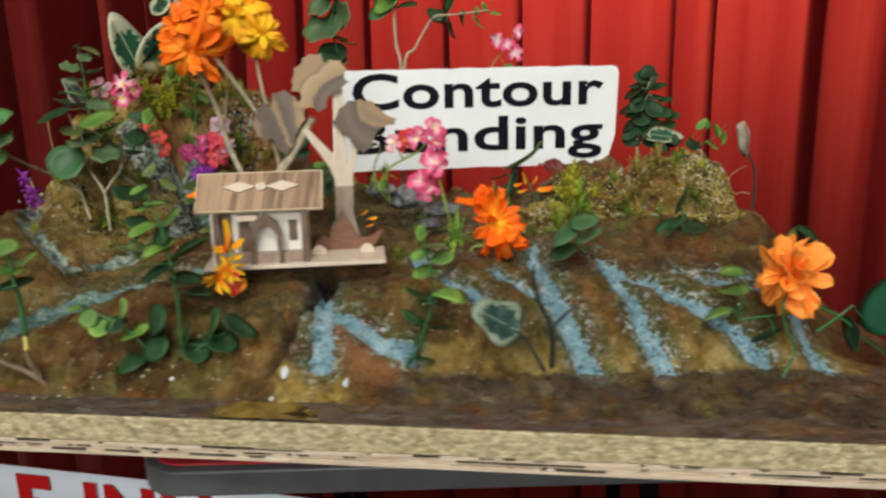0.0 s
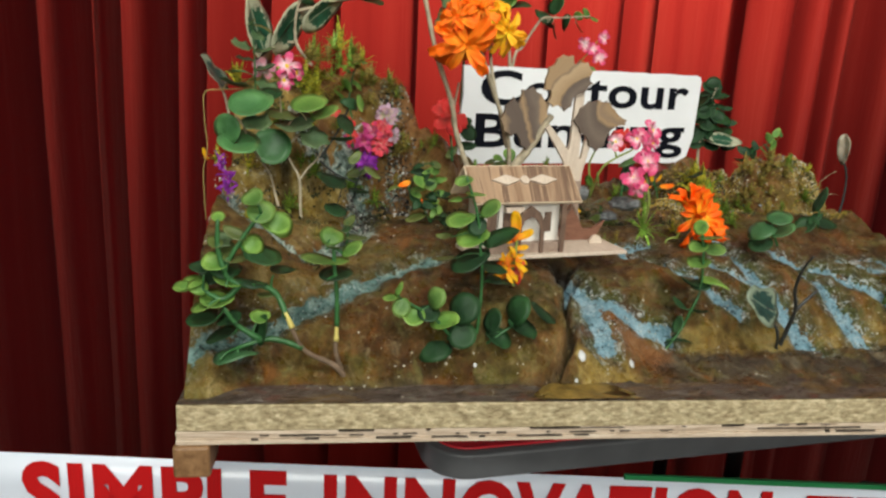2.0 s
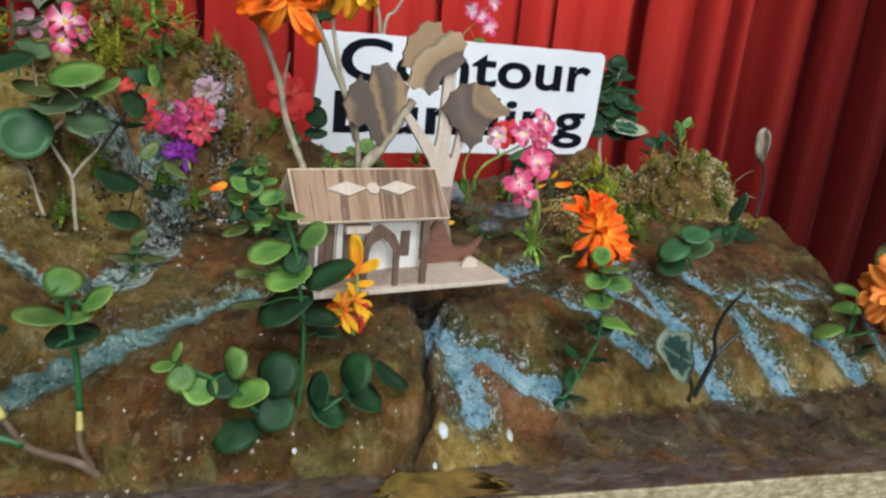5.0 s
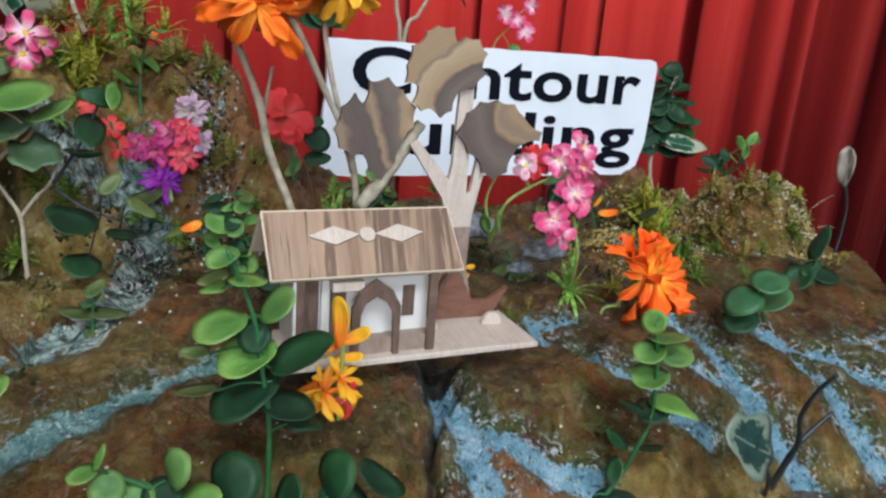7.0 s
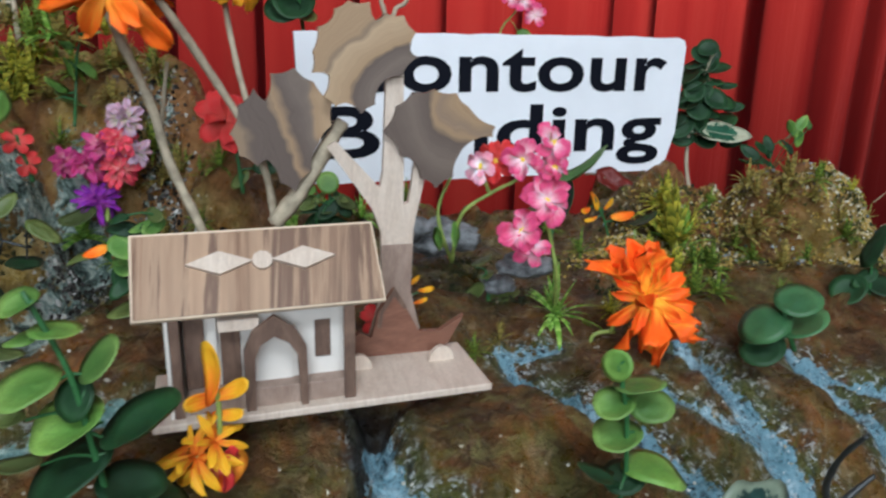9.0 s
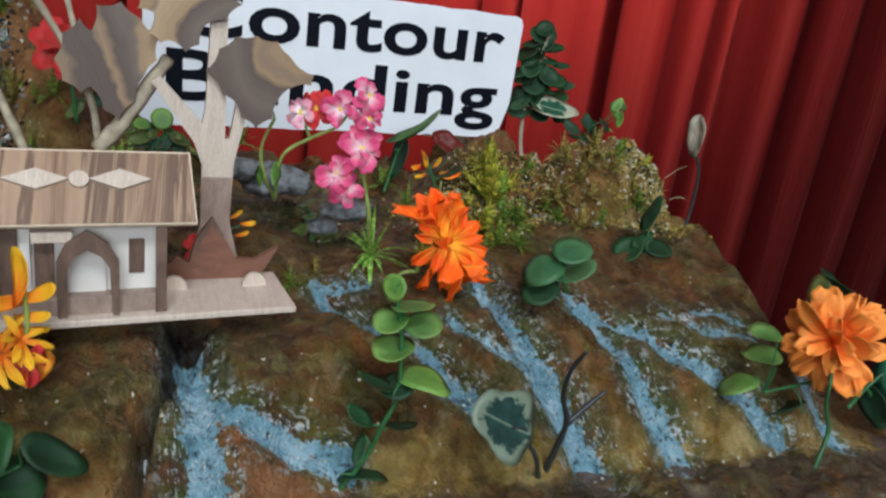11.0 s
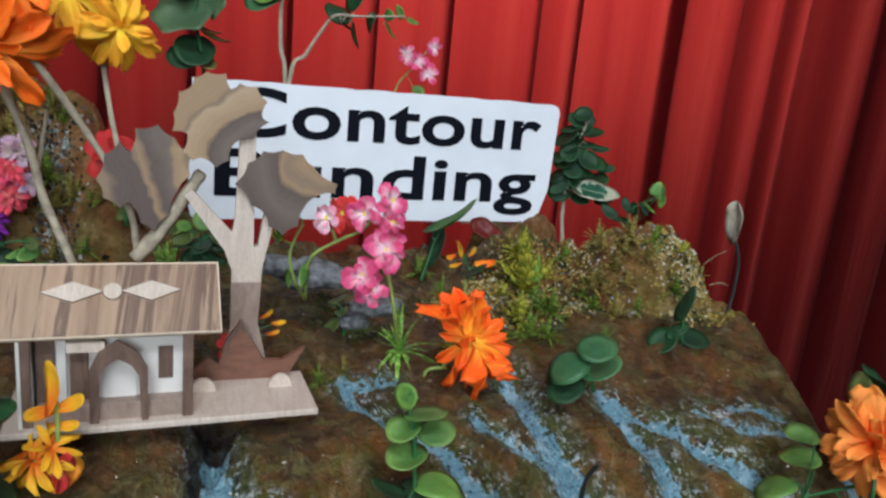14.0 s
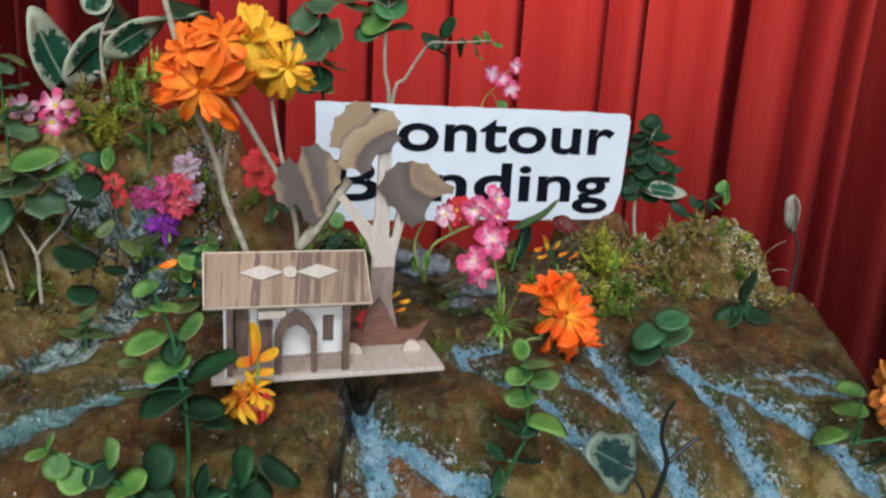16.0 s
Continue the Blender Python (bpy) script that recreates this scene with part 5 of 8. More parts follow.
def ivy_outline(a):
    r = 0.44 * (1 + 0.13 * math.cos(3 * a + 3.14) + 0.07 * math.cos(5 * a + 0.5))
    return 0.8 * r * math.sin(a), 0.5 - r * math.cos(a)


def spoon_outline(a):
    y = 0.5 - 0.5 * math.cos(a)
    return 0.4 * math.sin(a) * (0.3 + 0.95 * y), y


def lobed_outline(a):
    y = 0.5 - 0.5 * math.cos(a)
    return 0.42 * math.sin(a) * (1 + 0.22 * math.cos(6 * a)), y + 0.04 * math.sin(4 * a) * math.sin(a)


LEAVES = {
    "bright": leaf_mesh("leaf_bright", M_LEAF, round_outline, 0.05, 0.03),
    "dark": leaf_mesh("leaf_dark", M_LEAF_DARK, round_outline, 0.05, 0.06),
    "teal": leaf_mesh("leaf_teal", M_LEAF_TEAL, round_outline, 0.08, 0.0),
    "olive": leaf_mesh("leaf_olive", M_LEAF_OLIVE, oval_outline, 0.08, 0.12),
    "slim": leaf_mesh("leaf_slim", M_LEAF, oval_outline, 0.12, 0.15),
    "slimdark": leaf_mesh("leaf_slim_dark", M_LEAF_DARK, oval_outline, 0.12, 0.15),
    "grey": leaf_mesh("leaf_grey", M_LEAF_GREY, lobed_outline, 0.1, 0.1, n=30),
    "cream": leaf_mesh("leaf_cream", M_VARIEGATED, pointed_outline, 0.04, 0.12, 0.012, 0.01, 4, 24),
    "creamgrey": leaf_mesh("leaf_cream_grey", M_VARIEGATED_GREY, ivy_outline, 0.05, 0.1, 0.01, 0.02, 4, 28),
    "patched": leaf_mesh("leaf_highlit", M_HIGHLIT, round_outline, 0.05, 0.06, 0.012, 0.0, 4, 24),
    "gold": leaf_mesh("leaf_gold", M_GOLD, lance_outline, 0.15, 0.2),
    "orange": leaf_mesh("leaf_orange", M_ORANGE, oval_outline, 0.15, 0.2),
    "redleaf": leaf_mesh("leaf_red", M_RED_LEAF, pointed_outline, 0.15, 0.4, 0.012, 0.04),
    "dry": leaf_mesh("leaf_dry", M_DRY, lance_outline, 0.1, 0.75, 0.012, 0.03),
}


# further casts of the common leaves, each bent its own way
CASTS = {kind: [LEAVES[kind]] + [leaf_mesh(LEAVES[kind].name, mat, out, *form) for form in ((0.16, 0.1, 0.014, 0.01, 3, 28, 0.12, 0.22), (-0.1, 0.14, 0.014, 0.008, 3, 28, 0.2, -0.25), (0.1, -0.08, 0.014, 0.012, 3, 28, 0.26, 0.12))]
         for kind, mat, out in (("bright", M_LEAF, round_outline), ("dark", M_LEAF_DARK, round_outline), ("teal", M_LEAF_TEAL, round_outline), ("olive", M_LEAF_OLIVE, oval_outline), ("slim", M_LEAF, oval_outline), ("slimdark", M_LEAF_DARK, oval_outline))}


def petal_mesh(name, material, outline, curl, ripple=0.03, groove=0.12, twist=0.0, frill=0.03, lean=0.0, seed=0):
    """A thin petal one unit long along +y that bends down towards its tip, with a frilled, ragged rim."""
    rng = random.Random(seed)
    bm = bmesh.new()
    uv = bm.loops.layers.uv.new("UVMap")
    rows, nj = [], 9
    ph, cut = rng.uniform(0, 6), [1 + rng.uniform(-0.05, 0.03) for _ in range(7)]
    for lift in (0.0, -0.014):
        grid = []
        for j in range(nj):
            y = j / (nj - 1)
            a = math.acos(1 - 2 * min(max(y, 0.02), 0.985))
            w = abs(outline(a)[0])
            row = []
            for i, q in enumerate((-1, -0.7, -0.35, 0, 0.35, 0.7, 1)):
                x = w * q * (1 + 0.1 * math.sin(9 * y + ph) * abs(q)) + lean * y * y
                z = groove * abs(q) * w * 2 + ripple * math.sin(6 * y + 3 * q + ph) - curl * y * y + 0.25 * curl * y + twist * q * w * y * 2 + frill * abs(q) ** 2 * math.sin(17 * y + ph + q) * y
                row.append(bm.verts.new((x, y * (1 + (cut[i] - 1) * S((y - 0.7) / 0.3)), z + lift)))
            grid.append(row)
        for a, b in zip(grid, grid[1:]):
            for i in range(6):
                bm.faces.new((a[i], a[i + 1], b[i + 1], b[i]))
        rows.append(grid)
    up, lo = rows
    ring = lambda g: [r[0] for r in g] + g[-1][1:] + [r[6] for r in g[::-1]][1:] + g[0][::-1][1:-1]
    for (a, b), (c, d) in zip(zip(ring(up), ring(up)[1:] + ring(up)[:1]), zip(ring(lo), ring(lo)[1:] + ring(lo)[:1])):
        bm.faces.new((a, b, d, c))
    for f in bm.faces:
        for l in f.loops:
            l[uv].uv = (l.vert.co.x + 0.5, l.vert.co.y)
    return finish(name, bm, material)


def petal_casts(name, material, outline, curl, ripple, frill):
    """Four petals of one kind, each curled and twisted its own way."""
    return [petal_mesh(name, material, outline, curl * c, ripple, g, t, frill, e, k)
            for k, (c, g, t, e) in enumerate(((1.0, 0.12, 0.0, 0.0), (1.7, 0.22, 0.35, 0.08), (0.4, 0.3, -0.4, -0.1), (2.3, 0.05, -0.2, 0.05)))]


PETALS = {
    "orange": petal_casts("petal_orange", M_ORANGE, strap_outline, 0.4, 0.05, 0.05),
    "lily": petal_casts("petal_lily", M_LILY, strap_outline, 0.2, 0.06, 0.06),
    "yellow": petal_casts("petal_yellow", M_YELLOW, strap_outline, 0.4, 0.05, 0.05),
    "gold": petal_casts("petal_gold", M_GOLD, slim_outline, 0.3, 0.03, 0.04),
    "double": petal_casts("petal_double", M_PEACH, ray_outline, 0.25, 0.03, 0.03),
    "pink": petal_casts("petal_pink", M_PINK, spoon_outline, 0.15, 0.04, 0.06),
    "palepink": petal_casts("petal_palepink", M_PALEPINK, spoon_outline, 0.1, 0.04, 0.06),
    "red": petal_casts("petal_red", M_RED, spoon_outline, 0.2, 0.04, 0.05),
    "magenta": petal_casts("petal_magenta", M_MAGENTA, lance_outline, 0.25, 0.07, 0.07),
    "coral": petal_casts("petal_coral", M_CORAL, lance_outline, 0.25, 0.07, 0.07),
    "purple": petal_casts("petal_purple", M_PURPLE, slim_outline, 0.3, 0.07, 0.07),
    "lilac": petal_casts("petal_lilac", M_LILAC, lance_outline, 0.2, 0.07, 0.07),
}


def aim(centre, along_way, normal):
    """A pose whose y runs along a way and whose z is as near the normal as can be."""
    y = Vector(along_way).normalized()
    z = Vector(normal)
    z = (z - y * z.dot(y))
    if z.length < 1e-4:
        z = y.orthogonal()
    z.normalize()
    m = Matrix.Identity(4)
    m.col[0][:3], m.col[1][:3], m.col[2][:3] = y.cross(z), y, z
    m.translation = centre
    return m


def nearest(p, lines):
    best, spot = 9.0, None
    for line in lines:
        for q in line:
            d = (q - p).length
            if d < best:
                best, spot = d, q
    return spot


GROWN = {}


def plant(name, label, category, stems, leaves, stem_mat=None, r0=0.0013, r1=0.0008, group="", seed=1, petiole=True, stem_mats=(), radii=()):
    """Stems as smooth rods, and leaves given by centre, face, length and kind; each leaf's base turns to its stem."""
    stem_mat = stem_mat or M_STEM_GREEN
    foot = Vector(stems[0][0])
    ob = thing(name, foot, label, category, group)
    lines = []
    for i, s in enumerate(stems):
        bm = bmesh.new()
        thick, thin = radii[i] if i < len(radii) else (r0 if i == 0 else r0 * 0.85, r1)
        lines.append(tube(bm, s, thick, thin, 8, 0.12, seed + i))
        part("stem", bm, stem_mats[i] if i < len(stem_mats) else stem_mat, ob)
    GROWN[ob.name] = lines, stem_mat, r1 * 0.8, petiole
    leafage(ob, leaves, seed)
    return ob


def leafage(ob, leaves, seed=1):
    """Leaves for a plant whose stems stand: centre, face, length and kind of each."""
    lines, stem_mat, thin, petiole = GROWN[ob.name]
    rng = random.Random(seed)
    stalks = bmesh.new()
    for centre, face, size, kind in leaves:
        size *= 1.04
        c, nrm = Vector(centre), Vector(face).normalized()
        root = nearest(c, lines)
        way = c - root
        way = way - nrm * way.dot(nrm)
        if way.length < size * 0.12:
            way = nrm.orthogonal() + 0.3 * nrm.cross(Vector((0, 0, 1)))
            way = way - nrm * way.dot(nrm)
        way.normalize()
        m = aim(c - way * size * 0.5, way, nrm)
        me = rng.choice(CASTS[kind]) if kind in CASTS else LEAVES[kind]
        piece("leaf", me, m @ Matrix.Rotation(radians(rng.uniform(-6, 6)), 4, "X") @ Matrix.Diagonal((size, size, size, 1)), ob)
        gap = (c - way * size * 0.5) - root
        if petiole and 0.0015 < gap.length < 0.05:
            tube(stalks, [root, root + gap * 0.5 + Vector((0, 0, 0.1 * gap.length)), c - way * size * 0.42], thin, thin * 0.75, 5)
    if stalks.verts:
        part("stalk_work", stalks, stem_mat, ob)["kind"] = "stuff"
    else:
        stalks.free()


def bloom(ob, centre, face, size, kind, counts=((7, 1.0, 15), (6, 0.75, 45)), eye=0.0, seed=1, wild=12):
    """Rings of petals round a centre: count, length and how far they rise out of the face, in degrees."""
    rng = random.Random(seed)
    c, nrm = Vector(centre), Vector(face).normalized()
    a0 = nrm.orthogonal().normalized()
    b0 = nrm.cross(a0)
    head = bmesh.new()
    bmesh.ops.create_uvsphere(head, u_segments=8, v_segments=5, radius=max(eye, size * 0.08), matrix=Matrix.Translation(c) @ Vector((0, 0, 1)).rotation_difference(nrm).to_matrix().to_4x4() @ Matrix.Diagonal((1, 1, 0.55, 1)))
    fl = part("flower_head", head, M_EYE if eye else M_STEM_PALE, ob)
    for ring, (count, length, rise) in enumerate(counts):
        for i in range(count):
            a = 2 * math.pi * (i + 0.5 * ring) / count + radians(rng.uniform(-wild, wild))
            e = radians(rise + rng.uniform(-wild, wild))
            d = (a0 * math.cos(a) + b0 * math.sin(a)) * math.cos(e) + nrm * math.sin(e)
            up = nrm * math.cos(e) - (a0 * math.cos(a) + b0 * math.sin(a)) * math.sin(e)
            s = size * length * rng.uniform(0.85, 1.12)
            piece("petal", rng.choice(PETALS[kind]), aim(c + nrm * ring * size * 0.03, d, up) @ Matrix.Rotation(radians(rng.uniform(-15, 15)), 4, "Y") @ Matrix.Diagonal((s, s, s, 1)), fl)
    return fl


def tuft(name, label, foot, size, count, material, spread=60, up=(0, 0, 1), group="", width=0.05, seed=1, droop=0.5, category="grass tuft"):
    """A clump of narrow bent blades out of one point."""
    rng = random.Random(seed)
    ob = thing(name, foot, label, category, group)
    bm = bmesh.new()
    uv = bm.loops.layers.uv.new("UVMap")
    foot, up = Vector(foot), Vector(up).normalized()
    a0 = up.orthogonal().normalized()
    b0 = up.cross(a0)
    for k in range(count):
        a, e = rng.uniform(0, 2 * math.pi), radians(rng.uniform(0, spread))
        d = up * math.cos(e) + (a0 * math.cos(a) + b0 * math.sin(a)) * math.sin(e)
        side = d.cross(up + Vector((0.01, 0.02, 0))).normalized()
        ln = size * rng.uniform(0.6, 1.1)
        rows = []
        for j in range(5):
            u = j / 4
            p = foot + d * ln * u + Vector((0, 0, -1)) * droop * ln * u * u * math.sin(e)
            w = width * ln * (1 - u) ** 0.6 * (0.5 + 1.2 * u if u < 0.4 else 1)
            rows.append([bm.verts.new(p - side * w), bm.verts.new(p + up * w * 0.35), bm.verts.new(p + side * w)])
        for q, r in zip(rows, rows[1:]):
            for i in range(2):
                f = bm.faces.new((q[i], q[i + 1], r[i + 1], r[i]))
                for l in f.loops:
                    l[uv].uv = (0.5, 0.0 if l.vert in q else 0.9)
    part("foliage", bm, material, ob)["kind"] = "stuff"
    return ob

# ---- the planting ----
grown = plant("eucalyptus_sprig", "bright green round-leaved eucalyptus sprig standing before the house", "artificial plant",
      [[(-0.174, 0.517, 0.9981), (-0.1724, 0.515, 1.026), (-0.1722, 0.515, 1.054), (-0.1747, 0.515, 1.074), (-0.1782, 0.515, 1.097), (-0.1871, 0.515, 1.122)]],
      [((-0.1798, 0.515, 1.079), (-0.25, -0.23, 0.94), 0.0217, "bright"),
       ((-0.1593, 0.515, 1.079), (-0.56, -0.17, 0.81), 0.0249, "dark"),
       ((-0.1896, 0.515, 1.094), (-0.05, -0.25, 0.97), 0.0185, "bright"),
       ((-0.1694, 0.515, 1.1), (-0.61, -0.36, 0.7), 0.0156, "bright"),
       ((-0.1803, 0.515, 1.111), (-0.2, -0.17, 0.96), 0.0132, "bright"),
       ((-0.1884, 0.515, 1.118), (-0.13, -0.26, 0.96), 0.0117, "bright"),
       ((-0.1777, 0.515, 1.089), (-0.26, -0.71, 0.66), 0.0127, "dark"),
       ((-0.1813, 0.515, 1.067), (-0.18, -0.14, 0.97), 0.0263, "dark"),
       ((-0.165, 0.515, 1.058), (0, -0.27, 0.96), 0.0198, "dark"),
       ((-0.1981, 0.522, 1.08), (-0.14, -0.36, 0.92), 0.0112, "olive")], seed=3)
leafage(grown, [((-0.1977, 0.522, 1.065), (-0.07, -0.05, 1), 0.0166, "olive"),
       ((-0.1918, 0.522, 1.106), (-0.21, -0.28, 0.94), 0.0097, "bright"),
       ((-0.1589, 0.522, 1.051), (-0.11, -0.1, 0.99), 0.0163, "dark")], 2)
plant("eucalyptus_branch", "low eucalyptus branch with small bright leaves before dark ones", "artificial plant",
      [[(-0.1757, 0.517, 0.9986), (-0.19, 0.51, 1.01), (-0.2026, 0.51, 1.025), (-0.2165, 0.51, 1.035), (-0.2274, 0.51, 1.041)]],
      [((-0.22, 0.507, 1.03), (0, -0.43, 0.9), 0.0155, "bright"),
       ((-0.2282, 0.507, 1.037), (0.03, -0.83, 0.55), 0.0125, "bright"),
       ((-0.2358, 0.507, 1.044), (-0.06, -0.13, 0.99), 0.0102, "bright"),
       ((-0.2305, 0.507, 1.05), (-0.86, -0.48, 0.18), 0.0095, "slim"),
       ((-0.2068, 0.507, 1.042), (-0.91, -0.38, 0.16), 0.0155, "bright"),
       ((-0.2102, 0.507, 1.032), (-0.14, -0.44, 0.89), 0.0149, "dark"),
       ((-0.1883, 0.507, 1.034), (-0.85, -0.49, 0.2), 0.0225, "dark"),
       ((-0.1975, 0.507, 1.024), (-0.45, -0.23, 0.86), 0.0195, "bright"),
       ((-0.2037, 0.507, 1.009), (0.05, -0.4, 0.92), 0.0226, "dark"),
       ((-0.186, 0.507, 1.015), (-0.25, -0.76, 0.6), 0.0190, "dark")], seed=4)
plant("eucalyptus_branch", "low dark green eucalyptus branch on the hillside", "artificial plant",
      [[(-0.1725, 0.517, 0.9992), (-0.164, 0.51, 1.01), (-0.1524, 0.51, 1.018), (-0.1405, 0.51, 1.024)]],
      [((-0.1495, 0.507, 1.031), (-0.96, -0.25, 0.13), 0.0215, "dark"),
       ((-0.1315, 0.507, 1.027), (0.61, -0.39, 0.69), 0.0240, "slimdark"),
       ((-0.1443, 0.507, 1.017), (0.17, -0.35, 0.92), 0.0217, "dark"),
       ((-0.161, 0.507, 1.012), (0.13, -0.31, 0.94), 0.0192, "dark"),
       ((-0.1652, 0.507, 1.025), (-0.86, -0.46, 0.21), 0.0168, "dark")], seed=5)
grown = plant("eucalyptus_bush", "leafy eucalyptus bush leaning out on a bent twig", "artificial plant",
      [[(-0.259, 0.513, 0.9809), (-0.2687, 0.509, 0.9958), (-0.2754, 0.508, 1.001), (-0.2912, 0.505, 1.012), (-0.3014, 0.503, 1.034)],
       [(-0.2984, 0.5025, 1.028), (-0.3025, 0.5025, 1.038)],
       [(-0.3014, 0.503, 1.034), (-0.3073, 0.508, 1.048), (-0.3168, 0.508, 1.054), (-0.3292, 0.508, 1.055), (-0.338, 0.508, 1.064), (-0.3271, 0.508, 1.085), (-0.3164, 0.508, 1.099)],
       [(-0.3292, 0.508, 1.055), (-0.3394, 0.508, 1.046), (-0.3508, 0.508, 1.052)],
       [(-0.2919, 0.505, 1.013), (-0.3111, 0.505, 1.02), (-0.3316, 0.505, 1.015)],
       [(-0.3179, 0.505, 1.02), (-0.3313, 0.505, 1.03), (-0.3394, 0.505, 1.042)],
       [(-0.338, 0.508, 1.064), (-0.3419, 0.508, 1.078), (-0.3415, 0.508, 1.095)]],
      [((-0.3164, 0.508, 1.1), (0.04, -0.7, 0.71), 0.0170, "bright"),
       ((-0.3051, 0.508, 1.094), (0.05, -0.75, 0.66), 0.0164, "bright"),
       ((-0.3209, 0.508, 1.108), (-0.23, -0.56, 0.79), 0.0135, "bright"),
       ((-0.3156, 0.508, 1.073), (0, -0.36, 0.93), 0.0220, "dark"),
       ((-0.3533, 0.508, 1.055), (0.26, -0.74, 0.62), 0.0123, "bright"),
       ((-0.3494, 0.508, 1.043), (-0.35, -0.08, 0.93), 0.0186, "bright"),
       ((-0.3354, 0.508, 1.031), (-0.26, -0.19, 0.95), 0.0153, "dark"),
       ((-0.3416, 0.52, 1.095), (0.04, -0.68, 0.73), 0.0083, "bright"),
       ((-0.3374, 0.52, 1.075), (-0.19, -0.57, 0.8), 0.0188, "olive"),
       ((-0.3383, 0.52, 1.064), (0.03, -0.42, 0.91), 0.0217, "dark")], r0=0.0025, r1=0.0012, seed=6, stem_mats=(M_BARK, M_TIP))
leafage(grown, [((-0.3472, 0.52, 1.057), (0.04, -0.59, 0.81), 0.0133, "dark"),
       ((-0.3389, 0.52, 1.08), (0.03, -0.56, 0.83), 0.0139, "grey"),
       ((-0.3141, 0.505, 1.026), (-0.92, -0.35, 0.18), 0.0190, "dark"),
       ((-0.3343, 0.505, 1.014), (-0.36, 0, 0.93), 0.0266, "teal"),
       ((-0.3578, 0.511, 1.054), (-0.16, -0.18, 0.97), 0.0153, "bright"),
       ((-0.3441, 0.511, 1.067), (0.01, -0.47, 0.88), 0.0153, "bright"),
       ((-0.3364, 0.511, 1.057), (0.23, -0.26, 0.94), 0.0186, "bright"),
       ((-0.3213, 0.511, 1.08), (0.09, -0.76, 0.65), 0.0136, "bright"),
       ((-0.3076, 0.511, 1.093), (-0.04, -0.59, 0.81), 0.0173, "bright"),
       ((-0.3323, 0.511, 1.086), (0.11, -0.61, 0.79), 0.0152, "olive")], 2)
leafage(grown, [((-0.3439, 0.511, 1.082), (-0.06, -0.62, 0.78), 0.0133, "olive"),
       ((-0.3218, 0.511, 1.058), (0.08, -0.19, 0.98), 0.0200, "dark"),
       ((-0.352, 0.511, 1.031), (-0.22, -0.22, 0.95), 0.0187, "dark"),
       ((-0.341, 0.511, 1.023), (-0.12, -0.12, 0.99), 0.0202, "dark"),
       ((-0.33, 0.511, 1.011), (-0.19, -0.18, 0.97), 0.0167, "dark"),
       ((-0.3177, 0.511, 1.032), (0.08, -0.49, 0.87), 0.0128, "bright"),
       ((-0.3433, 0.511, 1.043), (0.11, -0.33, 0.94), 0.0205, "bright"),
       ((-0.3632, 0.511, 1.055), (0.16, -0.6, 0.79), 0.0104, "bright"),
       ((-0.3312, 0.511, 1.071), (0.04, -0.41, 0.91), 0.0185, "olive"),
       ((-0.3036, 0.511, 1.062), (-0.08, -0.22, 0.97), 0.0158, "dark")], 12)
leafage(grown, [((-0.3522, 0.511, 1.065), (0.13, -0.43, 0.89), 0.0134, "dark"),
       ((-0.3136, 0.511, 1.048), (0.07, -0.27, 0.96), 0.0127, "olive")], 22)
plant("eucalyptus_sprig", "short eucalyptus sprig with a bare cut twig at its foot", "artificial plant",
      [[(-0.2662, 0.511, 0.9936), (-0.2706, 0.507, 1.009), (-0.27, 0.507, 1.023)],
       [(-0.2704, 0.5065, 1.016), (-0.2702, 0.5065, 1.028)],
       [(-0.2701, 0.507, 1.026), (-0.2704, 0.507, 1.048), (-0.2721, 0.507, 1.066), (-0.273, 0.507, 1.083)]],
      [((-0.2738, 0.507, 1.086), (-0.08, -0.59, 0.81), 0.0154, "bright"),
       ((-0.2617, 0.507, 1.077), (-0.7, -0.3, 0.65), 0.0141, "bright"),
       ((-0.2826, 0.507, 1.069), (0.07, -0.06, 1), 0.0210, "bright"),
       ((-0.2713, 0.507, 1.06), (-0.11, -0.16, 0.98), 0.0213, "dark"),
       ((-0.27, 0.507, 1.068), (-0.03, -0.09, 1), 0.0141, "bright"),
       ((-0.273, 0.507, 1.078), (-0.01, 0.03, 1), 0.0154, "olive")], r0=0.0021, r1=0.0011, seed=7, stem_mats=(M_BARK, M_TIP))
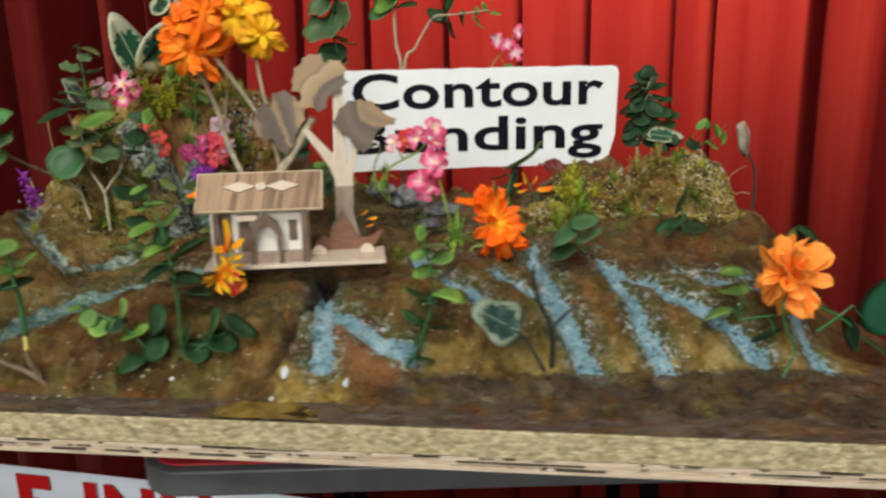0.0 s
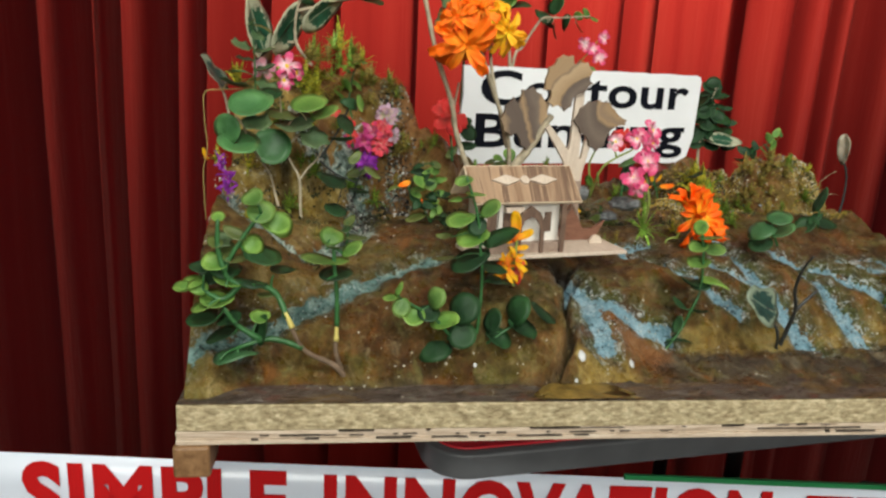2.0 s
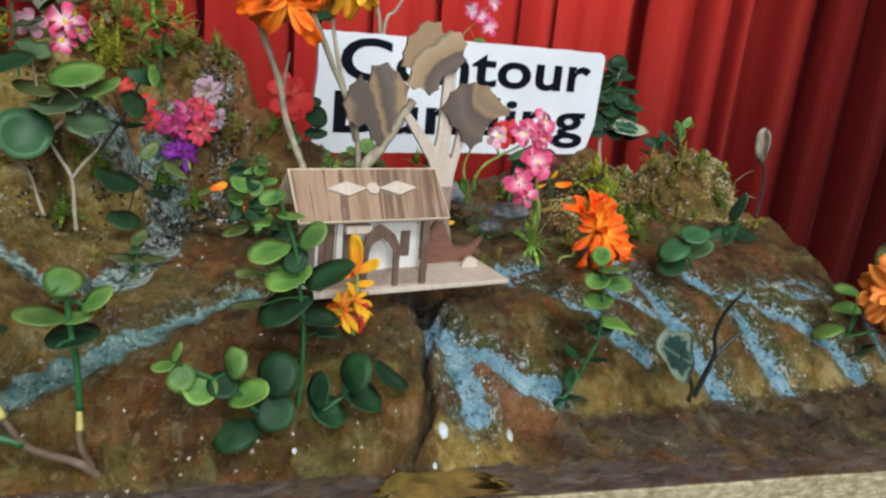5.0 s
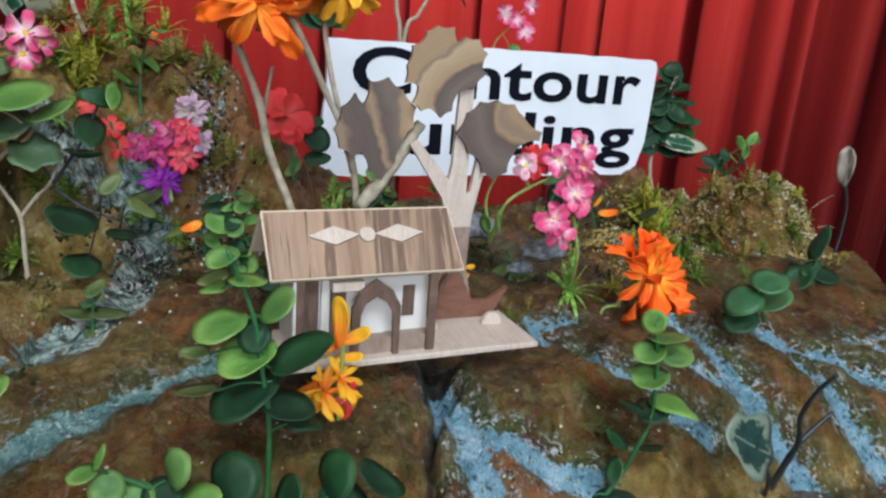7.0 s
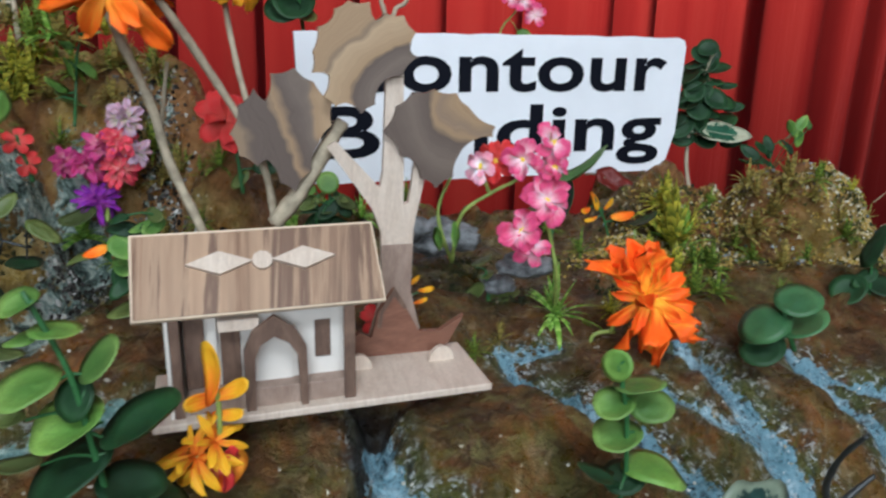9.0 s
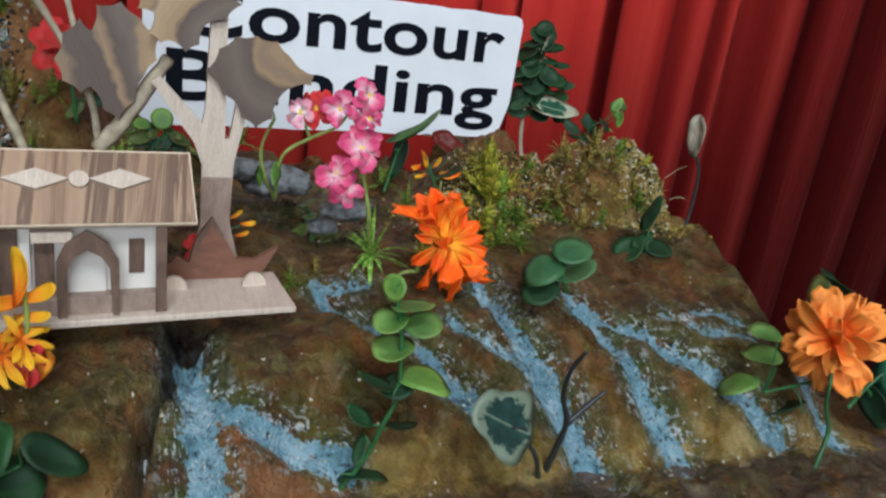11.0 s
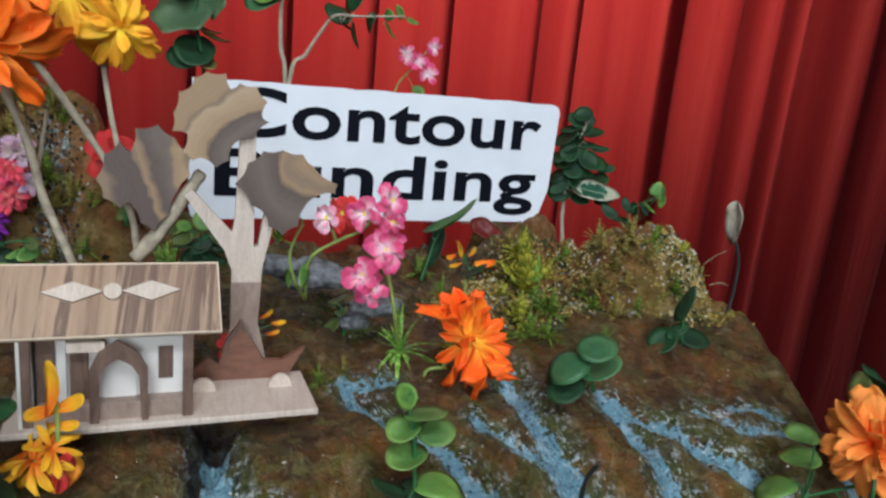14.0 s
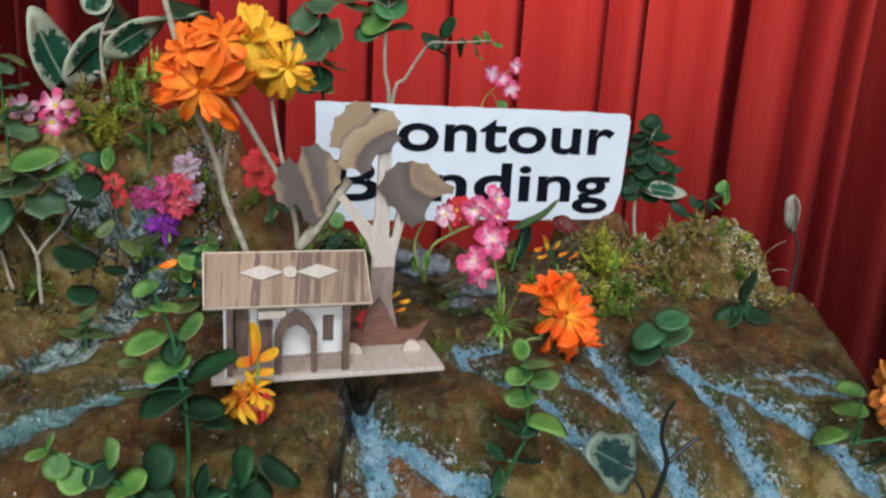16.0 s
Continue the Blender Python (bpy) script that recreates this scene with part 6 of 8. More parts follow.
grown = plant("forked_twig_tree", "forked dry twig with rounded blue-green leaves", "artificial plant",
      [[(-0.2805, 0.675, 1.045), (-0.2815, 0.675, 1.069), (-0.2821, 0.675, 1.091), (-0.2888, 0.675, 1.105), (-0.2945, 0.675, 1.116), (-0.2984, 0.675, 1.124)],
       [(-0.2821, 0.675, 1.091), (-0.275, 0.675, 1.101), (-0.2669, 0.675, 1.11), (-0.2631, 0.675, 1.122)],
       [(-0.2934, 0.68, 1.049), (-0.3004, 0.68, 1.073), (-0.305, 0.68, 1.093), (-0.3116, 0.665, 1.106), (-0.3178, 0.64, 1.118), (-0.3232, 0.61, 1.133), (-0.3265, 0.597, 1.144)],
       [(-0.2945, 0.675, 1.116), (-0.2838, 0.675, 1.127), (-0.2745, 0.675, 1.136)]],
      [((-0.3203, 0.595, 1.156), (-0.15, -0.64, 0.76), 0.0303, "teal"),
       ((-0.3373, 0.595, 1.14), (-0.36, -0.92, 0.11), 0.0215, "teal"),
       ((-0.3289, 0.595, 1.131), (0.11, -0.36, 0.93), 0.0297, "teal"),
       ((-0.3168, 0.595, 1.144), (-0.1, -0.57, 0.82), 0.0201, "grey"),
       ((-0.3046, 0.665, 1.118), (0.14, -0.76, 0.63), 0.0302, "teal"),
       ((-0.2757, 0.665, 1.153), (-0.16, -0.4, 0.9), 0.0292, "bright"),
       ((-0.2841, 0.665, 1.136), (-0.15, -0.32, 0.93), 0.0339, "grey"),
       ((-0.3101, 0.665, 1.159), (-0.05, -0.31, 0.95), 0.0278, "dark"),
       ((-0.2716, 0.665, 1.124), (0.08, -0.66, 0.75), 0.0241, "grey"),
       ((-0.2972, 0.665, 1.147), (0.28, -0.5, 0.82), 0.0254, "olive")], r0=0.0014, r1=0.0009, stem_mat=M_TWIG, seed=8)
leafage(grown, [((-0.2636, 0.665, 1.147), (-0.49, -0.2, 0.85), 0.0230, "bright")], 2)
plant("dark_leaf_branch", "dark green leafy branch before the waterfall rock", "artificial plant",
      [[(-0.2658, 0.675, 1.109), (-0.2572, 0.675, 1.122), (-0.2501, 0.675, 1.134), (-0.2427, 0.675, 1.151)],
       [(-0.2659, 0.675, 1.107), (-0.2521, 0.675, 1.096), (-0.2347, 0.675, 1.089)],
       [(-0.2658, 0.675, 1.109), (-0.2692, 0.675, 1.116), (-0.2716, 0.675, 1.119)]],
      [((-0.2461, 0.665, 1.139), (0.29, -0.22, 0.93), 0.0257, "slimdark"),
       ((-0.2407, 0.665, 1.155), (0.73, -0.65, 0.23), 0.0172, "slimdark"),
       ((-0.2383, 0.665, 1.111), (-0.1, -0.82, 0.56), 0.0144, "olive"),
       ((-0.2235, 0.665, 1.099), (0.28, -0.51, 0.81), 0.0164, "olive"),
       ((-0.2494, 0.665, 1.125), (0.03, 0.18, 0.98), 0.0282, "slimdark"),
       ((-0.2342, 0.665, 1.081), (0.11, 0.07, 0.99), 0.0265, "slimdark"),
       ((-0.2578, 0.665, 1.089), (0.25, -0.15, 0.96), 0.0258, "dark"),
       ((-0.2537, 0.665, 1.068), (0.21, -0.18, 0.96), 0.0193, "dark"),
       ((-0.2338, 0.665, 1.156), (0.66, -0.26, 0.71), 0.0167, "slim")], r0=0.001, r1=0.0007, seed=9, stem_mat=M_TWIG_DARK)
plant("small_olive_sprig", "small olive-green sprig on the slope under the waterfall", "artificial plant",
      [[(-0.2473, 0.64, 1.03), (-0.247, 0.64, 1.045), (-0.2456, 0.64, 1.063)]],
      [((-0.2448, 0.64, 1.064), (-0.07, -0.53, 0.84), 0.0136, "olive"),
       ((-0.2531, 0.64, 1.051), (0.19, -0.27, 0.94), 0.0177, "olive"),
       ((-0.2396, 0.64, 1.051), (-0.12, -0.24, 0.96), 0.0179, "olive"),
       ((-0.2547, 0.64, 1.039), (-0.1, -0.23, 0.97), 0.0190, "olive"),
       ((-0.2384, 0.64, 1.039), (0.13, -0.42, 0.9), 0.0181, "olive"),
       ((-0.2467, 0.64, 1.035), (0.02, -0.13, 0.99), 0.0180, "olive"),
       ((-0.2463, 0.64, 1.057), (-0.38, -0.23, 0.9), 0.0118, "grey")], seed=10)
grown = plant("eucalyptus_sprig", "upright bright eucalyptus sprig over the blue stream", "artificial plant",
      [[(-0.0477, 0.517, 0.9689), (-0.0292, 0.517, 0.9867), (-0.0145, 0.516, 1.009), (-0.0101, 0.513, 1.025), (-0.0047, 0.513, 1.039), (-0.0052, 0.513, 1.055), (-0.007, 0.513, 1.071), (-0.0111, 0.513, 1.087)]],
      [((-0.0116, 0.513, 1.087), (-0.68, -0.68, 0.27), 0.0109, "bright"),
       ((-0.0031, 0.513, 1.08), (-0.34, 0.06, 0.94), 0.0168, "bright"),
       ((-0.0112, 0.513, 1.072), (-0.1, -0.2, 0.98), 0.0139, "bright"),
       ((0.0023, 0.513, 1.071), (-0.4, -0.43, 0.81), 0.0147, "bright"),
       ((-0.0089, 0.513, 1.06), (0, -0.13, 0.99), 0.0166, "bright"),
       ((0.006, 0.513, 1.049), (-0.07, 0.03, 1), 0.0221, "bright"),
       ((-0.0158, 0.513, 1.045), (0.44, -0.13, 0.89), 0.0182, "slimdark"),
       ((-0.0051, 0.513, 1.044), (-0.27, -0.38, 0.88), 0.0155, "dark"),
       ((-0.02, 0.516, 1.029), (0.57, -0.5, 0.66), 0.0141, "slimdark"),
       ((-0.0006, 0.516, 1.022), (0.04, 0.21, 0.98), 0.0171, "slimdark")], seed=11)
leafage(grown, [((-0.0173, 0.516, 1.013), (-0.91, 0.07, 0.42), 0.0129, "teal"),
       ((-0.0157, 0.516, 1.001), (-0.09, 0.32, 0.94), 0.0209, "slimdark")], 2)
plant("round_leaf_rosette", "rosette of three large round blue-green leaves", "artificial plant",
      [[(0.1074, 0.577, 1.055), (0.1025, 0.577, 1.065), (0.0992, 0.577, 1.073)]],
      [((0.1049, 0.577, 1.08), (-0.47, -0.46, 0.75), 0.0205, "teal"),
       ((0.0901, 0.577, 1.071), (-0.32, -0.41, 0.86), 0.0223, "teal"),
       ((0.1103, 0.577, 1.066), (-0.4, -0.05, 0.92), 0.0222, "teal"),
       ((0.0909, 0.577, 1.058), (-0.11, -0.3, 0.95), 0.0194, "dark")], seed=12)
plant("variegated_leaf", "single grey-green variegated leaf on a dark wire", "artificial plant",
      [[(0.0711, 0.515, 0.9859), (0.0611, 0.505, 1.007), (0.0539, 0.505, 1.017), (0.0418, 0.497, 1.03)]],
      [((0.0377, 0.496, 1.033), (0.38, -0.83, 0.4), 0.0396, "creamgrey")], stem_mat=M_TWIG_DARK)
plant("wire_twig", "bent dark wire twig stuck in the stream", "artificial twig",
      [[(0.074, 0.517, 0.9868), (0.0739, 0.51, 1.008), (0.0709, 0.502, 1.027), (0.0632, 0.497, 1.043), (0.0578, 0.487, 1.061), (0.0569, 0.478, 1.074)],
       [(0.0717, 0.503, 1.025), (0.0814, 0.503, 1.034), (0.0888, 0.503, 1.04)]],
      [], stem_mat=M_TWIG_DARK, r0=0.0019, r1=0.0008)
plant("dry_twig", "thin dry twig lying at the foot of the hill", "artificial twig",
      [[(0.1375, 0.5, 0.9721), (0.158, 0.5, 0.976), (0.1871, 0.505, 0.979), (0.2018, 0.51, 0.9864)]],
      [], stem_mat=M_TWIG_DARK, r0=0.0011, r1=0.0006)
right = plant("orange_double_flower", "full double orange flower on a dark bent stem", "artificial flower",
      [[(0.2138, 0.49, 0.9776), (0.2227, 0.495, 0.9936), (0.23, 0.5, 1.007), (0.2223, 0.5, 1.024), (0.2197, 0.5, 1.039), (0.2295, 0.512, 1.05)], [(0.2449, 0.52, 1.026), (0.2238, 0.52, 1.024), (0.2004, 0.52, 1.021)], [(0.2464, 0.515, 1.033), (0.2689, 0.515, 1.021), (0.2814, 0.515, 1.009), (0.3001, 0.515, 0.9944), (0.3004, 0.515, 0.9793)]],
      [((0.1856, 0.525, 1.027), (-0.33, -0.01, 0.94), 0.0208, "bright"),
       ((0.1975, 0.525, 1.038), (-0.04, -0.08, 1), 0.0195, "bright"),
       ((0.1949, 0.525, 1.051), (0.01, -0.14, 0.99), 0.0162, "bright"),
       ((0.22, 0.525, 1.007), (-0.17, 0.32, 0.93), 0.0330, "slimdark"),
       ((0.2482, 0.535, 1.072), (0.51, -0.28, 0.81), 0.0359, "slimdark"),
       ((0.2369, 0.535, 1.071), (-0.76, 0.07, 0.65), 0.0226, "olive"),
       ((0.2485, 0.51, 1.036), (-0.92, 0.19, 0.34), 0.0192, "slimdark"),
       ((0.2721, 0.51, 1.013), (-0.96, 0.21, 0.2), 0.0267, "slimdark")], seed=13)
bloom(right, (0.2301, 0.512, 1.053), (-0.92, -0.3, 0.25), 0.0268, "double", counts=((13, 1.0, -10), (13, 0.97, 12), (12, 0.86, 34), (9, 0.66, 58)), seed=4, wild=16)
plant("round_highlit_leaf", "large round dark green leaf with a painted glossy highlight", "artificial plant",
      [[(0.2454, 0.505, 1.017), (0.2612, 0.51, 1.025), (0.2702, 0.51, 1.033)]],
      [((0.2969, 0.507, 1.033), (-0.78, -0.22, 0.58), 0.0472, "patched")])
plant("dried_leaf_stem", "curled dry leaf on a thin dark stem", "artificial plant",
      [[(0.273, 0.7, 1.027), (0.2776, 0.7, 1.051), (0.2801, 0.7, 1.07), (0.2792, 0.7, 1.094), (0.2719, 0.7, 1.111)]],
      [((0.2685, 0.698, 1.123), (-0.8, -0.56, -0.2), 0.031, "dry")], stem_mat=M_TWIG_DARK, r0=0.0014, r1=0.001)
middle = plant("orange_flower", "orange lily-like flower with a yellow throat", "artificial flower",
      [[(0.0351, 0.615, 1.053), (0.0362, 0.61, 1.064), (0.0433, 0.61, 1.07)], [(0.0371, 0.615, 1.053), (0.0256, 0.615, 1.051), (0.0253, 0.615, 1.033)]],
      [((0.049, 0.62, 1.107), (-0.45, -0.09, 0.89), 0.0183, "slimdark")], stem_mat=M_STEM_PALE, seed=15)
bloom(middle, (0.0440, 0.604, 1.073), (-0.3, -0.3, 0.9), 0.031, "lily", counts=((5, 1.0, 58), (5, 0.95, 76)), eye=0.0022, seed=9, wild=15)
bloom(middle, (0.0455, 0.602, 1.078), (0.26, -0.38, -0.88), 0.030, "lily", counts=((5, 1.0, 60), (5, 0.95, 76)), eye=0.0022, seed=10, wild=15)
bloom(middle, (0.0445, 0.601, 1.076), (-0.3, -0.92, 0.1), 0.0205, "lily", counts=((6, 1.0, 14), (6, 0.85, 46)), eye=0.0022, seed=12, wild=20)
pinks = plant("pink_flower_spray", "spray of pink flowers with white hearts and yellow eyes", "artificial flower",
      [[(0.0116, 0.63, 1.063), (0.0064, 0.618, 1.083), (0.003, 0.618, 1.098), (-0.0011, 0.618, 1.113), (-0.0058, 0.618, 1.127)], [(-0.0384, 0.64, 1.084), (-0.0461, 0.625, 1.099), (-0.049, 0.625, 1.114), (-0.0433, 0.625, 1.129)], [(-0.0384, 0.64, 1.084), (-0.0393, 0.622, 1.111), (-0.0262, 0.622, 1.121), (-0.0139, 0.622, 1.127), (-0.0089, 0.622, 1.133)], [(-0.0262, 0.622, 1.121), (-0.0283, 0.622, 1.126), (-0.0306, 0.622, 1.133)]],
      [((-0.0479, 0.62, 1.133), (-0.15, -0.71, 0.68), 0.0048, "grey"), ((-0.0488, 0.62, 1.101), (-0.98, -0.06, 0.19), 0.0141, "slim"), ((-0.0417, 0.62, 1.103), (0.82, -0.37, 0.44), 0.0141, "slim")], stem_mat=M_STEM_PALE, r0=0.0012, r1=0.0007)
bloom(pinks, (-0.0019, 0.614, 1.119), (0.03, -0.93, 0.37), 0.0116, "pink", counts=((6, 1.0, 10), (4, 0.8, 38)), eye=0.0026, seed=0, wild=20)
bloom(pinks, (-0.0133, 0.614, 1.106), (-0.42, -0.83, 0.37), 0.0109, "pink", counts=((6, 1.0, 10), (4, 0.8, 38)), eye=0.0026, seed=1, wild=20)
bloom(pinks, (-0.0141, 0.614, 1.138), (-0.51, -0.81, 0.3), 0.0100, "pink", counts=((6, 1.0, 10), (4, 0.8, 38)), eye=0.0026, seed=2, wild=20)
bloom(pinks, (-0.001, 0.614, 1.145), (0.2, -0.93, 0.32), 0.0094, "pink", counts=((6, 1.0, 10), (4, 0.8, 38)), eye=0.0026, seed=3, wild=20)
bloom(pinks, (-0.0076, 0.614, 1.098), (0.04, -0.91, 0.41), 0.0106, "pink", counts=((6, 1.0, 10), (4, 0.8, 38)), eye=0.0027, seed=4, wild=20)
bloom(pinks, (0, 0.614, 1.134), (-0.17, -0.92, 0.35), 0.0070, "pink", counts=((6, 1.0, 10), (4, 0.8, 38)), eye=0.0026, seed=5, wild=20)
bloom(pinks, (-0.0236, 0.622, 1.136), (-0.56, -0.78, 0.29), 0.0098, "red", counts=((6, 1.0, 10), (4, 0.8, 38)), eye=0.0026, seed=6, wild=20)
bloom(pinks, (-0.033, 0.614, 1.135), (-0.39, -0.86, 0.32), 0.0076, "palepink", counts=((6, 1.0, 10), (4, 0.8, 38)), eye=0.0026, seed=7, wild=20)
tuft("grass_tuft", "bright green plastic grass tuft", (0.0152, 0.6379, 1.054), 0.0291, 44, M_BLADE_BRIGHT, spread=100, droop=0.45, width=0.07)
tuft("grass_tuft", "dark mossy grass tuft beside the base plate", (-0.032, 0.6165, 1.046), 0.0123, 40, M_BLADE, spread=80)
golden = plant("golden_flower", "small golden flower with a red heart before the house", "artificial flower",
      [[(-0.1416, 0.535, 1.04), (-0.142, 0.54, 1.049), (-0.1434, 0.54, 1.061)]],
      [((-0.1555, 0.538, 1.053), (-0.47, -0.3, 0.8), 0.0148, "gold"), ((-0.1395, 0.538, 1.046), (0.6, -0.72, 0.34), 0.0155, "orange"), ((-0.149, 0.537, 1.047), (-0.7, -0.5, 0.51), 0.0135, "gold")], stem_mat=M_STEM_PALE, r0=0.001)
bloom(golden, (-0.1485, 0.534, 1.055), (-0.57, -0.62, 0.53), 0.0145, "gold", counts=((5, 1.0, 10), (5, 0.8, 45)), seed=5, wild=34)
bloom(golden, (-0.1425, 0.534, 1.060), (0.16, -0.74, 0.65), 0.0115, "gold", counts=((5, 1.0, 15), (4, 0.8, 50)), seed=6, wild=34)
bloom(golden, (-0.1395, 0.535, 1.051), (0.4, -0.85, 0.2), 0.0085, "red", counts=((5, 1.0, 15),), seed=7, wild=34)
plant("golden_leaf_sprig", "upright golden leaves beside the porch", "artificial plant",
      [[(-0.1422, 0.538, 1.051), (-0.1406, 0.538, 1.065), (-0.141, 0.538, 1.079)]],
      [((-0.1417, 0.538, 1.083), (-0.7, -0.7, 0.09), 0.021, "gold"), ((-0.1352, 0.538, 1.076), (-0.45, -0.75, 0.46), 0.0145, "gold"), ((-0.1465, 0.538, 1.073), (0.45, -0.77, 0.41), 0.0135, "gold"), ((-0.1375, 0.538, 1.067), (-0.4, -0.56, 0.74), 0.0115, "gold")], stem_mat=M_STEM_PALE, r0=0.0009)
plant("golden_leaf_sprig", "sprig of small golden leaves", "artificial plant",
      [[(0.0937, 0.75, 1.06), (0.0891, 0.75, 1.073), (0.083, 0.75, 1.085)]],
      [((0.0825, 0.75, 1.085), (-0.92, -0.38, 0.08), 0.0131, "gold"),
       ((0.0753, 0.75, 1.078), (0.29, -0.69, 0.66), 0.0103, "gold"),
       ((0.0926, 0.75, 1.082), (-0.8, -0.4, 0.44), 0.0094, "gold"),
       ((0.1025, 0.75, 1.073), (-0.24, -0.39, 0.89), 0.0160, "orange"),
       ((0.0802, 0.75, 1.072), (-0.23, -0.46, 0.86), 0.0094, "gold")], r0=0.0008)
plant("long_leaf", "long pointed green leaf below the sign", "artificial plant",
      [[(0.0607, 0.77, 1.054), (0.0703, 0.785, 1.071), (0.0728, 0.785, 1.083)]],
      [((0.0869, 0.785, 1.098), (-0.66, 0.07, 0.74), 0.0466, "slim"),
       ((0.076, 0.785, 1.076), (-0.87, -0.13, 0.47), 0.0345, "slimdark")])
grown = plant("dark_leaf_bush", "dark eucalyptus bush beside the sign", "artificial plant",
      [[(0.2163, 0.86, 1.058), (0.2235, 0.885, 1.083), (0.2235, 0.885, 1.112), (0.2284, 0.885, 1.141), (0.2353, 0.885, 1.173)]],
      [((0.231, 0.885, 1.177), (-0.27, -0.67, 0.69), 0.0176, "dark"),
       ((0.2259, 0.885, 1.173), (0.34, -0.68, 0.66), 0.0176, "dark"),
       ((0.2358, 0.885, 1.17), (-0.2, -0.86, 0.47), 0.0177, "slimdark"),
       ((0.2217, 0.885, 1.166), (-0.22, -0.29, 0.93), 0.0216, "slimdark"),
       ((0.2321, 0.885, 1.163), (-0.4, -0.52, 0.75), 0.0200, "dark"),
       ((0.244, 0.885, 1.16), (-0.34, -0.37, 0.87), 0.0195, "dark"),
       ((0.2174, 0.885, 1.156), (-0.63, -0.18, 0.75), 0.0228, "dark"),
       ((0.2388, 0.885, 1.153), (-0.36, -0.5, 0.79), 0.0207, "slimdark"),
       ((0.2249, 0.885, 1.149), (-0.58, -0.22, 0.78), 0.0223, "dark"),
       ((0.2528, 0.885, 1.147), (-0.24, -0.54, 0.81), 0.0167, "slimdark")], stem_mat=M_TWIG, r0=0.0021, r1=0.001, seed=21)
leafage(grown, [((0.2309, 0.885, 1.143), (-0.58, -0.77, 0.28), 0.0172, "dark"),
       ((0.2104, 0.885, 1.139), (-0.35, -0.44, 0.83), 0.0177, "dark"),
       ((0.2491, 0.885, 1.136), (-0.52, -0.29, 0.8), 0.0214, "dark"),
       ((0.2197, 0.885, 1.132), (-0.29, -0.3, 0.91), 0.0207, "dark"),
       ((0.2614, 0.885, 1.13), (-0.47, -0.8, 0.37), 0.0175, "slimdark"),
       ((0.2393, 0.885, 1.125), (-0.3, -0.73, 0.61), 0.0185, "slimdark"),
       ((0.2112, 0.885, 1.121), (-0.69, -0.43, 0.58), 0.0173, "dark"),
       ((0.254, 0.885, 1.119), (-0.65, -0.37, 0.66), 0.0210, "dark"),
       ((0.2269, 0.885, 1.115), (-0.38, -0.46, 0.8), 0.0220, "dark"),
       ((0.2449, 0.885, 1.112), (-0.15, -0.5, 0.85), 0.0186, "dark")], 2)
leafage(grown, [((0.247, 0.872, 1.1115), (-0.25, -0.5, 0.8), 0.045, "cream"),
       ((0.2255, 0.88, 1.128), (-0.2, -0.7, 0.6), 0.0215, "dark"),
       ((0.2145, 0.88, 1.112), (-0.4, -0.6, 0.6), 0.0225, "slimdark"),
       ((0.2395, 0.88, 1.136), (-0.1, -0.8, 0.5), 0.0205, "dark"),
       ((0.2335, 0.88, 1.112), (0.1, -0.7, 0.6), 0.0225, "dark"),
       ((0.2205, 0.88, 1.143), (-0.3, -0.7, 0.6), 0.0185, "dark"),
       ((0.2465, 0.88, 1.108), (-0.3, -0.5, 0.8), 0.0215, "slimdark")], 31)
leafage(grown, [((0.2179, 0.885, 1.107), (0.07, -0.83, 0.55), 0.0209, "dark"),
       ((0.2611, 0.885, 1.105), (-0.84, -0.36, 0.42), 0.0193, "dark"),
       ((0.2388, 0.885, 1.101), (-0.04, -0.69, 0.72), 0.0187, "dark")], 12)
grown = plant("thin_sprig", "thin sprig of small green leaves on the rock", "artificial plant",
      [[(0.2344, 0.78, 1.088), (0.2756, 0.86, 1.083), (0.2825, 0.86, 1.099), (0.299, 0.86, 1.107), (0.3118, 0.86, 1.122)]],
      [((0.275, 0.86, 1.099), (0.53, -0.57, 0.63), 0.0183, "slimdark"),
       ((0.2841, 0.86, 1.097), (-0.93, -0.24, 0.28), 0.0149, "slimdark"),
       ((0.2988, 0.86, 1.1), (0.28, -0.45, 0.85), 0.0161, "slim"),
       ((0.3027, 0.86, 1.115), (-0.95, -0.26, 0.15), 0.0149, "slim"),
       ((0.3104, 0.86, 1.107), (-0.9, -0.15, 0.4), 0.0150, "slim"),
       ((0.2671, 0.86, 1.085), (0.06, -0.13, 0.99), 0.0229, "slimdark")], r0=0.0007, r1=0.0005)
leafage(grown, [((0.2243, 0.8, 1.1056), (-0.3, -0.7, 0.6), 0.0165, "slimdark"), ((0.2389, 0.8, 1.1127), (-0.1, -0.8, 0.5), 0.0135, "slimdark"), ((0.2565, 0.8, 1.1123), (0.3, -0.7, 0.6), 0.0165, "slimdark"),
       ((0.2646, 0.8, 1.1271), (-0.4, -0.7, 0.5), 0.0135, "slim"), ((0.2718, 0.8, 1.1287), (0.3, -0.8, 0.4), 0.0125, "slim"), ((0.2405, 0.8, 1.099), (0.2, -0.6, 0.7), 0.014, "slimdark")], 14)
plant("curled_red_leaf", "dark red curled leaf lying under the sign", "artificial leaf",
      [[(0.1045, 0.822, 1.088), (0.1104, 0.82, 1.0885), (0.118, 0.815, 1.086)]],
      [((0.1235, 0.812, 1.083), (-0.2, -0.7, 0.7), 0.03, "redleaf")], stem_mat=M_BARK, r0=0.001, petiole=False)
tuft("yellow_fern", "feathery yellow-green fern before the sign", (0.1215, 0.715, 1.062), 0.042, 34, M_BLADE_YELLOW, spread=48, width=0.12, seed=63, category="artificial fern")
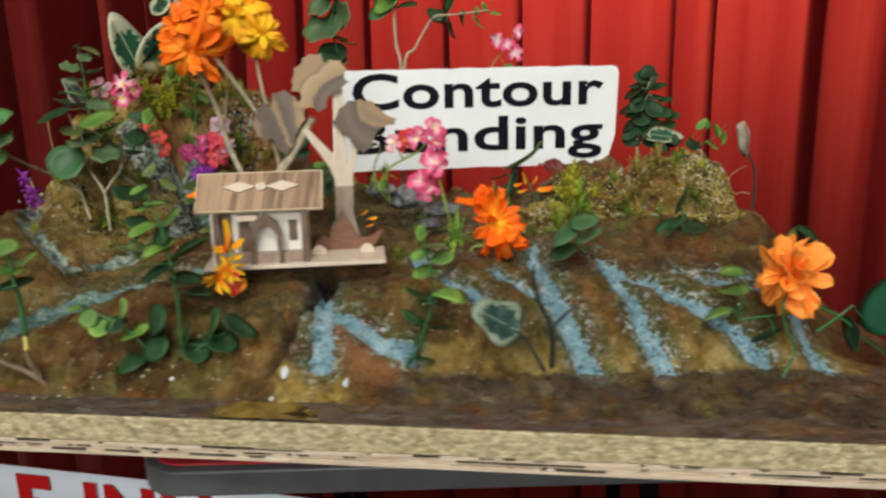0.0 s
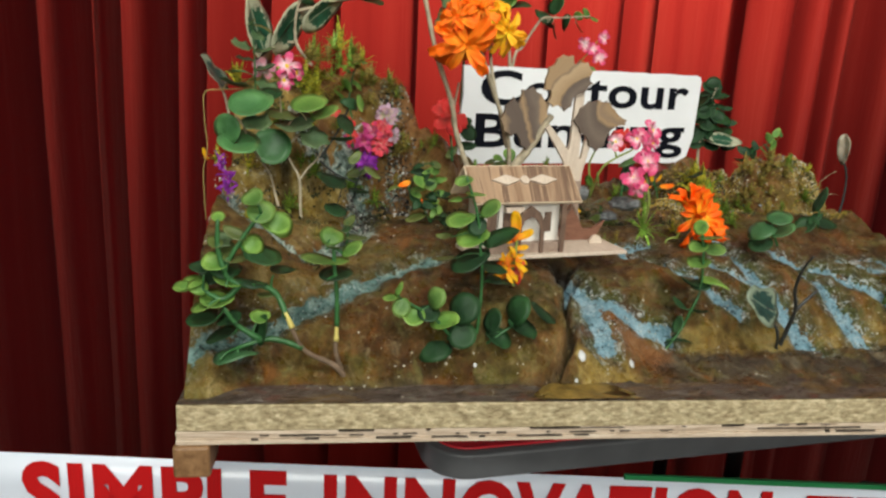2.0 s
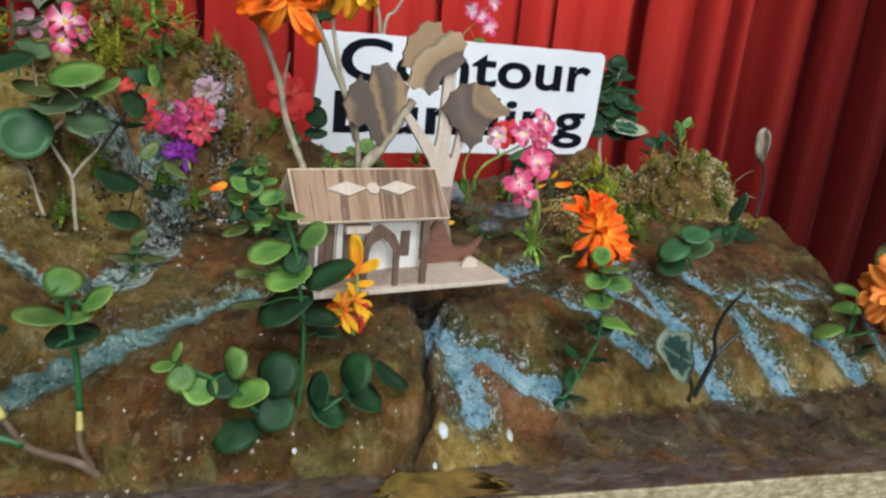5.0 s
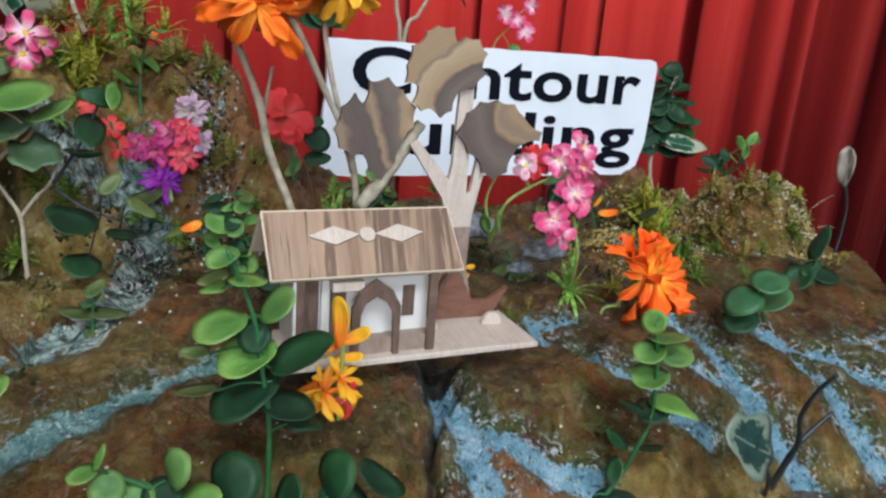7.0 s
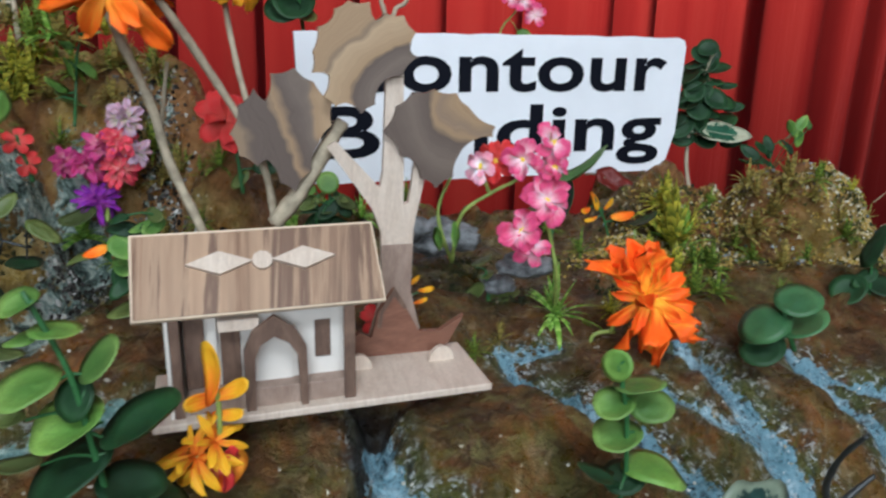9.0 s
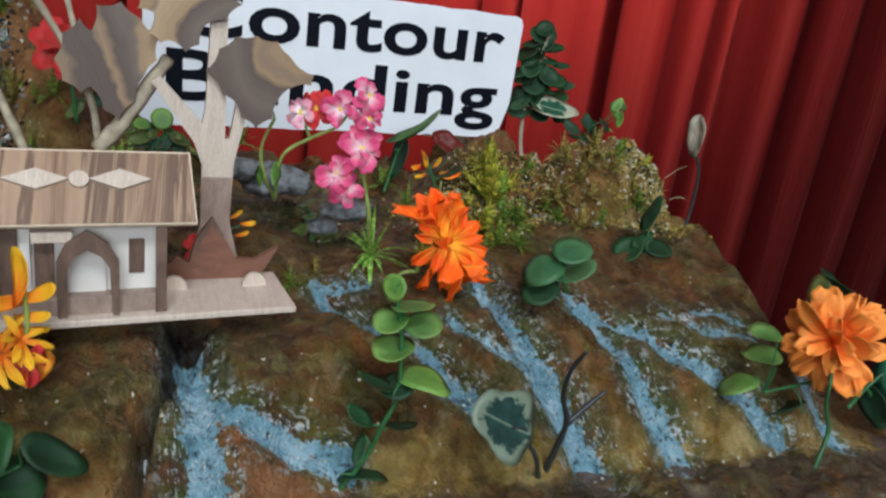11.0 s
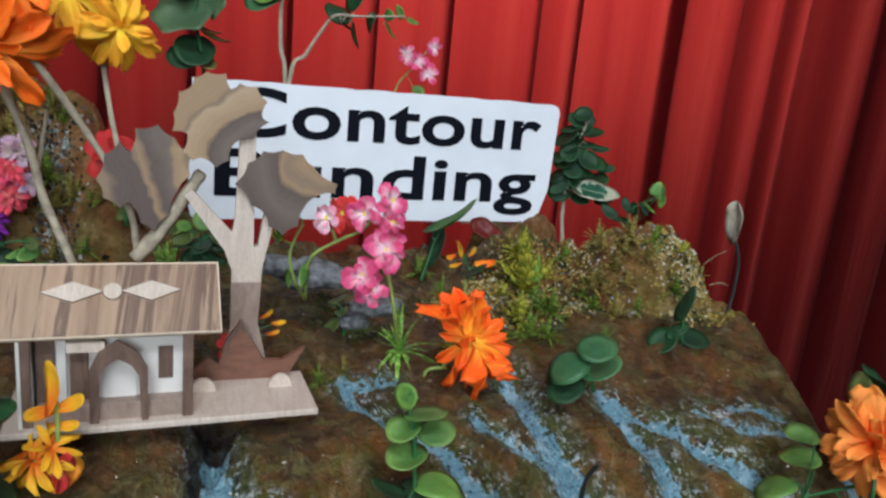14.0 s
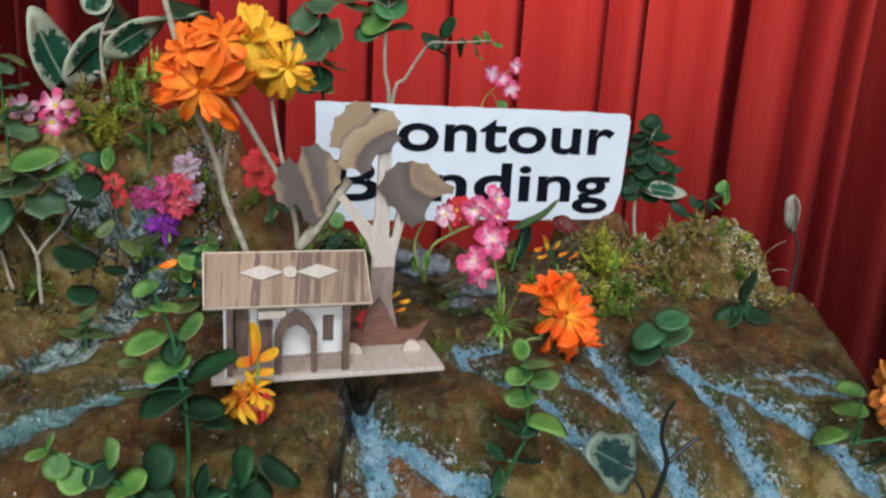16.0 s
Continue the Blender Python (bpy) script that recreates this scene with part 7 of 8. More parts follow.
tuft("green_fern", "bright green fern blades beside the yellow fern", (0.1285, 0.716, 1.06), 0.03, 22, M_BLADE_BRIGHT, spread=55, width=0.11, seed=64, category="artificial fern")
plant("tall_eucalyptus_stem", "tall eucalyptus stem with bright round leaves behind the sign", "artificial plant",
      [[(-0.0384, 0.865, 1.04), (-0.0369, 0.875, 1.181), (-0.0412, 0.875, 1.211), (-0.0424, 0.875, 1.241), (-0.0404, 0.875, 1.268), (-0.0402, 0.875, 1.289)]],
      [((-0.05, 0.875, 1.255), (-0.34, -0.74, 0.58), 0.0313, "bright"),
       ((-0.0564, 0.875, 1.249), (-0.09, -0.63, 0.77), 0.0283, "teal"),
       ((-0.0383, 0.875, 1.268), (-0.13, -0.81, 0.57), 0.0303, "teal"),
       ((-0.0306, 0.875, 1.254), (-0.33, -0.19, 0.92), 0.0234, "dark"),
       ((-0.0685, 0.875, 1.266), (0.25, -0.5, 0.83), 0.0260, "olive"),
       ((-0.0756, 0.875, 1.271), (-0.22, -0.34, 0.91), 0.0209, "olive"),
       ((-0.04, 0.875, 1.285), (-0.12, -0.73, 0.68), 0.0301, "bright"),
       ((-0.0601, 0.875, 1.286), (-0.34, -0.75, 0.57), 0.0249, "teal")], stem_mat=M_TWIG, r0=0.0021, r1=0.0012, seed=22)
plant("leaning_eucalyptus_stem", "leaning eucalyptus stem with a small-leaved tip", "artificial plant",
      [[(-0.0394, 0.868, 1.04), (-0.0339, 0.875, 1.185), (-0.0216, 0.88, 1.208), (-0.0079, 0.88, 1.231), (0.0015, 0.88, 1.241), (0.02, 0.88, 1.242), (0.0575, 0.88, 1.246)]],
      [((0.0039, 0.885, 1.244), (0.1, -0.71, 0.7), 0.0240, "dark"),
       ((0.0166, 0.885, 1.255), (-0.82, -0.47, 0.32), 0.0219, "dark"),
       ((0.0279, 0.885, 1.237), (-0.9, -0.43, -0.06), 0.0211, "slimdark"),
       ((0.0424, 0.885, 1.246), (-0.82, -0.57, -0.06), 0.0158, "slim"),
       ((0.0466, 0.885, 1.233), (0.6, -0.49, 0.64), 0.0170, "slim"),
       ((0.0542, 0.885, 1.249), (-0.73, -0.68, -0.06), 0.0127, "slim"),
       ((0.0651, 0.885, 1.243), (0.17, -0.72, 0.67), 0.0117, "slim"),
       ((0.0166, 0.885, 1.227), (0.86, -0.42, 0.3), 0.0211, "slimdark"),
       ((0.0108, 0.885, 1.235), (0.34, -0.23, 0.91), 0.0210, "slimdark")], stem_mat=M_TWIG, r0=0.0021, r1=0.0007, seed=23)
far_pink = plant("small_pink_sprig", "thin sprig of small pink blossoms behind the sign", "artificial flower",
      [[(0.0474, 0.86, 1.128), (0.0622, 0.92, 1.183), (0.0769, 0.92, 1.205), (0.0902, 0.92, 1.223), (0.0956, 0.92, 1.228)]],
      [((0.0832, 0.92, 1.185), (-0.24, -0.68, 0.69), 0.0114, "bright")], stem_mat=M_STEM_PALE, r0=0.0009, r1=0.0005)
bloom(far_pink, (0.0939, 0.915, 1.224), (-0.55, -0.83, 0.08), 0.0090, "pink", counts=((5, 1.0, 15),), seed=30)
bloom(far_pink, (0.0701, 0.915, 1.216), (-0.36, -0.93, 0.1), 0.0095, "pink", counts=((5, 1.0, 15),), seed=31)
bloom(far_pink, (0.0905, 0.915, 1.201), (-0.19, -0.97, 0.14), 0.0102, "pink", counts=((5, 1.0, 15),), seed=32)
bloom(far_pink, (0.0798, 0.915, 1.211), (0.03, -0.99, 0.13), 0.0090, "pink", counts=((5, 1.0, 15),), seed=33)
plant("grey_leaf_bush", "grey-green leafy bush behind the orange flowers", "artificial plant",
      [[(-0.097, 0.862, 1.07), (-0.0962, 0.858, 1.161), (-0.0993, 0.845, 1.2), (-0.1046, 0.84, 1.232), (-0.0981, 0.84, 1.26)]],
      [((-0.1115, 0.84, 1.226), (-0.28, -0.7, 0.66), 0.0429, "grey"),
       ((-0.0916, 0.84, 1.243), (-0.65, -0.76, -0.06), 0.0314, "grey"),
       ((-0.0958, 0.84, 1.219), (-0.03, -0.25, 0.97), 0.0192, "olive"),
       ((-0.1041, 0.84, 1.203), (0.11, -0.56, 0.82), 0.0289, "dark"),
       ((-0.0963, 0.84, 1.195), (-0.04, -0.45, 0.89), 0.0242, "olive"),
       ((-0.0891, 0.84, 1.213), (0.14, -0.23, 0.96), 0.0212, "olive"),
       ((-0.1142, 0.84, 1.25), (-0.35, -0.79, 0.5), 0.0283, "grey"),
       ((-0.1004, 0.84, 1.262), (-0.04, -0.57, 0.82), 0.0283, "grey"),
       ((-0.1112, 0.84, 1.199), (-0.03, -0.73, 0.69), 0.0241, "dark")], seed=24, r0=0.0018)
plant("cream_edged_plant", "large green leaves with cream edges on the peak", "artificial plant",
      [[(-0.2624, 0.8, 1.18), (-0.2743, 0.84, 1.2), (-0.2737, 0.84, 1.23), (-0.2642, 0.84, 1.253)],
       [(-0.2754, 0.845, 1.2), (-0.2892, 0.845, 1.199), (-0.3067, 0.845, 1.189)],
       [(-0.2737, 0.84, 1.23), (-0.2522, 0.84, 1.236), (-0.2349, 0.84, 1.242)],
       [(-0.3386, 0.76, 1.136), (-0.3426, 0.8, 1.148), (-0.3475, 0.8, 1.159)]],
      [((-0.3122, 0.84, 1.213), (0.85, -0.53, 0), 0.0744, "cream"),
       ((-0.2831, 0.845, 1.218), (0.83, -0.53, -0.17), 0.0729, "cream"),
       ((-0.2516, 0.84, 1.231), (0.68, -0.64, -0.37), 0.0545, "cream"),
       ((-0.2209, 0.84, 1.246), (-0.27, -0.15, 0.95), 0.0593, "cream"),
       ((-0.2782, 0.85, 1.253), (-0.45, -0.57, 0.69), 0.0408, "cream"),
       ((-0.2987, 0.85, 1.203), (-0.8, -0.3, 0.51), 0.0551, "dark"),
       ((-0.2642, 0.85, 1.253), (0.48, -0.67, 0.56), 0.0364, "dark"),
       ((-0.2054, 0.85, 1.253), (0.08, -0.56, 0.82), 0.0418, "dark"),
       ((-0.3528, 0.8, 1.167), (0.73, -0.3, 0.61), 0.0419, "creamgrey")], stem_mat=M_TWIG, r0=0.0018, r1=0.0011, petiole=False, seed=25)
peak_pink = plant("pink_blossom_sprig", "sprig of pink and white blossoms on the peak", "artificial flower",
      [[(-0.28, 0.75, 1.15), (-0.2859, 0.76, 1.158), (-0.2995, 0.76, 1.167), (-0.3092, 0.76, 1.171), (-0.3262, 0.76, 1.162)]],
      [((-0.3033, 0.76, 1.177), (-0.8, -0.24, 0.55), 0.0120, "slim")], stem_mat=M_STEM_PALE, r0=0.0009)
bloom(peak_pink, (-0.2878, 0.755, 1.179), (-0.2, -0.94, 0.28), 0.0119, "pink", counts=((5, 1.0, 12),), eye=0.0025, seed=40)
bloom(peak_pink, (-0.3084, 0.755, 1.176), (0.16, -0.94, 0.29), 0.0111, "palepink", counts=((5, 1.0, 12),), eye=0.0025, seed=41)
bloom(peak_pink, (-0.2907, 0.755, 1.167), (0.39, -0.88, 0.28), 0.0104, "pink", counts=((5, 1.0, 12),), eye=0.0025, seed=42)
bloom(peak_pink, (-0.2799, 0.755, 1.174), (0.55, -0.8, 0.24), 0.0080, "pink", counts=((5, 1.0, 12),), eye=0.0025, seed=43)
tuft("spiky_tuft", "spiky plastic grass tuft on the peak", (-0.2475, 0.8, 1.184), 0.0191, 40, M_BLADE, spread=70, group="spiky tufts", seed=0)
tuft("spiky_tuft", "spiky plastic grass tuft on the peak", (-0.2395, 0.82, 1.196), 0.0224, 14, M_BLADE_BRIGHT, spread=70, group="spiky tufts", width=0.085, seed=1)
tuft("spiky_tuft", "spiky plastic grass tuft on the peak", (-0.27, 0.7923, 1.144), 0.0315, 32, M_BLADE_YELLOW, spread=70, group="spiky tufts", width=0.085, seed=2)
tuft("spiky_tuft", "spiky plastic grass tuft on the peak", (-0.2574, 0.8, 1.183), 0.0198, 46, M_BLADE, spread=70, group="spiky tufts", seed=3)
tuft("spiky_tuft", "spiky plastic grass tuft on the peak", (-0.2146, 0.8, 1.182), 0.0221, 25, M_BLADE_YELLOW, spread=70, group="spiky tufts", width=0.085, seed=4)
tuft("spiky_tuft", "spiky plastic grass tuft on the peak", (-0.1823, 0.7855, 1.153), 0.0187, 36, M_BLADE, spread=70, group="spiky tufts", seed=5)
tuft("spiky_tuft", "spiky plastic grass tuft on the peak", (-0.1624, 0.7548, 1.105), 0.0140, 30, M_BLADE, spread=70, group="spiky tufts", seed=6)
tuft("spiky_tuft", "spiky plastic grass tuft on the peak", (-0.3311, 0.79, 1.16), 0.0300, 21, M_BLADE_YELLOW, spread=70, group="spiky tufts", width=0.085, seed=7)
tuft("spiky_tuft", "spiky plastic grass tuft on the peak", (-0.2331, 0.83, 1.194), 0.0351, 21, M_BLADE_YELLOW, spread=70, group="spiky tufts", width=0.085, seed=8)
tuft("spiky_tuft", "spiky plastic grass tuft on the peak", (-0.2581, 0.83, 1.188), 0.0257, 40, M_BLADE, spread=70, group="spiky tufts", seed=9)
tuft("spiky_tuft", "spiky plastic grass tuft on the peak", (-0.2579, 0.7979, 1.154), 0.0271, 21, M_BLADE_YELLOW, spread=70, group="spiky tufts", width=0.085, seed=10)
plant("plump_leaf_sprig", "sprig with plump green leaves and an orange bud", "artificial plant",
      [[(-0.2284, 0.76, 1.134), (-0.2293, 0.775, 1.151), (-0.2263, 0.775, 1.172), (-0.2216, 0.775, 1.186)]],
      [((-0.2315, 0.775, 1.164), (-0.93, -0.36, -0.03), 0.0141, "slim"),
       ((-0.2209, 0.775, 1.165), (0.42, -0.53, 0.74), 0.0128, "slim"),
       ((-0.2323, 0.775, 1.178), (0.71, -0.68, 0.2), 0.0098, "slim"),
       ((-0.2259, 0.775, 1.185), (-0.94, -0.34, -0.06), 0.0091, "slim"),
       ((-0.2161, 0.775, 1.185), (-0.39, -0.53, 0.75), 0.0070, "slim"),
       ((-0.2321, 0.775, 1.146), (0.48, -0.23, 0.85), 0.0214, "olive"),
       ((-0.24, 0.775, 1.154), (0.58, -0.36, 0.73), 0.0141, "slim"),
       ((-0.2211, 0.775, 1.182), (0.05, -0.86, 0.5), 0.0070, "orange")], seed=27, r0=0.0009)
posy = plant("magenta_posy", "posy of coral, magenta, lilac and purple flowers on the rock", "artificial flower",
      [[(-0.2112, 0.735, 1.085), (-0.213, 0.75, 1.099), (-0.2104, 0.75, 1.12)]],
      [((-0.2259, 0.735, 1.087), (-0.15, -0.46, 0.87), 0.0205, "olive")], stem_mat=M_STEM_PALE)
bloom(posy, (-0.1982, 0.742, 1.14), (0.12, -0.89, 0.43), 0.0122, "lilac", counts=((12, 0.9, -5), (12, 0.8, 22), (10, 0.65, 48), (6, 0.45, 72)), seed=50, wild=34)
bloom(posy, (-0.2024, 0.742, 1.128), (0.32, -0.85, 0.42), 0.0130, "coral", counts=((12, 0.9, -5), (12, 0.8, 22), (10, 0.65, 48), (6, 0.45, 72)), seed=51, wild=34)
bloom(posy, (-0.2199, 0.742, 1.116), (-0.03, -0.88, 0.48), 0.0137, "magenta", counts=((12, 0.9, -5), (12, 0.8, 22), (10, 0.65, 48), (6, 0.45, 72)), seed=52, wild=34)
bloom(posy, (-0.2028, 0.742, 1.113), (0.06, -0.88, 0.48), 0.0128, "coral", counts=((12, 0.9, -5), (12, 0.8, 22), (10, 0.65, 48), (6, 0.45, 72)), seed=53, wild=34)
bloom(posy, (-0.2111, 0.742, 1.124), (0.34, -0.84, 0.42), 0.0122, "magenta", counts=((12, 0.9, -5), (12, 0.8, 22), (10, 0.65, 48), (6, 0.45, 72)), seed=54, wild=34)
bloom(posy, (-0.2167, 0.742, 1.095), (0.02, -0.86, 0.5), 0.0146, "purple", counts=((12, 0.9, -5), (12, 0.8, 22), (10, 0.65, 48), (6, 0.45, 72)), seed=55, wild=34)
bloom(posy, (-0.2307, 0.742, 1.117), (0.04, -0.88, 0.47), 0.0100, "magenta", counts=((12, 0.9, -5), (12, 0.8, 22), (10, 0.65, 48), (6, 0.45, 72)), seed=56, wild=34)
bloom(posy, (-0.1935, 0.742, 1.122), (0.32, -0.85, 0.43), 0.0094, "lilac", counts=((12, 0.9, -5), (12, 0.8, 22), (10, 0.65, 48), (6, 0.45, 72)), seed=57, wild=34)
crimson = plant("crimson_flower", "crimson flower half hidden behind dark leaves", "artificial flower",
      [[(-0.2356, 0.7, 1.115), (-0.238, 0.7, 1.127), (-0.2403, 0.7, 1.138)]],
      [])
bloom(crimson, (-0.2511, 0.7, 1.145), (-0.18, -0.93, 0.32), 0.0054, "red", counts=((5, 1.0, 15),), seed=60)
bloom(crimson, (-0.2405, 0.7, 1.135), (0.1, -0.93, 0.34), 0.0073, "red", counts=((5, 1.0, 15),), seed=61)
bloom(crimson, (-0.2362, 0.7, 1.124), (0.33, -0.88, 0.34), 0.0062, "red", counts=((5, 1.0, 15),), seed=62)
red_bloom = plant("red_flower", "large soft red flower behind the branches", "artificial flower",
      [[(-0.1381, 0.73, 1.1), (-0.1403, 0.73, 1.122), (-0.1433, 0.73, 1.137)]],
      [((-0.1281, 0.73, 1.137), (0.3, -0.8, 0.4), 0.0165, "slimdark"), ((-0.1243, 0.73, 1.127), (0.2, -0.85, 0.4), 0.0175, "dark"), ((-0.1235, 0.73, 1.115), (-0.1, -0.8, 0.5), 0.0165, "slimdark"), ((-0.1395, 0.73, 1.108), (-0.3, -0.8, 0.5), 0.013, "olive")])
bloom(red_bloom, (-0.144, 0.725, 1.142), (-0.01, -0.91, 0.41), 0.0172, "red", counts=((6, 1.0, 10), (5, 0.8, 40)), seed=3)
tuft("bright_blade_tuft", "bright green pointed blades behind the branches", (-0.114, 0.72, 1.068), 0.034, 16, M_BLADE_BRIGHT, spread=38, width=0.13, seed=61)
plant("round_leaf_sprig", "dark round-leaved sprig behind the house roof", "artificial plant",
      [[(-0.094, 0.7, 1.06), (-0.0935, 0.7, 1.085), (-0.092, 0.7, 1.106)]],
      [((-0.1043, 0.7, 1.1), (-0.3, -0.7, 0.6), 0.014, "olive"), ((-0.0935, 0.698, 1.0965), (0.1, -0.8, 0.5), 0.015, "slimdark"), ((-0.083, 0.7, 1.1005), (0.3, -0.75, 0.5), 0.0135, "olive"),
       ((-0.0985, 0.7, 1.088), (-0.2, -0.7, 0.6), 0.015, "dark"), ((-0.086, 0.7, 1.088), (0.2, -0.7, 0.6), 0.0145, "slimdark"), ((-0.093, 0.7, 1.111), (0.0, -0.8, 0.5), 0.012, "bright")], r0=0.001)
low_red = plant("small_red_flower", "small red and yellow flower behind the model house", "artificial flower",
      [[(-0.074, 0.63, 1.045), (-0.0743, 0.63, 1.053), (-0.0756, 0.63, 1.06)]],
      [((-0.0529, 0.632, 1.073), (0.14, -0.48, 0.87), 0.0088, "gold"), ((-0.0586, 0.632, 1.077), (-0.35, -0.36, 0.87), 0.0080, "gold"), ((-0.0552, 0.632, 1.067), (-0.1, -0.46, 0.88), 0.0073, "gold")])
bloom(low_red, (-0.0763, 0.63, 1.06), (-0.01, -0.81, 0.58), 0.0080, "red", counts=((6, 1.0, 20),), seed=3)
spike = plant("lavender_spike", "purple lavender spike with pale stalks", "artificial flower",
      [[(-0.3269, 0.665, 1.048), (-0.3319, 0.672, 1.067), (-0.338, 0.672, 1.09), (-0.342, 0.672, 1.106)], [(-0.3367, 0.672, 1.046), (-0.3387, 0.672, 1.058), (-0.3406, 0.672, 1.072)]],
      [], stem_mat=M_LILAC, r0=0.001)
rng = random.Random(71)
for k in range(15):
    u = k / 14
    spot = (-0.3442 + 0.0135 * u + rng.uniform(-0.002, 0.002), 0.668, 1.109 - 0.06 * u)
    bloom(spike, spot, ((0.6, -0.64)[k % 2], -0.6, 0.5), 0.0066 + 0.004 * math.sin(3.1 * u), "purple", counts=((4, 1.0, 40),), seed=70 + k, wild=20)
grown = plant("budded_bush", "little green bush with orange buds beside the house", "artificial plant",
      [[(-0.1725, 0.655, 1.046), (-0.175, 0.655, 1.066), (-0.1744, 0.655, 1.085), (-0.1721, 0.655, 1.107)],
       [(-0.1735, 0.655, 1.056), (-0.1837, 0.655, 1.075), (-0.1962, 0.655, 1.089)]],
      [((-0.1798, 0.652, 1.102), (-0.4, -0.53, 0.74), 0.0096, "slim"),
       ((-0.1729, 0.652, 1.108), (-0.68, -0.54, 0.5), 0.0109, "olive"),
       ((-0.1694, 0.652, 1.096), (-0.63, -0.43, 0.64), 0.0122, "slim"),
       ((-0.1849, 0.652, 1.088), (-0.4, -0.35, 0.85), 0.0157, "slim"),
       ((-0.1751, 0.652, 1.083), (-0.01, -0.47, 0.88), 0.0172, "slimdark"),
       ((-0.1654, 0.652, 1.083), (-0.52, -0.47, 0.71), 0.0135, "slimdark"),
       ((-0.1894, 0.652, 1.081), (-0.11, -0.35, 0.93), 0.0170, "slimdark"),
       ((-0.1794, 0.652, 1.074), (-0.4, -0.32, 0.86), 0.0183, "slimdark"),
       ((-0.1695, 0.652, 1.069), (0.11, -0.5, 0.86), 0.0173, "slimdark"),
       ((-0.1593, 0.652, 1.062), (-0.15, -0.38, 0.91), 0.0161, "dark")], r0=0.0009, seed=28)
leafage(grown, [((-0.1993, 0.652, 1.091), (-0.15, -0.61, 0.77), 0.0108, "orange"),
       ((-0.1859, 0.652, 1.077), (-0.39, -0.48, 0.78), 0.0109, "orange"),
       ((-0.1887, 0.652, 1.064), (-0.12, -0.37, 0.92), 0.0183, "olive"),
       ((-0.2064, 0.652, 1.09), (-0.1, -0.32, 0.94), 0.0133, "olive")], 2)
rng = random.Random(5)
leafage(grown, [((-0.1775 + rng.uniform(-0.0115, 0.0115), 0.648 + rng.uniform(-0.004, 0.006), 1.09 + rng.uniform(-0.02, 0.021)), (rng.uniform(-0.6, 0.4), -0.55, rng.uniform(0.4, 0.9)),
       rng.uniform(0.009, 0.014), ("slim", "slimdark", "bright", "slimdark")[k % 4]) for k in range(18)], 6)
twigs = plant("flowering_twig", "dry branched twig with a large orange and a yellow flower", "artificial flower",
      [[(-0.1207, 0.6200, 1.1110), (-0.1225, 0.6200, 1.1290), (-0.1285, 0.6176, 1.1477), (-0.1399, 0.6127, 1.1694), (-0.1551, 0.6004, 1.1965), (-0.1649, 0.5930, 1.2091)], [(-0.1225, 0.6250, 1.1270), (-0.1284, 0.6300, 1.1540), (-0.1335, 0.6350, 1.1770), (-0.1369, 0.6380, 1.2010), (-0.1374, 0.6320, 1.2240)], [(-0.1208, 0.6120, 1.1130), (-0.1102, 0.6120, 1.1260), (-0.1000, 0.6120, 1.1420), (-0.0918, 0.6120, 1.1550)]],
      [], stem_mat=M_TWIG, seed=30, radii=((0.0018, 0.0015), (0.0014, 0.0012), (0.0037, 0.0028)))
plant("tall_bare_twig", "tall bare twig behind the orange flower", "artificial twig",
      [[(-0.1490, 0.628, 1.096), (-0.1512, 0.63, 1.1065), (-0.1626, 0.632, 1.136), (-0.168, 0.632, 1.1605), (-0.1815, 0.634, 1.1967), (-0.19, 0.636, 1.23), (-0.198, 0.638, 1.262)], [(-0.1626, 0.632, 1.136), (-0.1655, 0.637, 1.146), (-0.164, 0.638, 1.158), (-0.161, 0.638, 1.176)]],
      [], stem_mat=M_TWIG, seed=31, radii=((0.0023, 0.0017), (0.0011, 0.0009)))
bloom(twigs, (-0.1707, 0.5910, 1.2046), (-0.15, -0.98, -0.16), 0.0253, "orange", counts=((9, 1.05, -12), (8, 0.95, 14), (7, 0.8, 38), (4, 0.55, 64)), seed=11, wild=24)
bloom(twigs, (-0.1615, 0.5940, 1.2287), (0.29, -0.85, 0.45), 0.0194, "orange", counts=((9, 1.05, -12), (8, 0.95, 14), (7, 0.8, 38), (4, 0.55, 64)), seed=12, wild=24)
bloom(twigs, (-0.1782, 0.5910, 1.2222), (-0.54, -0.8, 0.27), 0.0146, "orange", counts=((9, 1.05, -12), (8, 0.95, 14), (7, 0.8, 38), (4, 0.55, 64)), seed=13, wild=24)
bloom(twigs, (-0.1481, 0.632, 1.229), (-0.13, -0.95, 0.29), 0.0237, "yellow", counts=((9, 1.05, -12), (8, 0.95, 14), (7, 0.8, 38), (4, 0.55, 64)), seed=21, wild=24)
bloom(twigs, (-0.1288, 0.628, 1.216), (0.42, -0.91, -0.03), 0.0194, "yellow", counts=((9, 1.05, -12), (8, 0.95, 14), (7, 0.8, 38), (4, 0.55, 64)), seed=22, wild=24)
plant("low_olive_sprig", "low olive sprig behind the grass tuft", "artificial plant",
      [[(-0.0118, 0.665, 1.046), (-0.0125, 0.665, 1.058), (-0.0141, 0.665, 1.07)]],
      [((-0.0194, 0.665, 1.058), (-0.72, -0.46, 0.52), 0.0143, "olive"),
       ((-0.0042, 0.665, 1.055), (-0.26, -0.23, 0.94), 0.0183, "olive"),
       ((-0.014, 0.665, 1.068), (-0.12, -0.28, 0.95), 0.0118, "olive"),
       ((-0.0165, 0.665, 1.076), (-0.39, -0.1, 0.91), 0.0157, "olive")])
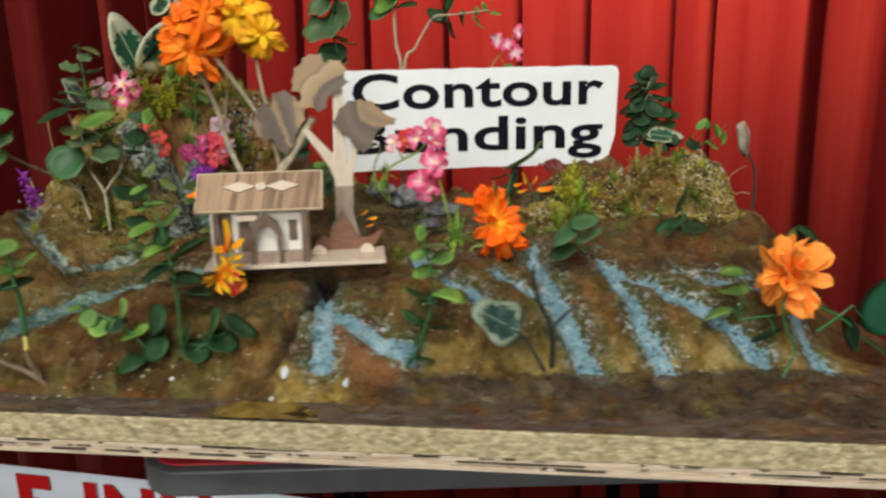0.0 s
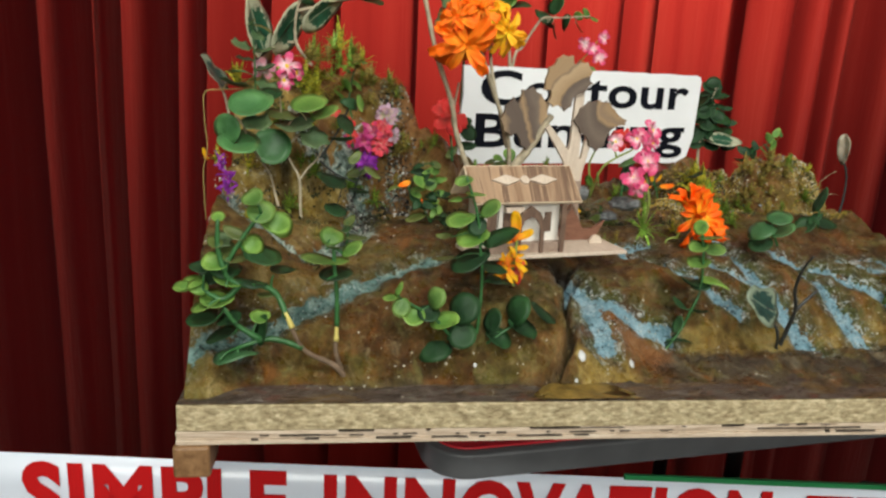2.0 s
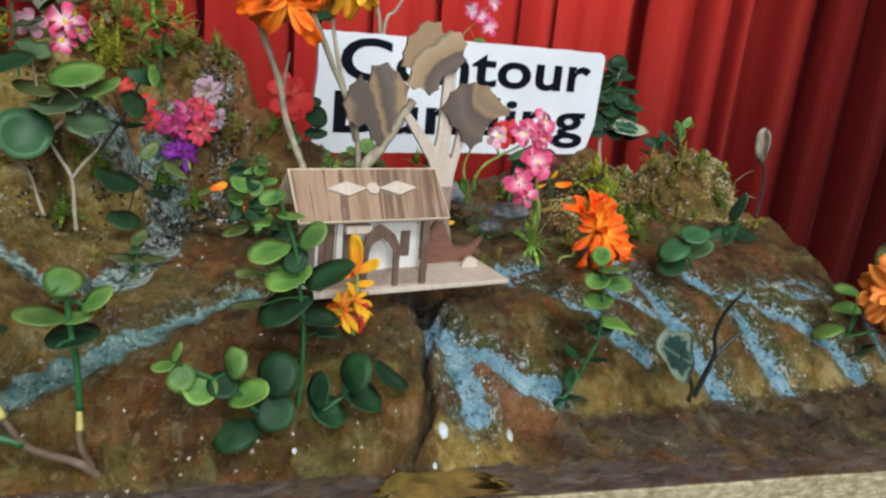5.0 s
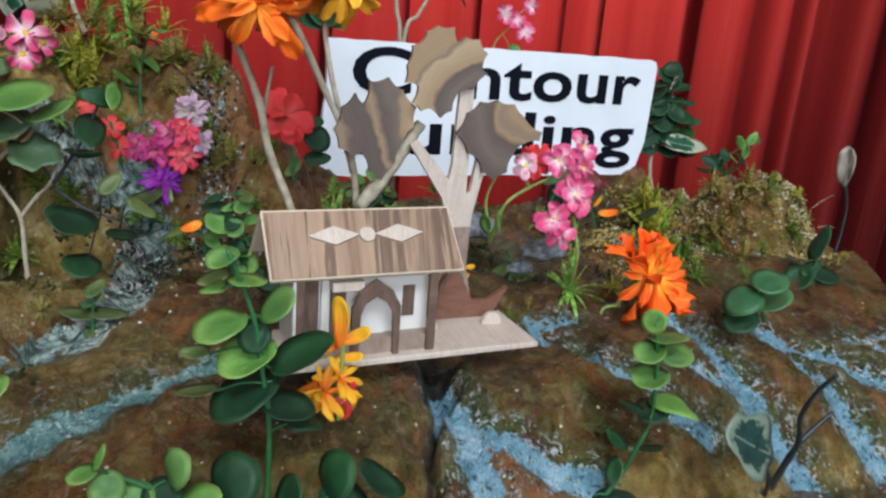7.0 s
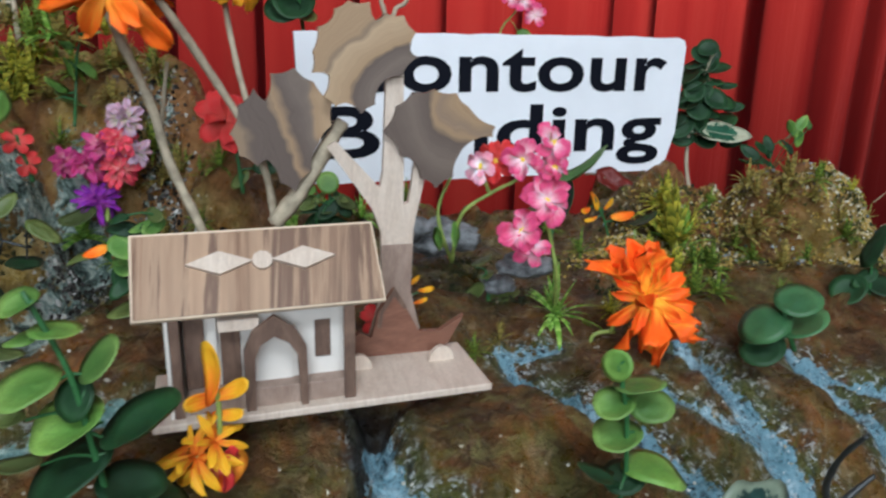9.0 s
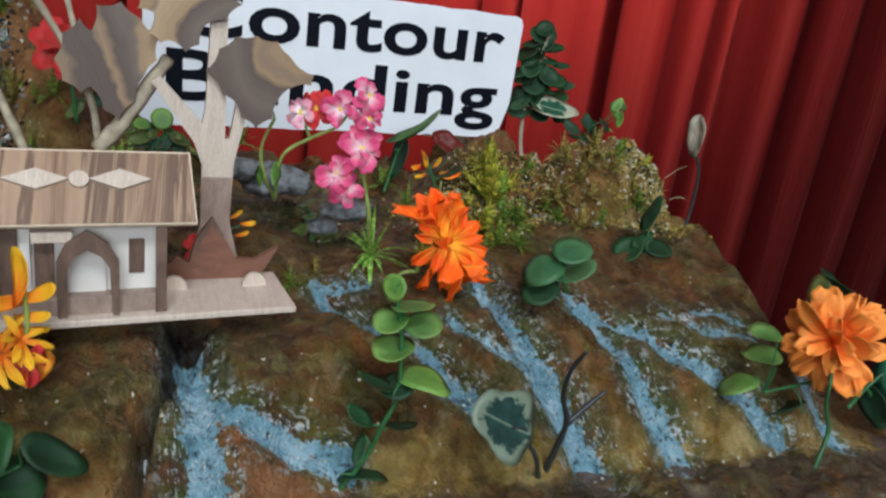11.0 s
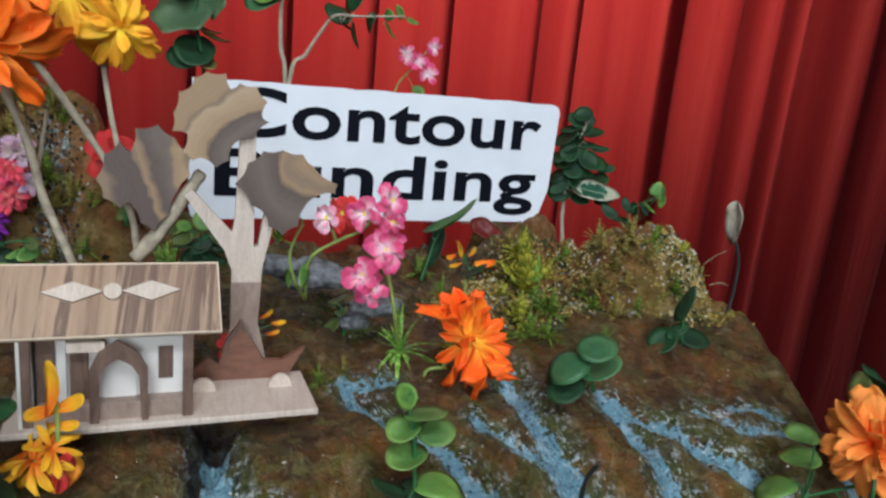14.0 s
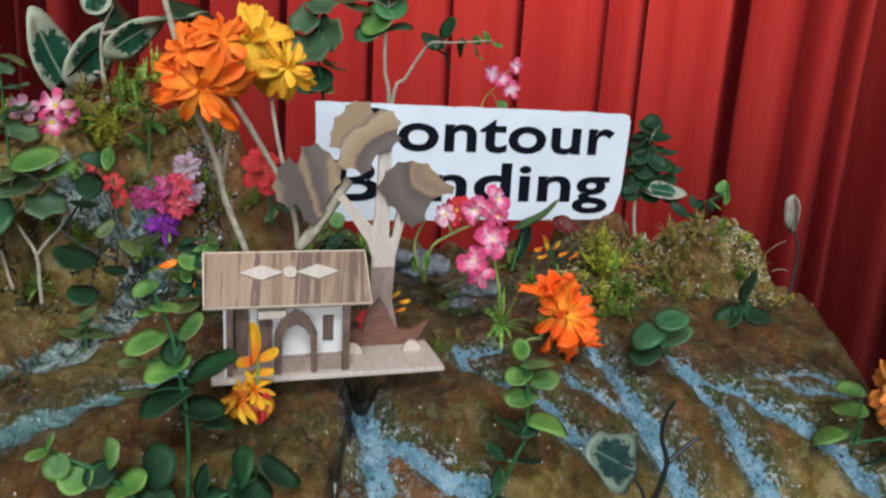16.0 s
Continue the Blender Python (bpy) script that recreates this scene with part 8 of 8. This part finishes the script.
plant("dark_rosette", "dark leafy rosette at the foot of the rock", "artificial plant",
      [[(0.2036, 0.637, 1.032), (0.1995, 0.637, 1.05), (0.196, 0.637, 1.076)]],
      [((0.1857, 0.637, 1.057), (-0.55, -0.24, 0.8), 0.0195, "dark"),
       ((0.2063, 0.637, 1.059), (-0.1, -0.37, 0.93), 0.0197, "dark"),
       ((0.1933, 0.637, 1.065), (-0.39, -0.4, 0.83), 0.0154, "slimdark"),
       ((0.2055, 0.637, 1.042), (-0.62, -0.04, 0.78), 0.0215, "slimdark"),
       ((0.1864, 0.637, 1.042), (-0.19, -0.04, 0.98), 0.0213, "slimdark"),
       ((0.1959, 0.637, 1.05), (-0.22, -0.33, 0.92), 0.0180, "dark"),
       ((0.1949, 0.637, 1.083), (-0.99, 0.03, 0.12), 0.0242, "slimdark")])
tuft("shrub_tuft", "yellow-green shrubby tuft on the rock", (0.1061, 0.6841, 1.052), 0.0258, 40, M_BLADE_YELLOW, spread=75, width=0.09, group="shrub tufts", seed=80)
tuft("shrub_tuft", "yellow-green shrubby tuft on the rock", (0.1276, 0.7403, 1.068), 0.0282, 40, M_BLADE_YELLOW, spread=75, width=0.09, group="shrub tufts", seed=81)
tuft("shrub_tuft", "yellow-green shrubby tuft on the rock", (0.1004, 0.6524, 1.055), 0.0203, 36, M_BLADE, spread=75, width=0.09, group="shrub tufts", seed=82)
tuft("shrub_tuft", "yellow-green shrubby tuft on the rock", (0.1305, 0.7497, 1.09), 0.0161, 24, M_BLADE, spread=75, width=0.09, group="shrub tufts", seed=83)
tuft("shrub_tuft", "yellow-green shrubby tuft on the rock", (0.11, 0.6454, 1.057), 0.0161, 34, M_BLADE, spread=75, width=0.09, group="shrub tufts", seed=84)
tuft("shrub_tuft", "yellow-green shrubby tuft on the rock", (0.1853, 0.7102, 1.081), 0.0200, 30, M_BLADE_BROWN, spread=75, width=0.09, group="shrub tufts", seed=85)
tuft("shrub_tuft", "yellow-green shrubby tuft on the rock", (0.2062, 0.702, 1.093), 0.0162, 24, M_BLADE_BROWN, spread=75, width=0.09, group="shrub tufts", seed=86)
tuft("shrub_tuft", "yellow-green shrubby tuft on the rock", (0.2197, 0.7157, 1.106), 0.0119, 30, M_BLADE, spread=75, width=0.09, group="shrub tufts", seed=87)
tuft("shrub_tuft", "yellow-green shrubby tuft on the rock", (0.1714, 0.7046, 1.055), 0.0154, 30, M_BLADE, spread=75, width=0.09, group="shrub tufts", seed=88)
plant("slender_sprig", "slender grey-green eucalyptus sprig on the far side of the rock", "artificial plant",
      [[(-0.3136, 0.73, 1.087), (-0.3144, 0.74, 1.126), (-0.3155, 0.74, 1.156), (-0.3162, 0.74, 1.19), (-0.3185, 0.74, 1.215)]],
      [((-0.3276, 0.74, 1.194), (0.35, -0.44, 0.83), 0.0177, "grey"),
       ((-0.3077, 0.74, 1.19), (-0.14, -0.12, 0.98), 0.0198, "grey"),
       ((-0.3252, 0.74, 1.175), (0.35, -0.06, 0.93), 0.0257, "teal"),
       ((-0.3332, 0.74, 1.161), (0.16, 0.07, 0.98), 0.0278, "grey"),
       ((-0.3056, 0.74, 1.16), (0.32, -0.51, 0.8), 0.0210, "grey"),
       ((-0.3135, 0.74, 1.203), (0.35, -0.66, 0.67), 0.0128, "grey"),
       ((-0.3081, 0.74, 1.211), (0.28, -0.08, 0.96), 0.0196, "olive"),
       ((-0.3189, 0.74, 1.215), (-0.66, -0.33, 0.67), 0.0117, "olive"),
       ((-0.3066, 0.74, 1.175), (-0.22, -0.15, 0.96), 0.0199, "grey"),
       ((-0.3249, 0.74, 1.183), (0.14, -0.17, 0.98), 0.0148, "grey")], r0=0.0011, r1=0.0006, seed=33)
tuft("spiky_tuft", "spiky plastic grass tuft on the peak", (-0.2322, 0.75, 1.181), 0.0229, 18, M_BLADE_BRIGHT, spread=75, group="spiky tufts", width=0.085, seed=100)
tuft("spiky_tuft", "spiky plastic grass tuft on the peak", (-0.2144, 0.7984, 1.164), 0.0187, 26, M_BLADE, spread=75, group="spiky tufts", seed=101)
tuft("spiky_tuft", "spiky plastic grass tuft on the peak", (-0.1882, 0.7894, 1.165), 0.0219, 34, M_BLADE, spread=75, group="spiky tufts", seed=102)
tuft("spiky_tuft", "spiky plastic grass tuft on the peak", (-0.1723, 0.7743, 1.107), 0.0165, 24, M_BLADE, spread=75, group="spiky tufts", seed=103)
tuft("spiky_tuft", "spiky plastic grass tuft on the peak", (-0.305, 0.8114, 1.165), 0.0195, 26, M_BLADE, spread=75, group="spiky tufts", seed=104)
tuft("spiky_tuft", "spiky plastic grass tuft on the peak", (-0.3225, 0.6852, 1.098), 0.0196, 14, M_BLADE_YELLOW, spread=75, group="spiky tufts", width=0.085, seed=105)
tuft("spiky_tuft", "spiky plastic grass tuft on the peak", (-0.2392, 0.7689, 1.123), 0.0192, 24, M_BLADE, spread=75, group="spiky tufts", seed=106)
tuft("spiky_tuft", "spiky plastic grass tuft on the peak", (-0.2569, 0.81, 1.167), 0.0275, 23, M_BLADE_YELLOW, spread=75, group="spiky tufts", width=0.085, seed=107)
tuft("spiky_tuft", "spiky plastic grass tuft on the peak", (-0.2016, 0.7991, 1.165), 0.0135, 26, M_BLADE, spread=75, group="spiky tufts", seed=108)
tuft("spiky_tuft", "spiky plastic grass tuft on the peak", (-0.2932, 0.8069, 1.169), 0.0179, 16, M_BLADE_BRIGHT, spread=75, group="spiky tufts", width=0.085, seed=109)
tuft("spiky_tuft", "spiky plastic grass tuft on the peak", (-0.2804, 0.8009, 1.164), 0.0156, 26, M_BLADE, spread=75, group="spiky tufts", seed=110)
tuft("spiky_tuft", "spiky plastic grass tuft on the peak", (-0.2407, 0.8211, 1.169), 0.0170, 14, M_BLADE_BRIGHT, spread=75, group="spiky tufts", width=0.085, seed=111)
tuft("spiky_tuft", "spiky plastic grass tuft on the peak", (-0.2482, 0.8194, 1.168), 0.0128, 24, M_BLADE, spread=75, group="spiky tufts", seed=112)
tuft("shrub_tuft", "yellow-green shrubby tuft on the rock", (0.1063, 0.7182, 1.06), 0.0163, 26, M_BLADE_YELLOW, spread=80, width=0.08, group="shrub tufts", seed=120)
tuft("shrub_tuft", "yellow-green shrubby tuft on the rock", (0.1464, 0.7396, 1.068), 0.0189, 30, M_BLADE_YELLOW, spread=80, width=0.08, group="shrub tufts", seed=121)
tuft("shrub_tuft", "yellow-green shrubby tuft on the rock", (0.1665, 0.7528, 1.08), 0.0164, 26, M_BLADE, spread=80, width=0.08, group="shrub tufts", seed=122)
tuft("shrub_tuft", "yellow-green shrubby tuft on the rock", (0.1692, 0.7211, 1.059), 0.0167, 28, M_BLADE, spread=80, width=0.08, group="shrub tufts", seed=123)
tuft("shrub_tuft", "yellow-green shrubby tuft on the rock", (0.181, 0.7238, 1.092), 0.0166, 28, M_BLADE_BROWN, spread=80, width=0.08, group="shrub tufts", seed=124)
tuft("shrub_tuft", "yellow-green shrubby tuft on the rock", (0.1916, 0.7018, 1.074), 0.0153, 26, M_BLADE_BROWN, spread=80, width=0.08, group="shrub tufts", seed=125)
tuft("shrub_tuft", "yellow-green shrubby tuft on the rock", (0.1917, 0.6814, 1.062), 0.0132, 22, M_BLADE, spread=80, width=0.08, group="shrub tufts", seed=126)
tuft("shrub_tuft", "yellow-green shrubby tuft on the rock", (0.2206, 0.6939, 1.081), 0.0134, 24, M_BLADE_BROWN, spread=80, width=0.08, group="shrub tufts", seed=127)
tuft("shrub_tuft", "yellow-green shrubby tuft on the rock", (0.2335, 0.703, 1.098), 0.0127, 22, M_BLADE_YELLOW, spread=80, width=0.08, group="shrub tufts", seed=128)
tuft("shrub_tuft", "yellow-green shrubby tuft on the rock", (0.119, 0.6865, 1.061), 0.0173, 26, M_BLADE, spread=80, width=0.08, group="shrub tufts", seed=129)
tuft("shrub_tuft", "yellow-green shrubby tuft on the rock", (0.0806, 0.6666, 1.05), 0.0141, 26, M_BLADE, spread=80, width=0.08, group="shrub tufts", seed=130)
tuft("shrub_tuft", "yellow-green shrubby tuft on the rock", (0.0645, 0.7271, 1.057), 0.0181, 26, M_BLADE, spread=80, width=0.08, group="shrub tufts", seed=131)
tuft("shrub_tuft", "yellow-green shrubby tuft on the rock", (0.0625, 0.7856, 1.055), 0.0198, 24, M_BLADE, spread=80, width=0.08, group="shrub tufts", seed=132)
tuft("shrub_tuft", "yellow-green shrubby tuft on the rock", (-0.0476, 0.72, 1.095), 0.0153, 26, M_BLADE, spread=80, width=0.08, group="shrub tufts", seed=133)
tuft("shrub_tuft", "yellow-green shrubby tuft on the rock", (-0.0659, 0.7902, 1.068), 0.0190, 26, M_BLADE_BRIGHT, spread=80, width=0.08, group="shrub tufts", seed=134)
tuft("shrub_tuft", "yellow-green shrubby tuft on the rock", (-0.0885, 0.8076, 1.069), 0.0175, 24, M_BLADE_BRIGHT, spread=80, width=0.08, group="shrub tufts", seed=135)
tuft("shrub_tuft", "yellow-green shrubby tuft on the rock", (0.2617, 0.7165, 1.075), 0.0123, 18, M_BLADE_BROWN, spread=80, width=0.08, group="shrub tufts", seed=136)
tuft("shrub_tuft", "yellow-green shrubby tuft on the rock", (0.1503, 0.6469, 1.056), 0.0106, 18, M_BLADE, spread=80, width=0.08, group="shrub tufts", seed=137)
for foot, tip in (((0.262, 0.715, 1.087), (0.276, 0.711, 1.098)), ((0.266, 0.71, 1.072), (0.279, 0.706, 1.073))):
    mid = (Vector(foot) + Vector(tip)) / 2 + Vector((0.001, 0, 0.002))
    plant("straw", "thin dry straw sticking out of the boulder", "dry straw", [[foot, tuple(mid), tip]], [], stem_mat=M_DRY_STRAW, r0=0.0003, r1=0.0002, group="dry straws")
stone((-0.028, 0.715, 1.075), (0.0214, 0.0171, 0.0137), 1)
stone((-0.0498, 0.7, 1.085), (0.0123, 0.0099, 0.0099), 2)
stone((-0.0075, 0.665, 1.062), (0.0095, 0.0076, 0.0064), 3)
stone((0.0034, 0.655, 1.075), (0.0140, 0.0112, 0.0078), 4)
tuft("leafy_tuft", "leafy plastic foliage tuft on the peak", (-0.2631, 0.7967, 1.153), 0.0243, 60, M_BLADE_YELLOW, spread=85, width=0.1, group="leafy tufts", seed=200)
tuft("leafy_tuft", "leafy plastic foliage tuft on the peak", (-0.2757, 0.7974, 1.155), 0.0172, 34, M_BLADE_BRIGHT, spread=85, width=0.12, group="leafy tufts", seed=201)
tuft("leafy_tuft", "leafy plastic foliage tuft on the peak", (-0.2314, 0.75, 1.193), 0.0179, 50, M_BLADE, spread=85, width=0.06, group="leafy tufts", seed=202)
tuft("leafy_tuft", "leafy plastic foliage tuft on the peak", (-0.2311, 0.7927, 1.16), 0.0173, 40, M_BLADE, spread=85, width=0.12, group="leafy tufts", seed=203)
tuft("leafy_tuft", "leafy plastic foliage tuft on the peak", (-0.2111, 0.7956, 1.164), 0.0183, 50, M_BLADE_BROWN, spread=85, width=0.1, group="leafy tufts", seed=204)
tuft("leafy_tuft", "leafy plastic foliage tuft on the peak", (-0.2093, 0.7705, 1.148), 0.0154, 40, M_BLADE_BROWN, spread=85, width=0.08, group="leafy tufts", seed=205)
tuft("leafy_tuft", "leafy plastic foliage tuft on the peak", (-0.151, 0.7492, 1.112), 0.0177, 50, M_BLADE, spread=85, width=0.06, group="leafy tufts", seed=206)
tuft("leafy_tuft", "leafy plastic foliage tuft on the peak", (-0.268, 0.7637, 1.131), 0.0164, 36, M_BLADE, spread=85, width=0.12, group="leafy tufts", seed=207)
tuft("leafy_tuft", "leafy plastic foliage tuft on the peak", (-0.2727, 0.7341, 1.133), 0.0140, 30, M_BLADE_BRIGHT, spread=85, width=0.1, group="leafy tufts", seed=208)
tuft("leafy_tuft", "leafy plastic foliage tuft on the peak", (-0.2845, 0.8027, 1.167), 0.0219, 50, M_BLADE_YELLOW, spread=85, width=0.1, group="leafy tufts", seed=209)
tuft("leafy_tuft", "leafy plastic foliage tuft on the peak", (-0.2686, 0.75, 1.185), 0.0203, 44, M_BLADE_BROWN, spread=85, width=0.1, group="leafy tufts", seed=210)
tuft("leafy_tuft", "leafy plastic foliage tuft on the peak", (-0.2417, 0.75, 1.181), 0.0168, 36, M_BLADE, spread=85, width=0.1, group="leafy tufts", seed=211)
tuft("leafy_tuft", "leafy plastic foliage tuft on the peak", (-0.2058, 0.8007, 1.168), 0.0205, 50, M_BLADE_BROWN, spread=85, width=0.07, group="leafy tufts", seed=212)
tuft("leafy_tuft", "leafy plastic foliage tuft on the peak", (-0.1885, 0.7672, 1.119), 0.0222, 44, M_BLADE, spread=85, width=0.07, group="leafy tufts", seed=213)
tuft("leafy_tuft", "leafy plastic foliage tuft on the peak", (-0.1839, 0.7653, 1.101), 0.0203, 44, M_BLADE_BROWN, spread=85, width=0.1, group="leafy tufts", seed=214)
tuft("leafy_tuft", "leafy plastic foliage tuft on the peak", (-0.3491, 0.75, 1.094), 0.0176, 30, M_BLADE_YELLOW, spread=85, width=0.12, group="leafy tufts", seed=215)
tuft("leafy_tuft", "leafy plastic foliage tuft on the peak", (-0.3122, 0.7069, 1.105), 0.0158, 30, M_BLADE_BROWN, spread=85, width=0.12, group="leafy tufts", seed=216)
tuft("leafy_tuft", "leafy plastic foliage tuft on the peak", (-0.2786, 0.7068, 1.1), 0.0161, 34, M_BLADE, spread=85, width=0.12, group="leafy tufts", seed=217)
tuft("leafy_tuft", "leafy plastic foliage tuft on the peak", (-0.2079, 0.7429, 1.058), 0.0179, 36, M_BLADE, spread=85, width=0.12, group="leafy tufts", seed=218)
tuft("leafy_tuft", "leafy plastic foliage tuft on the peak", (-0.1854, 0.7584, 1.069), 0.0173, 36, M_BLADE_BROWN, spread=85, width=0.1, group="leafy tufts", seed=219)
tuft("leafy_tuft", "leafy plastic foliage tuft on the peak", (-0.2453, 0.7837, 1.147), 0.0179, 36, M_BLADE_BROWN, spread=85, width=0.1, group="leafy tufts", seed=220)
tuft("leafy_tuft", "leafy plastic foliage tuft on the peak", (-0.2937, 0.7165, 1.134), 0.0177, 40, M_BLADE, spread=85, width=0.12, group="leafy tufts", seed=221)
tuft("leafy_tuft", "leafy plastic foliage tuft on the peak", (-0.3241, 0.6349, 1.068), 0.0118, 26, M_BLADE_YELLOW, spread=85, width=0.1, group="leafy tufts", seed=222)
tuft("leafy_tuft", "leafy plastic foliage tuft on the peak", (-0.2707, 0.6454, 1.051), 0.0108, 26, M_BLADE_BROWN, spread=85, width=0.1, group="leafy tufts", seed=223)
tuft("leafy_tuft", "leafy plastic foliage tuft on the peak", (-0.2676, 0.803, 1.162), 0.0241, 44, M_BLADE_YELLOW, spread=85, width=0.13, group="leafy tufts", seed=224)
tuft("leafy_tuft", "leafy plastic foliage tuft on the peak", (-0.2276, 0.75, 1.18), 0.0224, 44, M_BLADE_BROWN, spread=85, width=0.12, group="leafy tufts", seed=225)
tuft("leafy_tuft", "leafy plastic foliage tuft on the peak", (-0.1764, 0.7711, 1.105), 0.0196, 40, M_BLADE_BROWN, spread=85, width=0.1, group="leafy tufts", seed=226)
tuft("leafy_tuft", "leafy plastic foliage tuft on the peak", (-0.2676, 0.7153, 1.089), 0.0200, 40, M_BLADE, spread=85, width=0.14, group="leafy tufts", seed=227)
tuft("leafy_tuft", "leafy plastic foliage tuft on the peak", (-0.2297, 0.7558, 1.07), 0.0193, 40, M_BLADE_BRIGHT, spread=85, width=0.14, group="leafy tufts", seed=228)
tuft("leafy_tuft", "leafy plastic foliage tuft on the peak", (-0.2894, 0.6952, 1.063), 0.0195, 40, M_BLADE, spread=85, width=0.14, group="leafy tufts", seed=229)
tuft("leafy_tuft", "leafy plastic foliage tuft on the peak", (-0.265, 0.7956, 1.149), 0.0209, 50, M_BLADE_YELLOW, spread=85, width=0.07, group="leafy tufts", seed=230)
tuft("leafy_tuft", "leafy plastic foliage tuft on the peak", (-0.1878, 0.7867, 1.16), 0.0179, 60, M_BLADE_BROWN, spread=85, width=0.05, group="leafy tufts", seed=231)
tuft("leafy_tuft", "leafy plastic foliage tuft on the peak", (-0.2524, 0.75, 1.188), 0.0156, 50, M_BLADE_BROWN, spread=85, width=0.06, group="leafy tufts", seed=232)
tuft("leafy_tuft", "leafy plastic foliage tuft on the peak", (-0.1095, 0.75, 1.087), 0.0145, 26, M_BLADE_BRIGHT, spread=85, width=0.1, group="leafy tufts", seed=233)
tuft("leafy_tuft", "leafy plastic foliage tuft on the peak", (-0.1624, 0.7341, 1.081), 0.0136, 30, M_BLADE, spread=85, width=0.14, group="leafy tufts", seed=234)
tuft("shrub_tuft", "mossy yellow-green tuft on the boulder", (0.1272, 0.7441, 1.081), 0.0245, 40, M_BLADE_YELLOW, spread=85, width=0.12, group="shrub tufts", seed=260)
tuft("shrub_tuft", "mossy yellow-green tuft on the boulder", (0.1856, 0.7407, 1.095), 0.0193, 40, M_BLADE_BROWN, spread=85, width=0.1, group="shrub tufts", seed=261)
tuft("shrub_tuft", "mossy yellow-green tuft on the boulder", (0.1924, 0.712, 1.095), 0.0159, 40, M_BLADE_BROWN, spread=85, width=0.1, group="shrub tufts", seed=262)
tuft("shrub_tuft", "mossy yellow-green tuft on the boulder", (0.1734, 0.7167, 1.067), 0.0188, 40, M_BLADE_BROWN, spread=85, width=0.12, group="shrub tufts", seed=263)
tuft("shrub_tuft", "mossy yellow-green tuft on the boulder", (0.2127, 0.7103, 1.103), 0.0169, 24, M_BLADE, spread=85, width=0.08, group="shrub tufts", seed=264)
tuft("shrub_tuft", "mossy yellow-green tuft on the boulder", (0.1282, 0.6835, 1.058), 0.0201, 50, M_BLADE, spread=85, width=0.12, group="shrub tufts", seed=265)
tuft("shrub_tuft", "mossy yellow-green tuft on the boulder", (0.172, 0.6771, 1.059), 0.0178, 40, M_BLADE_BROWN, spread=85, width=0.1, group="shrub tufts", seed=266)
tuft("shrub_tuft", "mossy yellow-green tuft on the boulder", (0.047, 0.6413, 1.052), 0.0154, 34, M_BLADE_YELLOW, spread=85, width=0.06, group="shrub tufts", seed=267)
tuft("shrub_tuft", "mossy yellow-green tuft on the boulder", (0.1983, 0.7167, 1.104), 0.0193, 40, M_BLADE_BROWN, spread=85, width=0.12, group="shrub tufts", seed=268)
tuft("shrub_tuft", "mossy yellow-green tuft on the boulder", (0.1774, 0.7128, 1.072), 0.0168, 40, M_BLADE_BROWN, spread=85, width=0.12, group="shrub tufts", seed=269)
tuft("shrub_tuft", "mossy yellow-green tuft on the boulder", (0.2248, 0.6918, 1.071), 0.0168, 40, M_BLADE, spread=85, width=0.1, group="shrub tufts", seed=270)
tuft("shrub_tuft", "mossy yellow-green tuft on the boulder", (-0.0185, 0.6218, 1.049), 0.0127, 34, M_BLADE_BROWN, spread=85, width=0.05, group="shrub tufts", seed=271)
plant("dried_vine", "thin dried yellow vine beside the peak", "artificial plant",
      [[(-0.2944, 0.75, 1.168), (-0.3094, 0.75, 1.164), (-0.3242, 0.75, 1.159), (-0.3436, 0.75, 1.157), (-0.3581, 0.75, 1.154), (-0.3591, 0.75, 1.132), (-0.3574, 0.75, 1.107), (-0.3613, 0.75, 1.083), (-0.3602, 0.75, 1.041)],
       [(-0.3242, 0.75, 1.159), (-0.3386, 0.75, 1.162), (-0.3427, 0.75, 1.157)]],
      [((-0.3596, 0.75, 1.1), (0.77, -0.6, 0.22), 0.0122, "gold")], stem_mat=M_VINE, r0=0.0006, r1=0.0005)
stone((-0.3411, 0.7, 1.049), (0.0126, 0.0107, 0.0194), 7, M_PALE_STONE, "pale_stone", "rough off-white stone at the edge of the landscape", "pale stones")
plant("low_leaf_clump", "low clump of olive and green leaves behind the house", "artificial plant",
      [[(-0.0995, 0.7, 1.089), (-0.0993, 0.7, 1.097), (-0.0985, 0.7, 1.105)],
       [(-0.0988, 0.7, 1.094), (-0.0902, 0.7, 1.102), (-0.0872, 0.7, 1.105)]],
      [((-0.1108, 0.7, 1.105), (-0.24, -0.48, 0.84), 0.0101, "olive"),
       ((-0.1034, 0.7, 1.108), (0.12, -0.56, 0.82), 0.0090, "bright"),
       ((-0.0976, 0.7, 1.103), (-0.13, -0.51, 0.85), 0.0108, "olive"),
       ((-0.0916, 0.7, 1.108), (-0.38, -0.51, 0.77), 0.0090, "bright"),
       ((-0.0866, 0.7, 1.103), (0.19, -0.6, 0.77), 0.0097, "olive"),
       ((-0.1022, 0.7, 1.098), (0.01, -0.38, 0.93), 0.0108, "dark"),
       ((-0.0933, 0.7, 1.097), (-0.14, -0.38, 0.91), 0.0115, "olive"),
       ((-0.0843, 0.7, 1.097), (0.1, -0.47, 0.88), 0.0091, "dark"),
       ((-0.1076, 0.7, 1.096), (-0.12, -0.37, 0.92), 0.0096, "olive")], seed=44, r0=0.0008)
